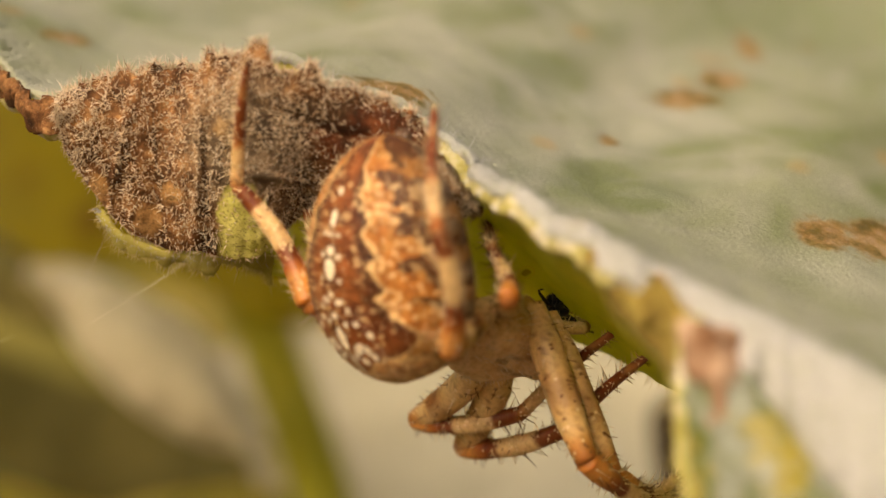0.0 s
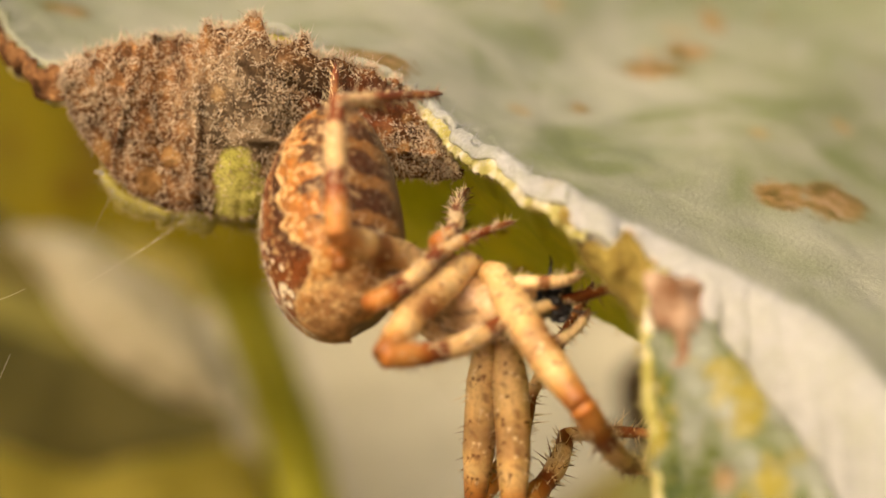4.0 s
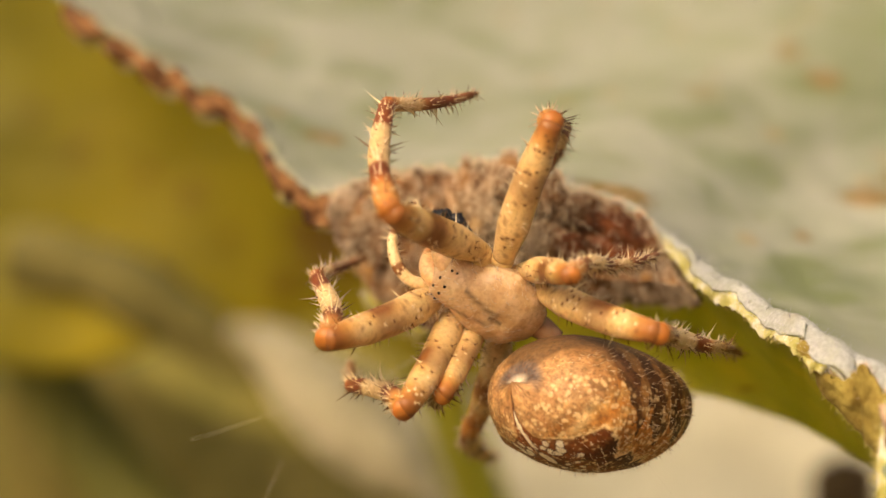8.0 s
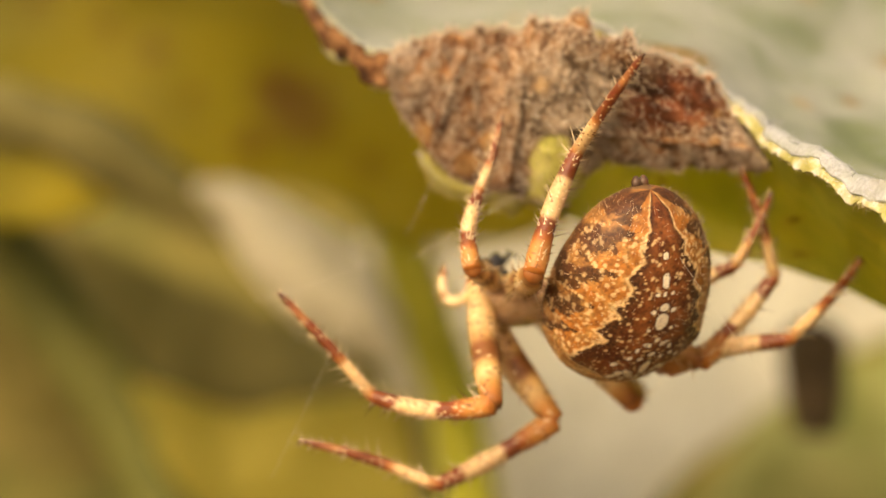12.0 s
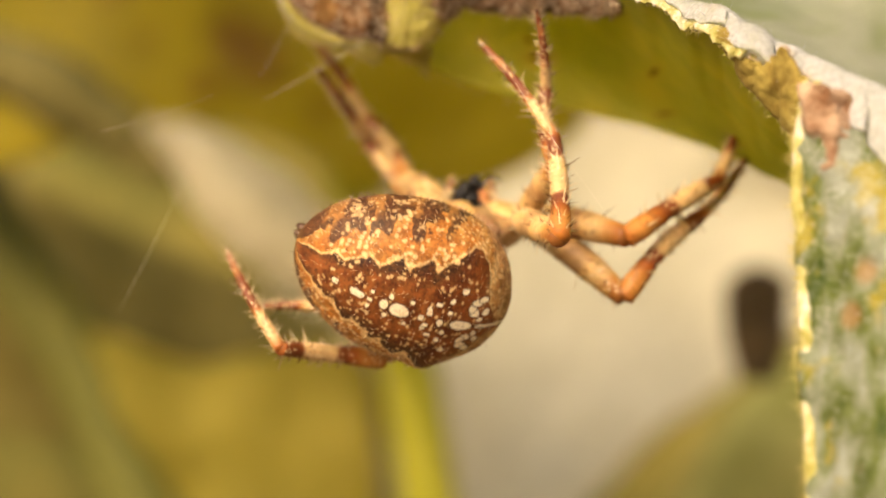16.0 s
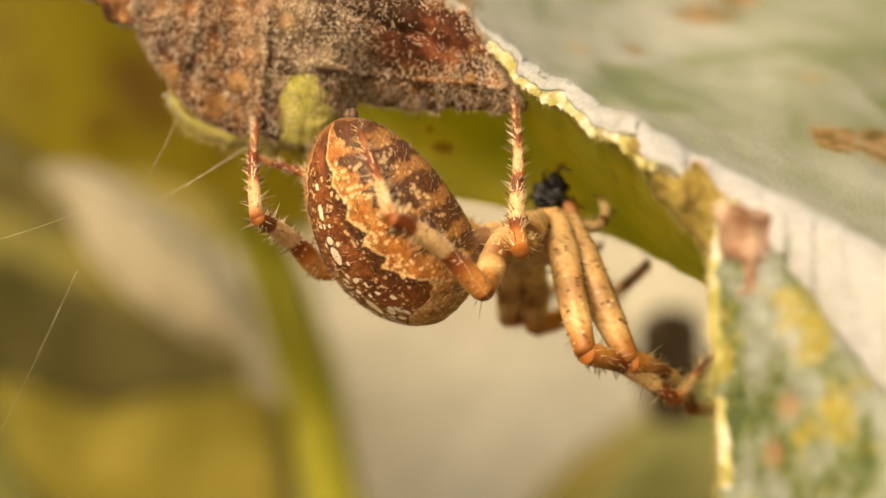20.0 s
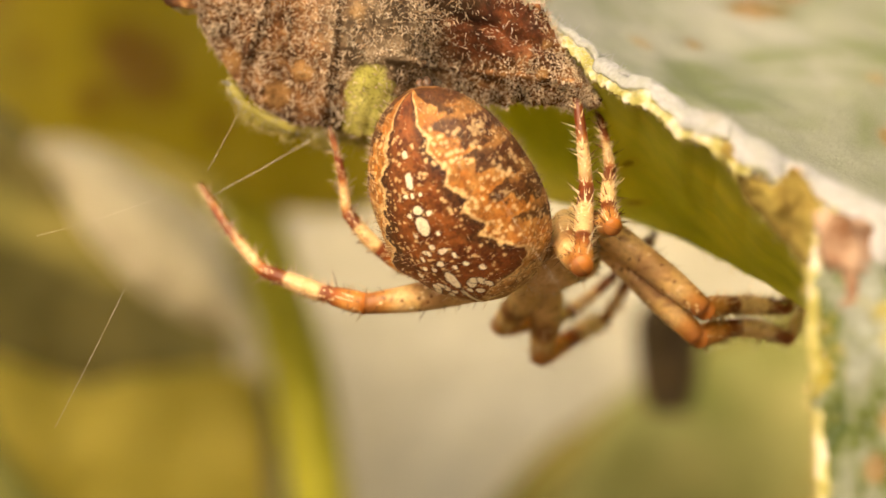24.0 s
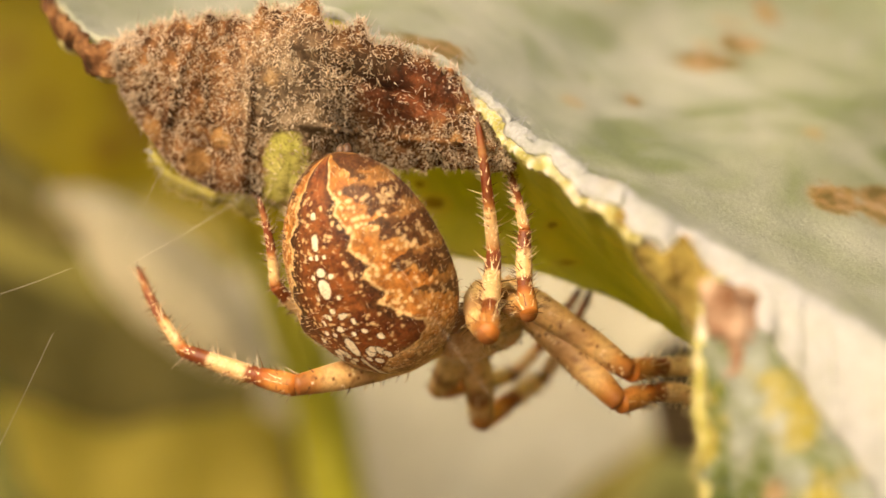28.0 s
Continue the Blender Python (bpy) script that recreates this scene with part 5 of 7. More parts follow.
def build_prey():
    """Black remains of an insect between the spider's jaws."""
    ob = thing("prey_remains", "small black chewed insect remains held in the spider's jaws", "insect")
    rng = np.random.RandomState(21)
    for name, centre, r in (("lump", (0, 0, 0), 0.50), ("lump", (0.35, 0.5, 0.25), 0.30), ("lump", (-0.35, 0.35, -0.45), 0.30), ("lump", (0.1, -0.45, 0.35), 0.24)):
        bm = bmesh.new()
        bmesh.ops.create_icosphere(bm, subdivisions=4, radius=r)
        vs = []
        for q in bm.verts:
            f = 1 + 0.8 * noise.fractal(q.co * 2.6 + Vector(centre) * 5, 0.6, 2.2, 4)
            vs.append((q.co.x * f + centre[0], q.co.y * f * 1.15 + centre[1], q.co.z * f + centre[2]))
        part(name, mesh_of(name, vs, [[q.index for q in f.verts] for f in bm.faces], M_PREY), ob)
        bm.free()
    for k in range(6):
        d = rng.normal(0, 1, 3)
        d /= np.linalg.norm(d)
        line = curve([d * 0.5, d * 1.0 + rng.normal(0, 0.15, 3), d * 1.35 + rng.normal(0, 0.25, 3)], 8)
        part("insect_leg", tube_mesh("insect_leg", line, np.linspace(0.09, 0.03, 8), M_PREY, 6), ob)
    return ob


prey = build_prey()


# ---- movement ----
def smooth_rows(rows, times):
    """Values at the given times on smooth lines through the rows (time first)."""
    r = np.array(rows, float)
    t, y = r[:, 0], r[:, 1:]
    m = np.zeros_like(y)
    d = np.diff(y, axis=0) / np.diff(t)[:, None]
    m[1:-1] = np.where(d[:-1] * d[1:] > 0, 2 * d[:-1] * d[1:] / (d[:-1] + d[1:] + 1e-12 * np.sign(d[:-1] + d[1:] + 1e-30)), 0)
    out = np.empty((len(times), y.shape[1]))
    for k, q in enumerate(times):
        i = min(max(np.searchsorted(t, q, side="right") - 1, 0), len(t) - 2)
        h = t[i + 1] - t[i]
        s = min(max((q - t[i]) / h, 0), 1)
        out[k] = (2 * s ** 3 - 3 * s * s + 1) * y[i] + (s ** 3 - 2 * s * s + s) * h * m[i] + (-2 * s ** 3 + 3 * s * s) * y[i + 1] + (s ** 3 - s * s) * h * m[i + 1]
    return out


TIMES = [round(0.1 * k, 2) for k in range(0, 281)]


def stand(x, y, z, ahead, back):
    """A pose with +y along ahead and +z along back."""
    f = Vector(ahead).normalized()
    u = Vector(back)
    u = (u - f * u.dot(f)).normalized()
    r = f.cross(u)
    m = Matrix((r, f, u)).transposed().to_4x4()
    m.translation = Vector((x, y, z)) * MM
    return m


def poses_of(rows):
    """Poses at TIMES from rows of time, place, ahead and back."""
    place = smooth_rows([r[:4] for r in rows], TIMES)
    quats = []
    for r in rows:
        q = stand(0, 0, 0, r[4:7], r[7:10]).to_quaternion()
        if quats:
            q.make_compatible(quats[-1])
        quats.append(q)
    turn = smooth_rows([(r[0], *q) for r, q in zip(rows, quats)], TIMES)
    out = []
    for p, q in zip(place, turn):
        m = Matrix.LocRotScale(Vector(p) * MM, mathutils_quaternion(q), None)
        out.append(m)
    return out


def mathutils_quaternion(q):
    m = Matrix.Identity(3).to_quaternion()
    m.w, m.x, m.y, m.z = (float(c) for c in q)
    m.normalize()
    return m


def reach(hip, knee, ankle, foot, lengths):
    """Joint places with the true segment lengths, near the wanted ones; the foot holds where it can."""
    p = [hip.copy(), knee.copy(), ankle.copy(), foot.copy()]
    for _ in range(6):
        p[3] = foot.copy()
        for i in (2, 1):
            d = p[i] - p[i + 1]
            p[i] = p[i + 1] + d / max(np.linalg.norm(d), 1e-6) * lengths[i]
        p[0] = hip.copy()
        for i in (0, 1, 2):
            d = p[i + 1] - p[i]
            p[i + 1] = p[i] + d / max(np.linalg.norm(d), 1e-6) * lengths[i]
    return p


def step_leg(side, which, body, rows):
    """Keys the segments of a leg from rows of time, knee, ankle and foot in the place's millimetres."""
    leg, hip, parts = LEGS[side, which]
    want = smooth_rows(rows, TIMES)
    frames = [Matrix.Identity(3)] * 3
    keys = [[], [], []]
    for k, t in enumerate(TIMES):
        m = body[k]
        h = np.array(m @ (Vector(hip) * MM)) / MM
        p = reach(h, want[k, 0:3], want[k, 3:6], want[k, 6:9], LENGTHS[which])
        inv = m.inverted()
        q = [inv @ (Vector(c) * MM) for c in p]
        for i in range(3):
            d = (q[i + 1] - q[i]).normalized()
            was = frames[i] @ Vector((0, 1, 0))
            frames[i] = was.rotation_difference(d).to_matrix() @ frames[i]
            if k % 2 == 0 or k == len(TIMES) - 1:
                mm = frames[i].to_4x4()
                mm.translation = q[i]
                keys[i].append((t, mm))
    for ob, i in zip(parts, (0, 1, 1, 2, 2)):
        walk(ob, keys[i])


def motions():
    """All that moves: the spider's body, its abdomen and legs, and the prey that it holds."""
    body = poses_of([
        (0, 5.65, -3.92, -0.46, 0.734, 0.672, -0.122, 0.366, -0.543, -0.751),
        (1.5, 5.65, -3.92, -0.46, 0.734, 0.672, -0.122, 0.366, -0.543, -0.751),
        (2, 6.05, -4.22, 0.08, 0.774, 0.628, -0.055, 0.399, -0.560, -0.731),
        (2.5, 7.00, -5.78, -1.75, 0.749, 0.648, -0.171, 0.317, -0.565, -0.761),
        (3, 6.65, -8.92, -1.72, 0.884, 0.410, -0.212, 0.060, -0.553, -0.830),
        (3.5, 5.30, -11.69, -1.90, 0.926, -0.349, -0.129, -0.329, -0.602, -0.725),
        (5.5, 4.08, -11.36, 4.70, 0.937, -0.359, -0.023, -0.342, -0.886, 0.311),
        (6, 1.52, -13.22, 3.91, 0.522, -0.832, -0.176, -0.682, -0.532, 0.503),
        (6.5, 0.70, -15.21, 4.32, 0.323, -0.900, 0.295, -0.351, 0.173, 0.919),
        (7, -1.28, -13.85, 5.35, -0.056, -0.331, 0.942, -0.103, -0.938, -0.328),
        (7.5, -1.65, -14.27, 5.09, -0.257, -0.255, 0.935, -0.279, -0.908, -0.320),
        (8, -2.92, -14.00, 3.84, -0.813, -0.318, 0.484, -0.137, -0.704, -0.692),
        (8.5, -4.62, -13.81, 3.23, -0.897, -0.291, 0.328, -0.006, -0.735, -0.677),
        (9, -5.73, -12.57, 4.68, -0.990, -0.109, 0.059, 0.058, -0.823, -0.561),
        (9.5, -6.06, -9.20, 3.92, -0.928, -0.049, -0.362, 0.223, -0.864, -0.448),
        (10, -7.50, -8.17, 0.18, -0.863, 0.463, -0.227, -0.057, -0.516, -0.856),
        (10.5, -6.44, -6.39, -0.22, -0.748, 0.649, -0.127, -0.030, -0.216, -0.972),
        (11, -4.85, -6.05, -1.16, -0.635, 0.772, -0.090, 0.030, -0.101, -0.999),
        (12, -4.79, -5.16, -1.33, -0.627, 0.772, -0.106, 0.009, -0.122, -0.991),
        (12.5, -4.57, -4.92, -1.58, -0.647, 0.758, -0.112, -0.007, -0.159, -0.985),
        (14.5, -4.86, -4.89, -4.09, -0.506, 0.860, -0.088, -0.025, -0.117, -0.991),
        (15, -1.15, -2.64, -5.54, -0.238, 0.970, 0.022, -0.016, 0.016, -1.000),
        (15.5, -0.72, -6.28, -4.23, -0.024, 0.990, 0.126, 0.005, 0.127, -0.989),
        (16, -0.28, -5.21, -4.61, -0.151, 0.981, 0.117, 0.013, 0.122, -0.991),
        (16.5, -0.82, -5.47, -3.30, -0.043, 0.993, 0.125, 0.019, 0.126, -0.993),
        (17, -0.47, -5.67, -2.77, 0.120, 0.990, 0.076, 0.005, 0.075, -1.001),
        (17.5, 0.10, -5.38, -2.77, 0.314, 0.949, 0.020, 0.001, 0.027, -1.000),
        (18, 2.61, -3.78, -1.91, 0.727, 0.683, -0.002, -0.012, 0.008, -1.000),
        (18.5, 4.59, -5.03, -1.30, 0.938, 0.345, -0.011, -0.002, -0.017, -1.000),
        (19, 4.14, -7.67, -2.80, 0.987, -0.044, -0.156, -0.166, -0.099, -0.977),
        (19.5, 5.05, -6.00, -1.39, 0.959, 0.282, 0.037, 0.048, -0.031, -1.000),
        (20, 5.05, -4.12, -0.87, 0.748, 0.661, 0.086, 0.227, -0.124, -0.970),
        (20.5, 4.86, -3.26, -1.12, 0.645, 0.764, 0.069, 0.457, -0.316, -0.833),
        (21, 3.39, -3.51, -1.28, 0.490, 0.870, 0.023, 0.636, -0.335, -0.696),
        (21.5, 3.58, -4.37, -1.73, 0.476, 0.881, 0.006, 0.668, -0.351, -0.656),
        (23.5, 4.08, -2.98, -1.31, 0.407, 0.917, -0.020, 0.737, -0.347, -0.584),
        (24, 4.09, -2.90, -1.51, 0.409, 0.916, -0.020, 0.734, -0.345, -0.589),
        (25, 3.92, -2.74, -1.75, 0.412, 0.915, -0.019, 0.727, -0.340, -0.599),
        (28, 3.92, -2.74, -1.75, 0.412, 0.915, -0.019, 0.727, -0.340, -0.599),
    ])
    tail = poses_of([
        (0, 2.14, -7.84, 2.54, 0.059, 0.272, -0.960, -0.755, -0.617, -0.222),
        (1.5, 2.14, -7.84, 2.54, 0.059, 0.272, -0.960, -0.755, -0.617, -0.222),
        (2, 2.26, -8.06, 2.81, 0.135, 0.250, -0.959, -0.682, -0.679, -0.273),
        (2.5, 2.85, -9.21, 1.29, 0.187, 0.217, -0.958, -0.744, -0.605, -0.283),
        (3, 2.48, -11.16, 0.61, 0.193, 0.113, -0.975, -0.891, -0.397, -0.222),
        (3.5, 1.13, -11.20, 1.22, 0.026, -0.004, -1.000, -0.986, -0.165, -0.025),
        (5.5, 0.15, -10.96, 4.78, 0.642, -0.747, -0.176, -0.745, -0.661, 0.086),
        (6, -1.02, -10.20, 1.23, 0.178, -0.981, -0.073, -0.673, -0.067, -0.736),
        (6.5, -0.22, -11.52, 0.88, -0.315, -0.935, 0.160, -0.229, -0.088, -0.969),
        (7, -0.58, -12.05, 1.00, -0.263, -0.900, 0.348, -0.404, -0.225, -0.887),
        (7.5, 0.04, -12.48, 0.68, -0.477, -0.807, 0.348, -0.402, -0.151, -0.903),
        (8, 1.00, -12.52, 0.23, -0.674, -0.729, 0.119, -0.046, -0.120, -0.992),
        (8.5, -0.26, -12.84, 0.77, -0.859, -0.487, -0.157, 0.295, -0.221, -0.929),
        (9, -0.91, -13.12, 2.99, -0.910, -0.414, -0.039, 0.347, -0.705, -0.618),
        (9.5, -1.06, -9.98, 3.35, -0.964, -0.227, -0.135, 0.263, -0.765, -0.588),
        (10, -3.36, -10.85, 0.64, -0.607, 0.373, -0.702, 0.266, -0.737, -0.621),
        (10.5, -2.33, -10.34, 0.09, -0.257, 0.577, -0.776, 0.353, -0.691, -0.631),
        (11, -1.29, -10.47, -0.38, -0.217, 0.604, -0.767, 0.480, -0.618, -0.622),
        (12, -0.72, -9.66, -0.39, -0.168, 0.596, -0.785, 0.439, -0.668, -0.601),
        (12.5, -0.69, -9.40, -0.55, -0.174, 0.583, -0.793, 0.415, -0.687, -0.596),
        (14.5, -1.75, -9.86, -2.89, -0.097, 0.570, -0.816, 0.430, -0.715, -0.551),
        (15, -1.12, -8.05, -3.77, 0.204, 0.582, -0.787, 0.235, -0.810, -0.538),
        (15.5, -3.43, -10.82, -6.76, 0.931, 0.333, -0.149, 0.083, -0.590, -0.803),
        (16, -3.16, -9.79, -6.63, 0.927, 0.274, -0.257, 0.103, -0.843, -0.529),
        (16.5, -3.44, -10.53, -5.18, 0.846, 0.433, -0.311, 0.172, -0.774, -0.609),
        (17, -3.97, -10.48, -4.07, 0.751, 0.501, -0.431, -0.071, -0.587, -0.807),
        (17.5, -4.03, -9.98, -3.65, 0.708, 0.456, -0.538, -0.218, -0.584, -0.782),
        (18, -2.28, -7.17, -2.79, 0.772, 0.275, -0.573, -0.412, -0.470, -0.781),
        (18.5, -0.52, -7.21, -1.56, 0.638, 0.234, -0.734, -0.602, -0.443, -0.664),
        (19, -0.64, -8.15, -1.10, 0.409, -0.036, -0.912, -0.827, -0.437, -0.354),
        (19.5, 0.08, -7.53, -0.80, 0.528, 0.105, -0.843, -0.771, -0.358, -0.527),
        (20, 0.03, -7.42, -0.18, 0.495, 0.303, -0.814, -0.661, -0.476, -0.580),
        (20.5, 0.00, -7.17, -0.43, 0.487, 0.456, -0.745, -0.518, -0.536, -0.667),
        (21, -0.02, -7.60, -0.41, 0.463, 0.605, -0.648, -0.389, -0.519, -0.761),
        (21.5, 0.19, -8.51, -0.49, 0.493, 0.584, -0.645, -0.345, -0.549, -0.761),
        (23.5, -0.10, -7.27, 0.73, 0.438, 0.382, -0.814, -0.404, -0.725, -0.558),
        (24, -0.13, -7.17, 0.70, 0.422, 0.378, -0.824, -0.422, -0.723, -0.548),
        (25, -0.17, -6.82, 0.61, 0.338, 0.318, -0.886, -0.504, -0.734, -0.456),
        (28, -0.17, -6.82, 0.61, 0.338, 0.318, -0.886, -0.504, -0.734, -0.456),
    ])
    walk(spider, list(zip(TIMES, body))[::2])
    walk(abdomen, [(t, b.inverted() @ a) for t, a, b in list(zip(TIMES, tail, body))[::2]])
    # the jaws turn the prey about between them
    hold = np.array([(0, -0.33, 3.0, -1.39), (2, -0.11, 2.98, -1.27), (2.5, -0.7, 3.4, -1.4), (3, 0.35, 3.4, -0.7), (5.5, -0.7, 2.2, -0.6), (6, -0.85, 2.1, -0.55), (7, 0.65, 2.4, -1.66), (9, 0.1, 2.3, -1.8), (12, -0.3, 2.0, -1.2), (15, 0.2, 2.4, -1.2), (16, 0.3, 2.4, -0.9), (17, 0.75, 2.36, -2.1), (18, -0.2, 2.85, -1.67), (19, 0.24, 2.3, -1.17), (20, 0.35, 2.25, -1.64), (21, -0.8, 2.6, -1.9), (24, 0.3, 2.6, -0.6), (28, 0.3, 2.6, -0.6)])
    walk(prey, [(t, b @ pose(*(MM * np.interp(t, hold[:, 0], hold[:, c]) for c in (1, 2, 3)))) for t, b in list(zip(TIMES, body))[::2]])
    step_leg(-1, 1, body, [
        (0, 9.49, -4.00, -5.26, 12.00, 0.66, -6.33, 14.23, 5.96, -5.60),
        (1.5, 9.57, -3.81, -5.24, 12.04, 0.88, -6.24, 14.27, 6.19, -5.51),
        (2, 10.07, -4.21, -4.50, 13.12, 0.04, -5.83, 15.66, 4.92, -4.00),
        (2.5, 9.24, -8.97, -5.91, 13.09, -5.22, -6.38, 15.87, -0.23, -5.37),
        (3, 7.41, -14.05, -4.67, 10.41, -9.61, -5.33, 13.01, -4.51, -6.28),
        (3.5, 8.46, -15.69, -6.07, 10.30, -10.86, -7.67, 12.74, -5.62, -8.02),
        (5.5, 10.70, -14.73, 5.76, 14.23, -11.58, 3.15, 15.83, -9.04, -1.81),
        (6, 5.03, -18.14, 8.82, 8.54, -14.79, 6.45, 10.06, -10.53, 2.82),
        (6.5, -2.54, -18.86, 7.00, -4.11, -14.84, 10.24, -2.55, -10.68, 13.97),
        (7, -4.23, -17.55, 11.41, 0.44, -14.85, 11.75, 4.33, -11.59, 8.96),
        (7.5, -8.07, -17.57, 5.69, -9.17, -12.50, 7.20, -7.74, -6.90, 6.82),
        (8, -8.32, -18.02, 2.12, -9.41, -13.36, 4.63, -8.45, -7.73, 5.66),
        (8.5, -10.33, -17.76, 1.72, -10.52, -12.96, 4.19, -8.77, -7.65, 5.73),
        (9, -11.63, -15.79, 2.32, -11.44, -10.87, 4.54, -8.69, -5.97, 5.98),
        (9.5, -9.47, -13.14, -0.49, -11.91, -8.59, -2.08, -10.53, -3.09, -3.28),
        (10, -5.97, -2.95, -5.22, -10.96, -1.26, -6.44, -15.10, 1.81, -3.79),
        (10.5, -4.33, -2.73, -5.82, -4.81, 2.65, -5.55, -4.47, 8.36, -4.59),
        (11, -1.41, -7.20, -5.27, -0.92, -1.83, -5.38, -0.89, 3.84, -4.15),
        (12, -0.12, -3.76, -5.48, 0.12, 1.64, -5.52, 0.15, 7.39, -4.83),
        (12.5, -0.26, -5.30, -5.52, 0.14, 0.05, -6.15, -0.00, 5.82, -5.62),
        (14.5, 0.98, -6.10, -4.49, -0.68, -1.64, -7.03, -0.90, 4.09, -7.90),
        (15, 3.81, 3.14, -7.52, 3.34, 8.45, -6.65, 3.07, 14.16, -5.68),
        (15.5, 3.98, -9.98, -5.01, 8.42, -8.35, -2.42, 11.07, -3.58, -0.44),
        (16, 5.50, -7.72, -4.98, 9.17, -4.63, -2.49, 10.69, -0.57, 1.36),
        (16.5, 4.43, -7.92, -5.64, 8.04, -4.74, -3.18, 9.95, -1.58, 1.29),
        (17, 4.29, -8.66, -5.59, 8.30, -6.04, -3.09, 10.11, -2.46, 1.09),
        (17.5, 3.77, -9.03, -6.19, 8.53, -8.00, -3.86, 11.62, -4.45, -0.46),
        (18, 6.33, -7.32, -6.39, 8.16, -2.24, -6.72, 12.91, 0.77, -5.33),
        (18.5, 6.36, -8.95, -6.30, 10.53, -5.53, -6.06, 14.27, -1.19, -5.14),
        (19, 3.12, -12.54, -7.06, 6.50, -8.70, -8.81, 11.65, -6.36, -7.54),
        (19.5, 9.85, -4.87, -5.87, 11.74, 0.07, -6.94, 14.27, 5.19, -7.97),
        (20, 9.05, -6.28, -5.48, 11.90, -2.13, -7.44, 15.06, 2.72, -7.14),
        (20.5, 9.20, -3.29, -5.51, 11.46, 1.57, -6.17, 14.84, 6.28, -6.33),
        (21, 7.81, -3.12, -5.35, 11.96, 0.34, -5.25, 13.97, 5.46, -3.42),
        (21.5, 8.78, -1.35, -5.58, 12.89, 2.11, -5.76, 13.93, 7.87, -4.01),
        (23.5, 9.31, -2.40, -4.45, 13.29, 1.31, -4.36, 15.23, 6.12, -1.76),
        (24, 9.49, -2.69, -4.55, 13.63, 0.77, -4.59, 15.47, 5.37, -1.58),
        (25, 9.43, -1.88, -4.79, 13.51, 1.66, -4.83, 15.47, 6.51, -2.34),
        (28, 9.32, -3.41, -4.72, 13.36, 0.20, -4.75, 15.30, 5.08, -2.31),
    ])
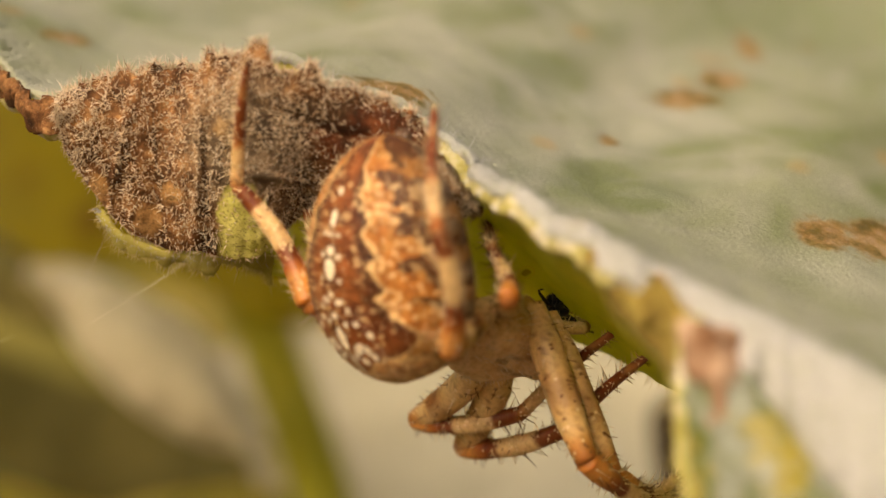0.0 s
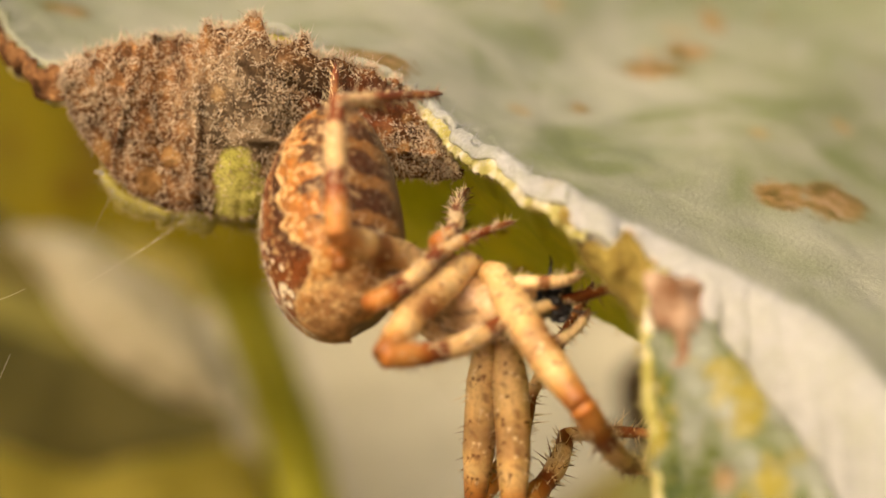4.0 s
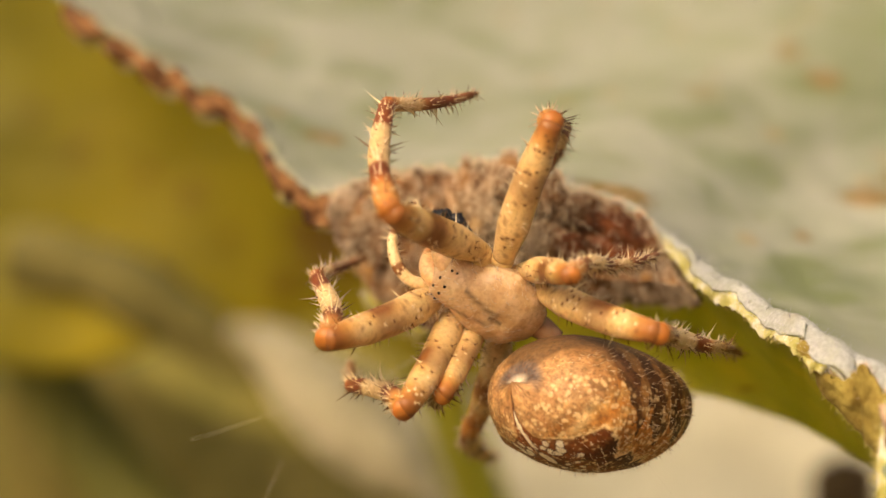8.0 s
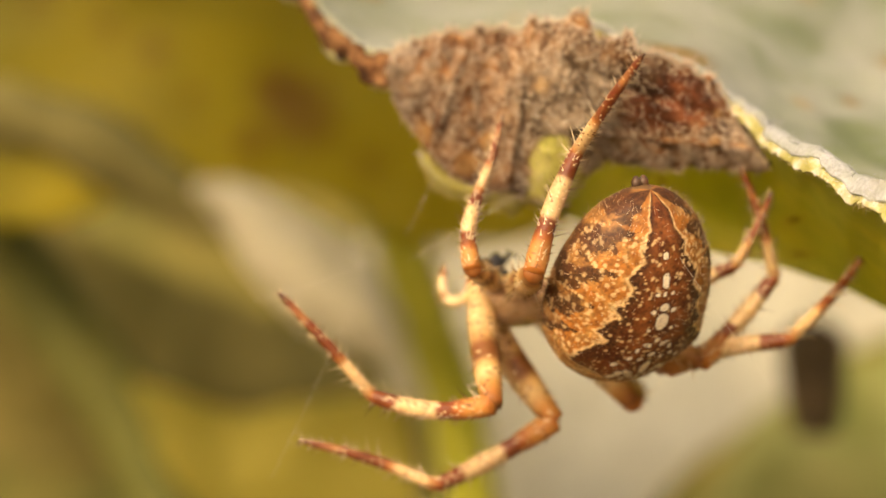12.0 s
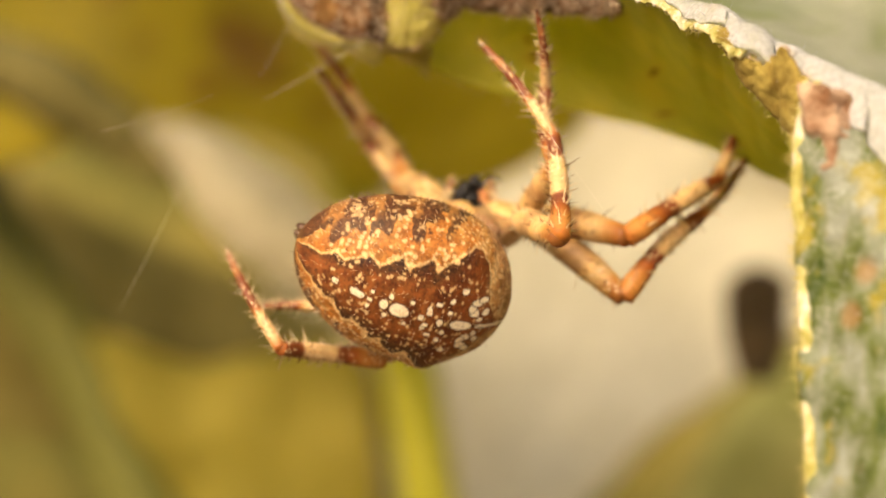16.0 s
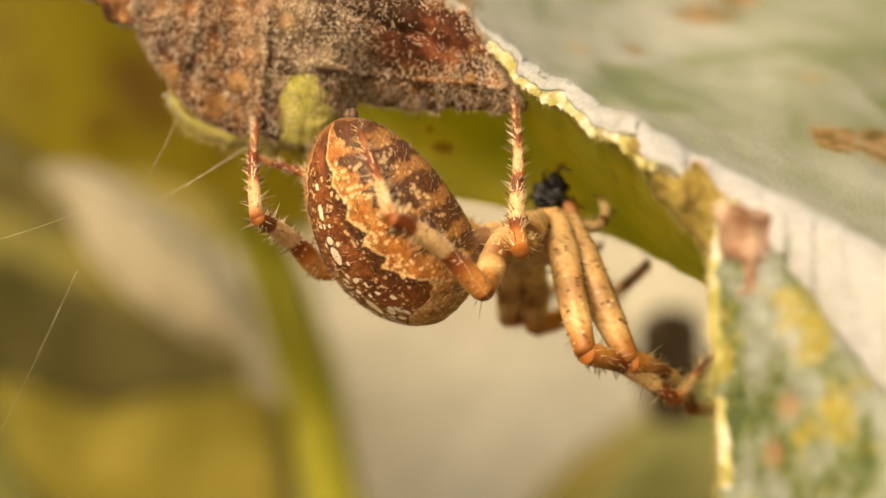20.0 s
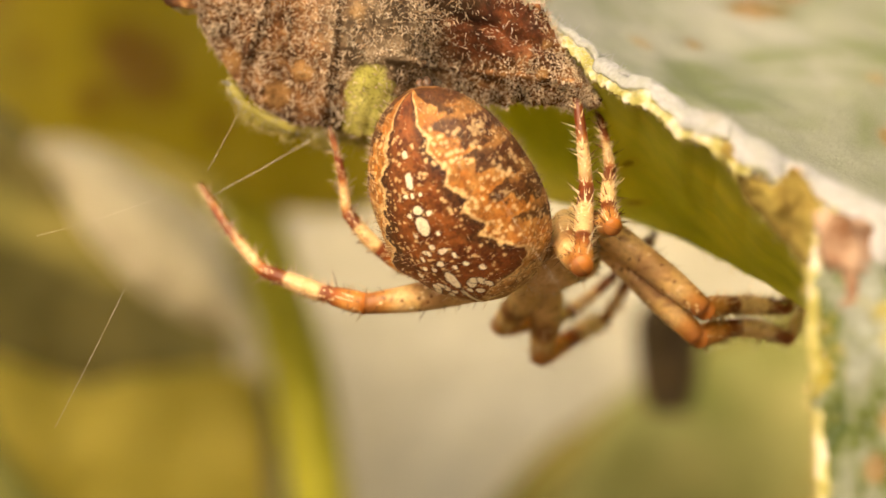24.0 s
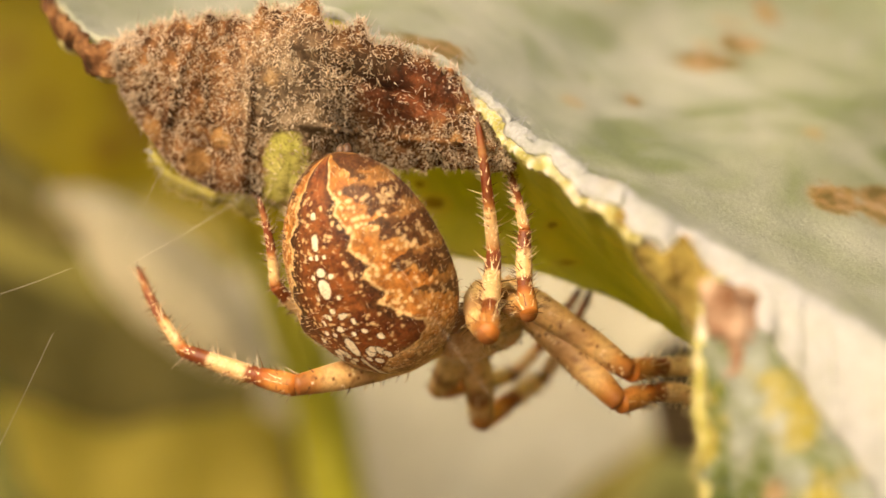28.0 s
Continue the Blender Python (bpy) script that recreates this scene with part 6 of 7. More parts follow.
    step_leg(-1, 2, body, [
        (0, 8.55, -5.55, -4.63, 11.09, -1.44, -6.26, 13.95, 3.09, -5.02),
        (1.5, 8.56, -5.98, -4.50, 11.09, -1.86, -6.13, 13.93, 2.68, -4.90),
        (2, 9.12, -4.76, -4.06, 12.63, -1.57, -5.94, 15.38, 2.88, -4.23),
        (2.5, 8.24, -8.11, -6.04, 11.40, -4.45, -7.65, 15.31, -0.59, -7.41),
        (3, 6.40, -14.39, -3.91, 6.87, -10.33, -6.96, 10.81, -6.50, -7.13),
        (3.5, 3.15, -16.62, -4.33, 6.51, -12.93, -3.31, 10.79, -11.49, -0.17),
        (5.5, 9.17, -14.62, 7.25, 13.50, -14.57, 4.55, 13.16, -11.68, -0.11),
        (6, -1.04, -14.05, 9.33, 0.90, -10.58, 12.52, 2.64, -5.44, 13.44),
        (6.5, -1.98, -17.56, 7.53, -1.72, -14.65, 11.71, 0.48, -9.64, 11.12),
        (7, -6.10, -17.53, 8.74, -2.79, -14.02, 10.38, 1.07, -10.32, 9.09),
        (7.5, -7.26, -17.74, 5.81, -8.48, -12.90, 6.86, -6.83, -7.65, 6.84),
        (8, -5.67, -17.13, -0.28, -8.13, -12.75, 0.60, -8.91, -7.40, 1.60),
        (8.5, -7.44, -17.28, -0.69, -10.10, -12.93, -0.65, -8.56, -8.12, 1.53),
        (9, -8.41, -16.53, 1.47, -9.86, -21.36, 0.72, -10.53, -15.95, 0.00),
        (9.5, -6.81, -12.69, -1.02, -8.11, -7.78, -1.47, -9.80, -2.56, -1.06),
        (10, -3.83, -9.32, -4.44, -3.42, -4.24, -4.55, -3.55, 1.23, -3.97),
        (10.5, -2.47, -7.22, -4.48, -1.84, -2.16, -4.47, -1.79, 3.32, -3.99),
        (11, 0.83, -5.12, -4.37, 4.68, -2.43, -2.40, 7.88, -0.33, 1.56),
        (12, 1.27, -4.24, -4.03, 5.93, -5.90, -2.77, 9.42, -3.97, 1.01),
        (12.5, 1.00, -5.77, -4.23, 5.90, -4.47, -3.64, 9.97, -2.72, -0.39),
        (14.5, 1.22, -6.66, -5.02, 6.02, -6.06, -3.40, 9.44, -4.48, 0.61),
        (15, 5.08, 1.62, -6.07, 9.23, 2.12, -3.14, 11.10, 3.81, 1.75),
        (15.5, 4.73, -3.55, -7.66, 8.60, -4.08, -4.38, 9.71, -7.34, -0.09),
        (16, 5.46, -7.15, -7.31, 8.52, -4.86, -3.94, 10.69, -0.64, -1.15),
        (16.5, 2.23, -8.96, -6.89, 5.71, -6.19, -4.39, 8.71, -4.06, -0.31),
        (17, 2.48, -8.44, -7.24, 6.74, -6.63, -5.08, 10.53, -7.26, -1.16),
        (17.5, 4.30, -8.46, -6.79, 8.32, -7.22, -3.90, 10.95, -4.81, 0.28),
        (18, 3.57, -9.04, -5.43, 8.26, -7.73, -3.94, 10.23, -5.11, 0.48),
        (18.5, 5.74, -10.81, -4.80, 8.37, -6.47, -4.29, 11.04, -3.37, -0.61),
        (19, 3.94, -14.60, -4.78, 7.68, -11.18, -5.34, 11.69, -9.27, -2.09),
        (19.5, 6.62, -11.39, -5.23, 10.00, -7.60, -5.73, 12.58, -4.40, -2.08),
        (20, 7.32, -7.78, -5.14, 10.96, -4.72, -6.98, 13.50, -0.29, -4.93),
        (20.5, 9.06, -4.06, -4.88, 11.54, 0.25, -6.01, 14.64, 4.74, -5.32),
        (21, 8.55, -3.95, -3.95, 12.28, -0.47, -3.87, 13.99, 4.72, -3.29),
        (21.5, 8.78, -2.70, -4.51, 11.21, -6.03, -4.29, 12.25, -0.42, -3.94),
        (23.5, 9.57, -3.34, -3.27, 13.18, 0.30, -2.85, 14.80, 5.25, -1.06),
        (24, 9.59, -3.47, -3.44, 13.37, -0.05, -3.33, 15.12, 4.82, -1.47),
        (25, 9.64, -3.22, -3.42, 13.44, 0.18, -3.40, 15.03, 5.21, -1.85),
        (28, 9.64, -3.08, -3.44, 13.44, 0.31, -3.42, 15.04, 5.34, -1.86),
    ])
    step_leg(-1, 3, body, [
        (0, 5.92, -9.34, 0.99, 5.41, -6.66, 2.66, 5.32, -3.65, 4.24),
        (1.5, 5.93, -9.34, 1.00, 5.41, -6.66, 2.67, 5.32, -3.65, 4.25),
        (2, 5.97, -9.66, 1.32, 5.74, -6.90, 2.92, 5.60, -3.87, 4.47),
        (2.5, 6.05, -10.67, 1.19, 5.90, -7.75, 2.49, 5.91, -4.59, 3.73),
        (3, 5.21, -14.21, -0.58, 5.36, -11.43, 0.99, 5.30, -8.75, 3.08),
        (3.5, 2.01, -15.59, -2.21, 4.32, -14.13, -0.56, 6.84, -12.88, 1.36),
        (5.5, 4.29, -13.80, 9.06, 5.43, -10.84, 8.69, 5.36, -7.92, 6.94),
        (6, -1.97, -12.93, 6.09, -1.81, -10.32, 7.94, 0.45, -7.81, 8.38),
        (6.5, -1.41, -16.86, 5.05, -3.21, -14.81, 6.72, -1.84, -11.72, 7.07),
        (7, -5.64, -16.67, 4.89, -4.74, -13.65, 5.49, -3.35, -10.62, 6.11),
        (7.5, -6.29, -10.47, 3.33, -8.11, -13.04, 3.88, -10.08, -10.36, 3.17),
        (8, -4.40, -15.92, 0.23, -4.92, -12.77, -0.05, -5.78, -9.82, 1.40),
        (8.5, -5.30, -15.31, -1.13, -5.70, -12.14, -1.10, -6.08, -8.94, -0.01),
        (9, -5.88, -13.54, -0.35, -5.03, -10.46, -0.25, -4.01, -7.32, 0.58),
        (9.5, -4.90, -10.82, -0.58, -4.06, -7.74, -0.71, -3.50, -4.49, 0.12),
        (10, -1.92, -6.96, -1.37, 0.47, -8.84, -0.36, 2.17, -7.09, 2.00),
        (10.5, -1.21, -7.68, -0.88, 1.31, -6.23, 0.47, 2.16, -4.11, 2.99),
        (11, 1.14, -5.74, -1.38, 3.18, -7.47, 0.38, 4.37, -5.62, 2.97),
        (12, 1.20, -4.82, -1.70, 3.82, -5.10, 0.12, 5.18, -6.00, 3.10),
        (12.5, 0.84, -6.46, -1.36, 3.30, -5.50, 0.46, 4.17, -4.66, 3.63),
        (14.5, -0.17, -7.53, -2.62, 1.73, -6.15, -0.44, 2.71, -4.88, 2.56),
        (15, 2.79, -5.81, -2.81, 2.68, -4.42, 0.07, 2.25, -3.18, 3.21),
        (15.5, 1.88, -10.89, -2.41, 1.80, -9.50, 0.47, 1.70, -8.30, 3.65),
        (16, 2.66, -9.34, -2.31, 2.16, -8.17, 0.62, 1.73, -9.97, 3.48),
        (16.5, 2.90, -9.87, -2.44, 2.85, -8.15, 0.26, 2.78, -7.07, 3.48),
        (17, 2.66, -10.52, -1.74, 3.01, -9.26, 1.19, 3.58, -10.97, 4.07),
        (17.5, 1.75, -10.44, -0.56, 2.31, -9.04, 2.27, 2.70, -6.48, 4.47),
        (18, 3.43, -9.67, -0.47, 3.81, -7.33, 1.69, 4.32, -5.18, 4.27),
        (18.5, 3.58, -11.05, -1.31, 3.92, -9.12, 1.22, 4.48, -7.53, 4.17),
        (19, 2.74, -13.55, -1.28, 3.46, -12.08, 1.47, 4.22, -9.90, 3.97),
        (19.5, 4.00, -12.04, -1.41, 4.20, -10.48, 1.37, 4.31, -8.59, 4.20),
        (20, 4.78, -9.81, -1.40, 4.73, -8.15, 1.33, 4.57, -6.66, 4.38),
        (20.5, 5.12, -8.70, -1.25, 4.95, -7.22, 1.58, 4.69, -5.14, 4.26),
        (21, 5.33, -8.47, -0.97, 5.06, -7.21, 1.97, 4.72, -4.74, 4.27),
        (21.5, 5.28, -9.53, -0.70, 5.18, -7.33, 1.65, 5.07, -4.91, 4.02),
        (23.5, 5.61, -7.89, -0.43, 5.51, -5.62, 1.83, 4.94, -3.91, 4.71),
        (24, 5.51, -7.90, -0.50, 5.57, -5.56, 1.69, 4.99, -3.87, 4.58),
        (25, 5.65, -7.57, -1.26, 5.46, -6.45, 1.73, 4.70, -4.47, 4.39),
        (28, 5.66, -7.57, -1.26, 5.46, -6.45, 1.73, 4.71, -4.47, 4.39),
    ])
    step_leg(-1, 4, body, [
        (0, 4.01, -11.03, -0.73, 3.70, -13.83, 3.16, 3.63, -10.90, 7.21),
        (1.5, 4.01, -11.04, -0.71, 3.71, -13.83, 3.18, 3.64, -10.91, 7.23),
        (2, 4.42, -11.28, -0.52, 4.02, -14.14, 3.32, 3.59, -11.32, 7.43),
        (2.5, 4.35, -12.73, -0.70, 3.24, -10.76, 3.53, 3.47, -7.87, 7.60),
        (3, 3.03, -15.42, -1.44, 2.37, -13.78, 3.02, 3.72, -10.48, 6.54),
        (3.5, 0.70, -17.14, -0.33, 1.70, -15.35, 4.01, 4.92, -12.12, 6.07),
        (5.5, 2.22, -15.08, 9.44, -0.15, -11.29, 11.17, -0.67, -6.99, 8.67),
        (6, -4.17, -12.49, 3.91, -4.44, -9.13, 7.33, -2.94, -4.47, 8.31),
        (6.5, -3.59, -16.74, 3.51, -5.24, -12.44, 4.86, -4.11, -7.60, 5.32),
        (7, -6.32, -17.42, 2.62, -6.38, -12.66, 3.17, -5.32, -7.78, 3.51),
        (7.5, -6.10, -17.03, 0.75, -5.70, -12.43, -0.56, -3.84, -8.03, -2.03),
        (8, -3.85, -7.60, -0.70, -4.14, -2.97, -1.92, -3.63, 1.99, -2.30),
        (8.5, -4.46, -7.80, -1.89, -4.74, -3.01, -1.81, -4.25, 1.94, -2.29),
        (9, -2.64, -11.78, -2.08, 1.34, -9.23, -1.25, 5.16, -7.12, 1.18),
        (9.5, -1.44, -11.14, -0.88, 2.16, -8.31, 0.56, 3.44, -3.92, 2.58),
        (10, -0.67, -7.72, -3.34, 2.80, -9.66, -0.65, 3.93, -7.53, 3.73),
        (10.5, -0.71, -9.47, -3.35, 3.02, -7.72, -0.88, 3.83, -6.70, 3.95),
        (11, 1.91, -3.93, -3.62, 4.57, -6.41, -0.49, 4.06, -4.20, 3.96),
        (12, 2.47, -5.87, -3.73, 5.50, -4.49, -0.27, 3.87, -6.36, 4.07),
        (12.5, 2.16, -7.90, -3.51, 5.45, -5.93, -0.64, 4.33, -3.61, 3.65),
        (14.5, 1.38, -9.42, -2.87, 2.82, -6.83, 0.91, -1.62, -6.77, 3.21),
        (15, 4.03, -8.47, -4.37, 3.77, -5.73, -0.43, -0.26, -5.93, 2.53),
        (15.5, 2.62, -13.17, -5.49, 2.71, -10.73, -1.36, -0.49, -9.49, 2.28),
        (16, 2.85, -12.16, -5.20, 2.51, -9.45, -1.25, -0.46, -7.85, 2.44),
        (16.5, 2.27, -12.26, -5.07, 1.80, -9.25, -1.36, -0.80, -8.26, 2.80),
        (17, 0.98, -12.60, -5.24, 1.09, -9.15, -1.91, -0.74, -8.44, 2.69),
        (17.5, 0.45, -12.05, -5.90, 0.18, -9.54, -1.82, -0.63, -7.65, 2.74),
        (18, 2.24, -10.51, -5.26, 0.04, -9.06, -1.25, -0.71, -6.24, 2.81),
        (18.5, 2.15, -11.62, -4.15, -0.60, -9.33, -0.96, -0.96, -6.53, 3.17),
        (19, 0.90, -14.51, -3.55, -1.38, -17.49, -0.56, -1.52, -14.05, 3.07),
        (19.5, 2.28, -12.85, -3.59, -0.73, -15.33, -0.78, -1.22, -12.02, 2.93),
        (20, 3.46, -11.27, -2.92, 0.26, -13.85, -0.45, -1.07, -10.37, 2.89),
        (20.5, 4.02, -10.34, -2.87, 1.07, -13.27, -0.49, -0.93, -10.09, 2.81),
        (21, 4.17, -10.60, -2.38, 1.08, -13.65, -0.32, -0.86, -10.42, 2.97),
        (21.5, 4.20, -11.79, -1.95, 1.18, -14.71, 0.39, -0.99, -11.32, 3.38),
        (23.5, 4.51, -10.21, -1.67, 4.72, -6.15, 0.90, 3.96, -4.86, 5.66),
        (24, 4.25, -10.10, -1.96, 4.63, -6.37, 1.04, 3.97, -5.28, 5.87),
        (25, 4.18, -10.01, -2.01, 4.33, -6.20, 0.91, 3.64, -6.62, 5.84),
        (28, 4.19, -10.01, -2.00, 4.34, -6.20, 0.91, 3.62, -6.61, 5.84),
    ])
    step_leg(1, 1, body, [
        (0, 4.12, 2.93, -4.42, 7.96, -0.80, -3.69, 11.07, -4.76, -0.81),
        (1.5, 4.13, 2.94, -4.39, 7.97, -0.78, -3.66, 11.08, -4.74, -0.78),
        (2, 4.21, -6.36, -4.99, 8.19, -2.78, -4.32, 11.62, -5.71, -0.67),
        (2.5, 8.26, 1.25, -5.61, 11.90, 4.82, -3.82, 13.87, -0.23, -1.75),
        (3, 9.41, -1.61, -3.96, 11.59, 3.31, -3.47, 12.05, -2.01, -1.20),
        (3.5, 7.57, -6.02, -6.39, 10.65, -1.60, -6.75, 12.33, -7.11, -6.07),
        (5.5, 6.56, -17.92, 2.42, 8.09, -22.83, 0.79, 10.54, -17.90, -1.02),
        (6, 0.95, -20.36, 1.08, 4.50, -16.32, 0.64, 10.26, -16.74, 0.10),
        (6.5, 0.62, -23.06, 5.35, 2.37, -18.12, 6.66, 7.29, -15.35, 7.98),
        (7, 2.88, -17.49, 11.12, 3.61, -12.14, 10.95, 4.72, -6.79, 9.00),
        (7.5, -1.95, -20.46, 8.74, 0.95, -16.28, 10.55, 1.33, -11.21, 7.76),
        (8, -5.80, -20.59, 6.39, -6.37, -17.19, 10.54, -3.51, -12.27, 11.67),
        (8.5, -5.94, -19.02, 9.25, -3.80, -15.48, 12.72, -0.18, -10.97, 12.31),
        (9, -9.90, -17.80, 8.96, -9.22, -12.44, 9.10, -7.49, -6.96, 9.88),
        (9.5, -11.11, -14.62, 6.30, -12.64, -9.82, 8.23, -10.88, -4.38, 9.25),
        (10, -12.97, -13.22, 2.00, -14.80, -10.30, 6.16, -14.13, -6.74, 10.69),
        (10.5, -7.59, -9.88, -4.89, -12.93, -9.15, -4.47, -16.94, -7.65, -0.56),
        (11, -5.92, -8.72, -6.30, -11.30, -9.05, -6.02, -15.68, -8.51, -2.26),
        (12, -3.28, -5.38, -6.19, -7.96, -5.84, -8.84, -13.48, -6.30, -7.11),
        (12.5, -3.34, -7.00, -6.07, -7.79, -6.15, -9.01, -13.25, -5.13, -7.33),
        (14.5, -4.35, -7.14, -8.77, -9.31, -5.67, -10.32, -13.88, -3.90, -7.21),
        (15, -1.35, -3.85, -10.77, -6.55, -2.49, -11.36, -11.83, -3.02, -9.03),
        (15.5, -4.98, 0.47, -3.80, -6.02, 5.67, -2.77, -7.02, 0.71, 0.06),
        (16, -3.93, 1.48, -2.56, -5.86, 5.63, 0.31, -8.87, 2.73, 4.34),
        (16.5, -5.29, 0.82, -0.92, -6.25, 5.97, 0.40, -6.27, 0.22, 1.21),
        (17, -3.34, 1.65, -1.15, -4.56, 6.78, 0.03, -4.28, 1.04, 0.77),
        (17.5, 2.46, 1.62, -2.29, 3.10, 6.85, -1.12, 3.65, 1.33, 0.58),
        (18, 6.11, -4.91, -5.72, 9.86, -1.06, -5.22, 12.04, -5.04, -1.61),
        (18.5, 7.05, 0.30, -5.76, 11.23, 3.72, -5.91, 13.07, -1.77, -5.56),
        (19, 7.25, -9.66, -7.77, 9.41, -4.74, -8.26, 11.60, -10.01, -7.21),
        (19.5, 6.91, -1.85, -6.66, 8.99, 3.00, -7.81, 9.86, -2.65, -6.82),
        (20, 5.78, 2.79, -4.38, 9.21, 6.76, -3.10, 10.46, 1.31, -1.59),
        (20.5, 4.69, 3.72, -5.03, 7.90, 8.02, -4.44, 10.61, 3.81, -1.52),
        (21, 3.56, 3.82, -4.67, 6.85, 8.04, -3.96, 9.69, 4.09, -0.81),
        (21.5, 3.48, 3.01, -5.06, 6.51, 7.44, -4.48, 8.79, 3.50, -0.90),
        (23.5, 3.59, 3.58, -5.89, 6.62, 7.86, -4.64, 8.51, 4.46, -0.32),
        (24, 3.84, 3.94, -5.82, 6.91, 8.10, -4.27, 8.52, 4.09, -0.40),
        (25, 3.99, 4.13, -5.97, 6.67, 8.50, -4.28, 8.47, 4.60, -0.38),
        (28, 3.98, 4.13, -5.98, 6.66, 8.50, -4.28, 8.46, 4.60, -0.38),
    ])
    step_leg(1, 2, body, [
        (0, 2.36, 2.37, -3.33, 6.35, -0.80, -3.08, 10.08, -3.26, 0.12),
        (1.5, 2.37, 2.38, -3.31, 6.35, -0.79, -3.06, 10.09, -3.24, 0.14),
        (2, 2.40, 1.77, -2.94, 6.11, -1.64, -3.73, 10.54, -4.32, -1.87),
        (2.5, 6.38, 0.69, -5.57, 8.56, 5.30, -5.62, 12.29, 3.05, -2.26),
        (3, 8.91, -2.13, -3.51, 11.03, 2.44, -2.76, 11.65, -2.64, -0.76),
        (3.5, 7.26, -5.88, -6.37, 9.14, -2.75, -2.81, 9.44, -7.31, 0.25),
        (5.5, 2.24, -16.39, 0.28, 6.73, -14.53, -1.26, 11.08, -11.22, -1.88),
        (6, 1.73, -17.49, -2.23, 6.39, -15.43, -2.38, 11.13, -12.81, -1.41),
        (6.5, -1.55, -22.18, 3.38, 1.79, -18.34, 3.77, 5.88, -15.31, 5.84),
        (7, 4.89, -17.19, 7.76, 5.18, -12.17, 6.91, 4.82, -6.79, 5.80),
        (7.5, 2.35, -19.78, 7.27, 4.62, -15.22, 7.44, 4.40, -10.04, 5.60),
        (8, -0.46, -18.27, 9.71, -0.20, -13.20, 10.18, -1.16, -7.91, 9.02),
        (8.5, -2.99, -19.16, 8.33, -1.32, -14.64, 10.01, -0.83, -9.28, 8.90),
        (9, -5.86, -17.01, 10.80, -3.22, -12.77, 11.85, 0.29, -9.42, 9.25),
        (9.5, -9.11, -13.14, 9.62, -7.99, -8.17, 9.66, -6.50, -2.87, 9.81),
        (10, -11.45, -13.56, 3.63, -11.38, -10.17, 7.45, -7.91, -6.15, 8.85),
        (10.5, -11.26, -11.89, 1.55, -11.93, -9.74, 6.13, -9.19, -5.93, 8.99),
        (11, -5.58, -10.65, -5.01, -10.30, -8.74, -5.29, -14.35, -7.48, -1.78),
        (12, -5.72, -9.58, -5.31, -10.45, -7.66, -5.22, -14.19, -8.04, -1.20),
        (12.5, -5.24, -9.22, -5.58, -10.13, -7.76, -5.53, -13.60, -9.30, -1.56),
        (14.5, -3.79, -8.04, -8.02, -8.63, -6.54, -8.62, -10.89, -2.62, -5.49),
        (15, -1.70, -1.06, -10.70, -6.79, -1.42, -10.71, -11.56, -1.90, -8.02),
        (15.5, -2.64, -8.50, -9.06, -3.35, -3.54, -10.00, -4.61, -8.88, -9.54),
        (16, -3.72, 0.51, -3.08, -5.86, 4.46, -0.66, -7.76, 0.12, 2.13),
        (16.5, -7.70, -2.59, -1.65, -7.98, 1.40, 1.51, -6.93, -3.44, 3.91),
        (17, -5.16, -0.34, -0.49, -5.71, 4.59, 0.70, -5.84, -0.79, 1.85),
        (17.5, 0.54, 0.42, 0.52, 0.43, 5.41, 1.57, 0.90, 0.03, 2.62),
        (18, 2.81, 1.76, -5.72, 3.86, 6.69, -4.95, 4.74, 1.67, -2.89),
        (18.5, 3.80, 0.40, -5.47, 4.89, 5.26, -4.38, 6.64, 0.18, -3.19),
        (19, 1.96, -9.17, -6.79, 2.85, -4.22, -7.64, 4.46, -9.41, -6.79),
        (19.5, 3.99, 0.01, -4.97, 5.35, 4.91, -4.52, 6.26, -0.50, -4.08),
        (20, 4.64, 2.44, -4.02, 6.25, 7.19, -3.10, 8.58, 2.75, -0.84),
        (20.5, 3.88, 3.41, -4.39, 5.68, 8.14, -3.71, 8.78, 4.76, -0.67),
        (21, 4.23, 3.10, -3.47, 6.32, 7.70, -2.73, 8.69, 3.20, -0.62),
        (21.5, 4.16, 2.36, -3.63, 6.47, 6.87, -2.98, 7.91, 1.84, -1.27),
        (23.5, 1.87, 3.51, -4.19, 5.21, 7.34, -3.80, 8.20, 3.84, -0.81),
        (24, 2.12, 3.54, -4.59, 5.36, 7.43, -3.96, 8.30, 4.17, -0.65),
        (25, 2.16, 3.80, -4.64, 5.38, 7.72, -4.12, 8.05, 4.87, -0.25),
        (28, 2.16, 3.81, -4.64, 5.39, 7.71, -4.11, 8.07, 4.86, -0.24),
    ])
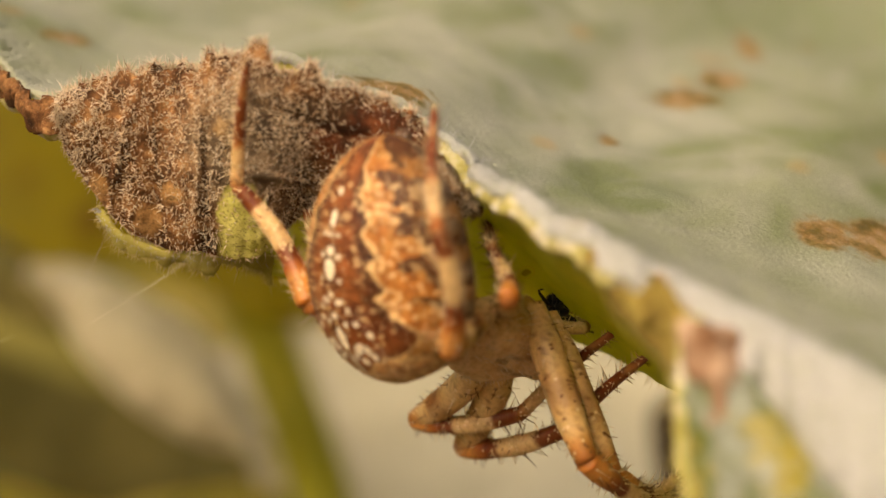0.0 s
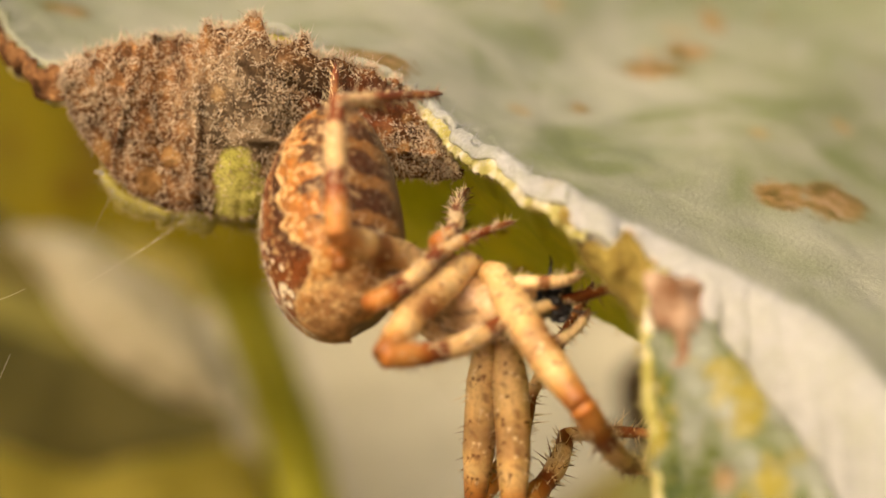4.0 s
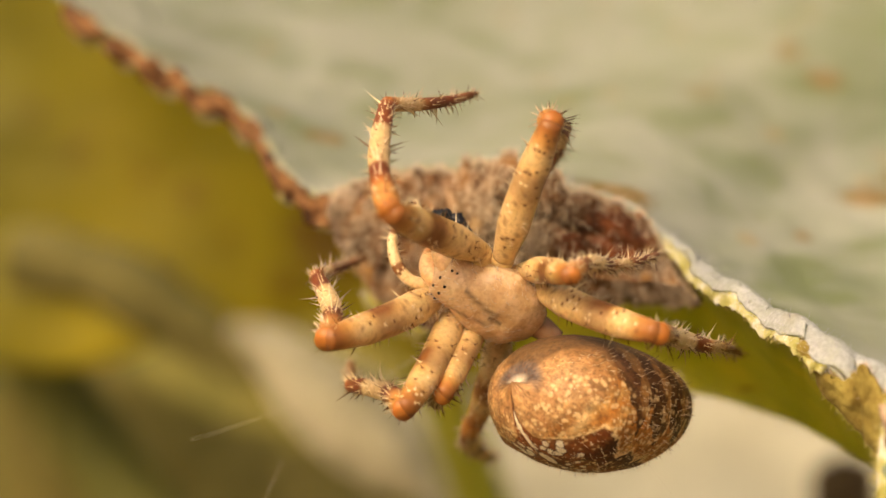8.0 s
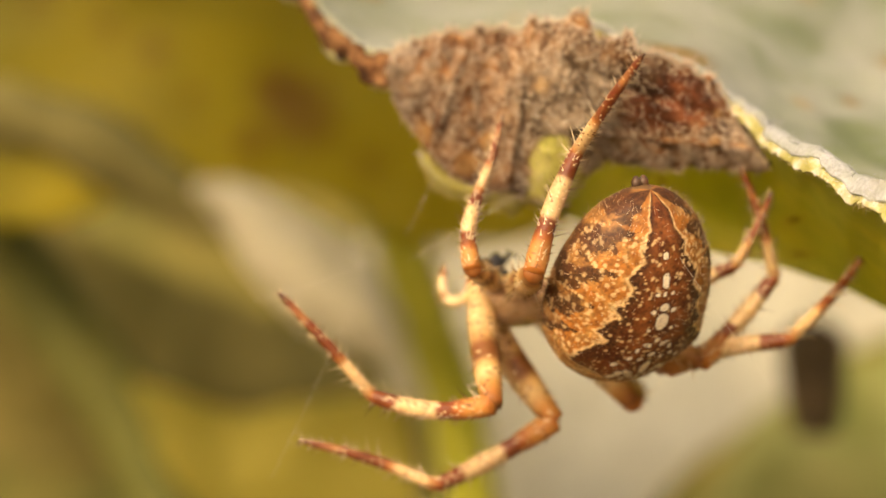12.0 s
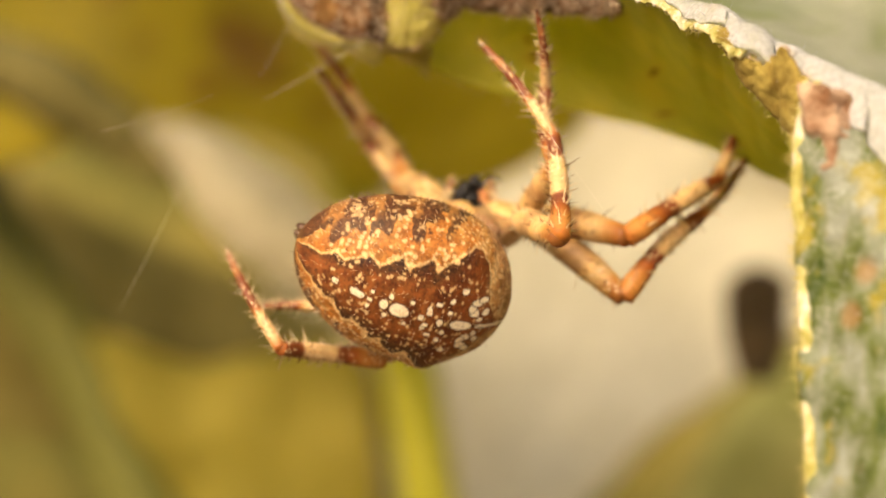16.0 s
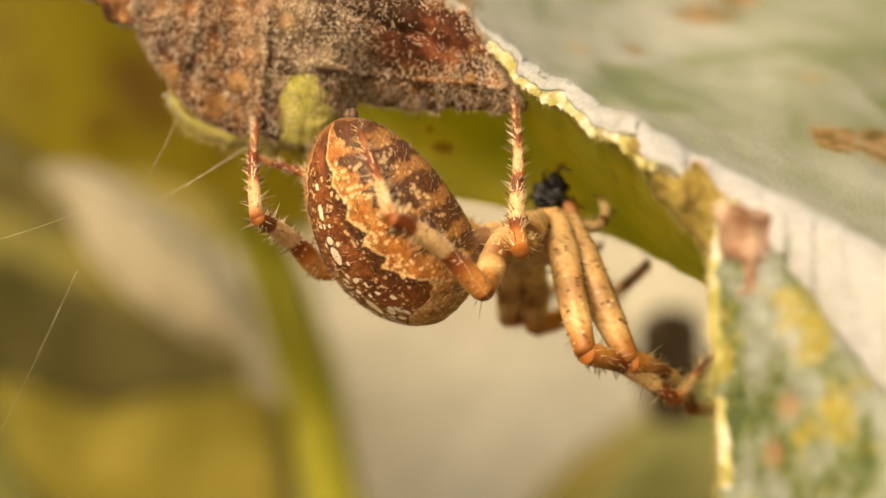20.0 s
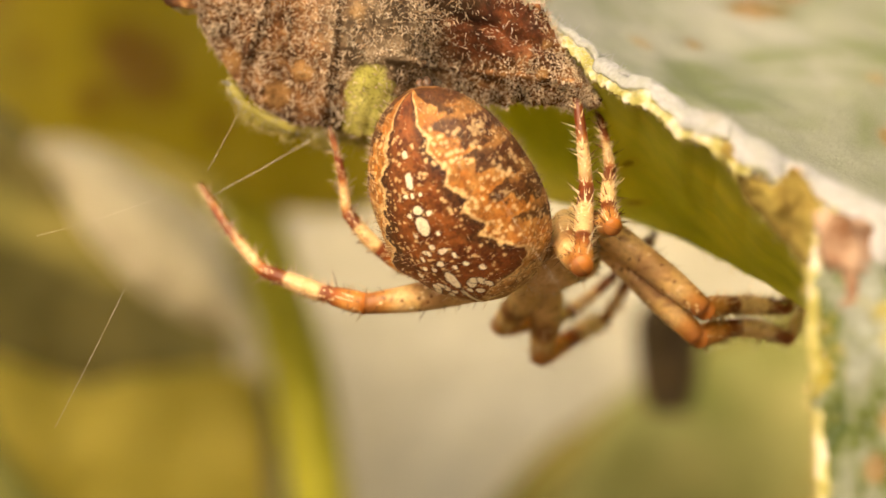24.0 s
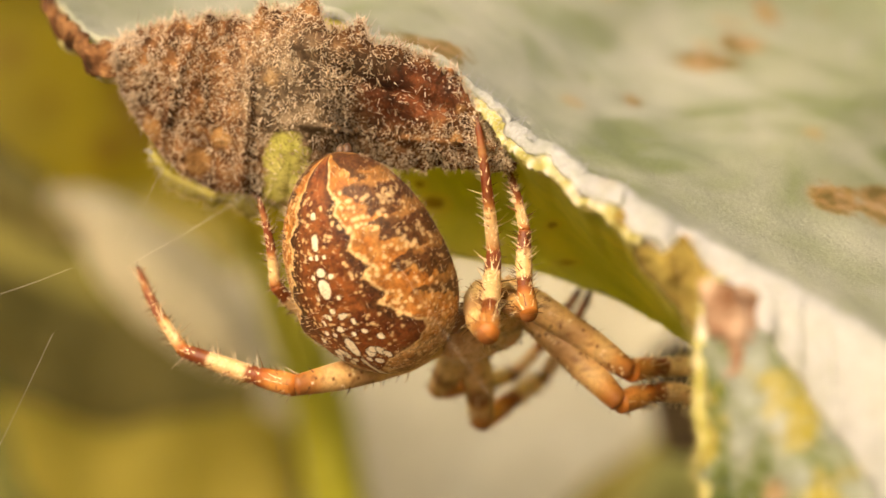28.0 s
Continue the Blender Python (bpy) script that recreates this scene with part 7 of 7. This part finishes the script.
    step_leg(1, 3, body, [
        (0, 1.17, -5.65, 1.01, -0.88, -4.40, 3.13, -1.55, -2.53, 5.89),
        (1.5, 1.18, -5.64, 1.03, -0.88, -4.39, 3.14, -1.55, -2.52, 5.91),
        (2, 1.46, -5.83, 1.15, -0.78, -4.62, 3.09, -1.40, -2.46, 5.64),
        (2.5, 2.62, -7.08, 0.29, 0.39, -5.29, 1.73, -1.68, -3.67, 3.89),
        (3, 2.61, -10.13, 0.34, 0.18, -8.65, 1.81, -1.79, -7.19, 4.16),
        (3.5, 4.13, -12.87, 0.69, 4.35, -10.23, 2.48, 4.60, -7.15, 3.89),
        (5.5, 3.83, -14.90, 0.32, 5.49, -12.31, 1.19, 6.51, -9.11, 1.75),
        (6, 3.60, -12.91, -1.06, 5.83, -10.66, -0.64, 7.88, -12.67, 1.18),
        (6.5, 1.96, -17.63, 0.48, 4.21, -15.64, -0.65, 6.77, -13.87, 0.70),
        (7, 0.69, -17.33, 2.72, 3.18, -15.41, 2.14, 5.94, -13.43, 2.04),
        (7.5, 0.83, -18.72, 4.23, 3.14, -17.11, 5.75, 4.47, -14.29, 7.12),
        (8, 0.21, -18.73, 4.35, 1.54, -15.87, 4.90, 3.38, -13.09, 5.57),
        (8.5, -1.95, -18.51, 5.40, 0.61, -16.65, 5.86, 2.71, -13.97, 5.85),
        (9, -4.19, -17.30, 7.57, -1.84, -15.30, 8.43, -0.44, -12.21, 8.40),
        (9.5, -4.91, -7.05, 9.04, -2.15, -8.66, 9.12, 0.39, -6.44, 8.64),
        (10, -8.20, -13.33, 3.50, -7.85, -10.57, 5.08, -7.23, -7.74, 6.86),
        (10.5, -7.67, -12.18, 1.40, -7.06, -10.80, 4.22, -6.07, -7.91, 5.72),
        (11, -6.82, -11.73, 0.09, -6.65, -10.43, 3.01, -5.67, -8.72, 5.78),
        (12, -6.57, -10.87, -0.14, -6.40, -9.53, 2.76, -5.55, -8.28, 5.81),
        (12.5, -6.76, -10.49, -0.07, -6.48, -9.06, 2.78, -5.63, -7.01, 5.35),
        (14.5, -6.19, -9.41, -6.52, -8.55, -7.29, -6.12, -11.23, -6.03, -4.45),
        (15, -4.50, -6.64, -7.74, -6.52, -4.16, -7.87, -9.38, -3.12, -6.37),
        (15.5, -2.39, -9.99, -7.09, -2.76, -8.78, -10.03, -4.61, -5.93, -10.06),
        (16, -3.18, -9.00, -7.34, -6.02, -7.74, -8.12, -9.26, -6.70, -8.22),
        (16.5, -6.15, -8.61, -2.90, -7.91, -7.26, -0.60, -8.43, -6.47, 2.67),
        (17, -6.61, -6.35, -1.82, -7.21, -8.11, 0.79, -6.32, -6.25, 3.49),
        (17.5, -5.02, -7.99, -1.20, -6.47, -6.65, 1.32, -6.38, -4.21, 3.69),
        (18, -1.85, -6.02, -0.30, -4.18, -4.72, 1.46, -5.87, -3.58, 4.18),
        (18.5, 0.75, -6.80, 0.54, -1.48, -5.03, 2.00, -1.96, -1.73, 2.68),
        (19, 0.54, -8.96, -1.70, -2.19, -7.53, -0.83, -4.73, -6.27, 1.04),
        (19.5, 0.79, -7.52, -0.73, -2.02, -6.10, -0.16, -3.62, -3.74, 1.69),
        (20, 0.37, -6.09, 0.17, -2.41, -4.76, 1.05, -5.62, -5.16, 2.11),
        (20.5, -0.23, -4.70, -0.11, -2.94, -3.61, 1.21, -5.05, -2.31, 3.53),
        (21, -2.19, -3.52, -0.41, -4.56, -2.91, 1.65, -5.25, -0.70, 4.14),
        (21.5, -1.93, -8.13, -1.02, -3.98, -8.73, 0.86, -4.77, -6.49, 3.29),
        (23.5, -1.71, -3.03, -1.95, -4.29, -3.27, -0.11, -5.08, -3.32, 3.16),
        (24, -1.77, -2.82, -2.25, -4.23, -2.94, -0.21, -5.05, -3.18, 3.08),
        (25, -1.87, -2.78, -1.78, -3.88, -4.96, -0.50, -4.58, -5.18, 2.82),
        (28, -1.77, -2.91, -1.77, -3.74, -5.00, -0.47, -4.48, -5.22, 2.83),
    ])
    step_leg(1, 4, body, [
        (0, -0.93, -7.27, 0.99, -3.39, -6.67, 5.07, -2.60, -9.66, 8.99),
        (1.5, -0.93, -7.27, 0.99, -3.39, -6.67, 5.07, -2.60, -9.66, 8.99),
        (2, -1.08, -6.51, 1.24, -3.15, -9.27, 4.59, -2.49, -12.35, 8.47),
        (2.5, -0.03, -6.92, 0.93, -2.53, -8.08, 4.86, -2.86, -10.48, 9.23),
        (3, 0.29, -9.66, 1.95, -1.83, -6.41, 4.77, -2.82, -8.43, 9.24),
        (3.5, 0.80, -13.76, 0.81, -1.27, -12.39, 4.92, -1.92, -10.20, 9.37),
        (5.5, 4.82, -6.74, -0.57, 6.01, -2.24, 0.59, 8.88, 1.86, 0.77),
        (6, 4.20, -13.41, -1.77, 6.38, -9.62, 0.21, 8.55, -5.31, 1.50),
        (6.5, 2.93, -11.89, -0.72, 5.66, -8.03, 0.12, 8.82, -4.24, 0.89),
        (7, 3.74, -11.72, -0.44, 5.53, -7.28, -0.19, 7.71, -3.16, 1.63),
        (7.5, 3.51, -10.85, 0.38, 5.43, -6.48, -0.09, 7.34, -2.01, 1.10),
        (8, 3.21, -18.18, 2.41, 4.97, -13.73, 2.12, 6.48, -8.97, 1.92),
        (8.5, -0.76, -19.71, 3.49, 1.25, -15.50, 4.60, 4.14, -11.58, 5.75),
        (9, -4.19, -18.98, 6.25, 0.33, -17.37, 6.32, 3.98, -14.15, 5.17),
        (9.5, -3.93, -15.30, 6.95, 0.09, -12.69, 7.20, 4.33, -10.73, 5.42),
        (10, -5.92, -15.40, 2.77, -3.37, -12.98, 6.04, 0.20, -10.00, 7.88),
        (10.5, -5.35, -14.15, 0.88, -3.30, -12.69, 4.97, -0.20, -10.25, 8.04),
        (11, -4.70, -13.93, -0.08, -2.92, -12.70, 4.21, -0.31, -10.70, 7.97),
        (12, -4.25, -12.99, -0.23, -2.75, -12.01, 4.22, -0.47, -14.89, 7.62),
        (12.5, -4.21, -12.68, 0.17, -2.51, -11.40, 4.47, -0.18, -8.77, 8.03),
        (14.5, -6.73, -12.58, -3.41, -7.67, -12.81, 1.29, -6.57, -10.90, 5.78),
        (15, -3.75, -8.93, -8.75, -8.25, -8.05, -7.33, -11.94, -7.05, -4.11),
        (15.5, -3.55, -10.57, -9.19, -8.29, -11.03, -9.80, -10.92, -9.45, -5.85),
        (16, -3.86, -7.13, -10.03, -7.59, -10.13, -9.70, -10.13, -8.04, -5.93),
        (16.5, -5.49, -9.77, -7.32, -8.30, -13.65, -7.61, -10.91, -10.08, -5.27),
        (17, -6.63, -7.34, -6.42, -9.73, -11.00, -6.18, -12.32, -7.55, -3.65),
        (17.5, -6.22, -9.20, -5.04, -10.60, -7.28, -4.64, -13.75, -4.30, -2.16),
        (18, -3.81, -7.57, -0.34, -6.38, -4.42, 2.21, -7.01, -0.30, 4.96),
        (18.5, -1.74, -8.12, -0.41, -4.96, -5.53, 2.03, -5.30, -1.48, 4.94),
        (19, -1.72, -9.93, -1.08, -4.74, -8.31, 2.28, -4.97, -3.91, 4.63),
        (19.5, -1.95, -7.96, -0.86, -4.87, -5.05, 1.59, -5.44, -0.82, 4.18),
        (20, -2.63, -5.37, -2.25, -4.76, -9.25, -0.39, -5.13, -6.14, 3.51),
        (20.5, -1.97, -6.65, -2.87, -5.76, -4.99, -0.44, -5.59, -2.86, 4.08),
        (21, -3.79, -4.66, 0.50, -7.33, -4.19, 3.71, -9.80, -5.17, 7.94),
        (21.5, -3.21, -10.91, -2.51, -7.34, -8.11, -2.46, -9.16, -4.23, 0.02),
        (23.5, -3.22, -4.61, -3.51, -7.32, -2.33, -2.46, -10.24, -0.13, 0.92),
        (24, -3.35, -4.35, -3.67, -7.44, -2.10, -2.55, -10.20, 0.38, 0.80),
        (25, -2.97, -6.01, -4.14, -7.31, -4.27, -3.03, -9.74, -1.24, 0.13),
        (28, -2.84, -6.19, -4.11, -7.21, -4.63, -2.99, -9.57, -1.53, 0.15),
    ])


motions()
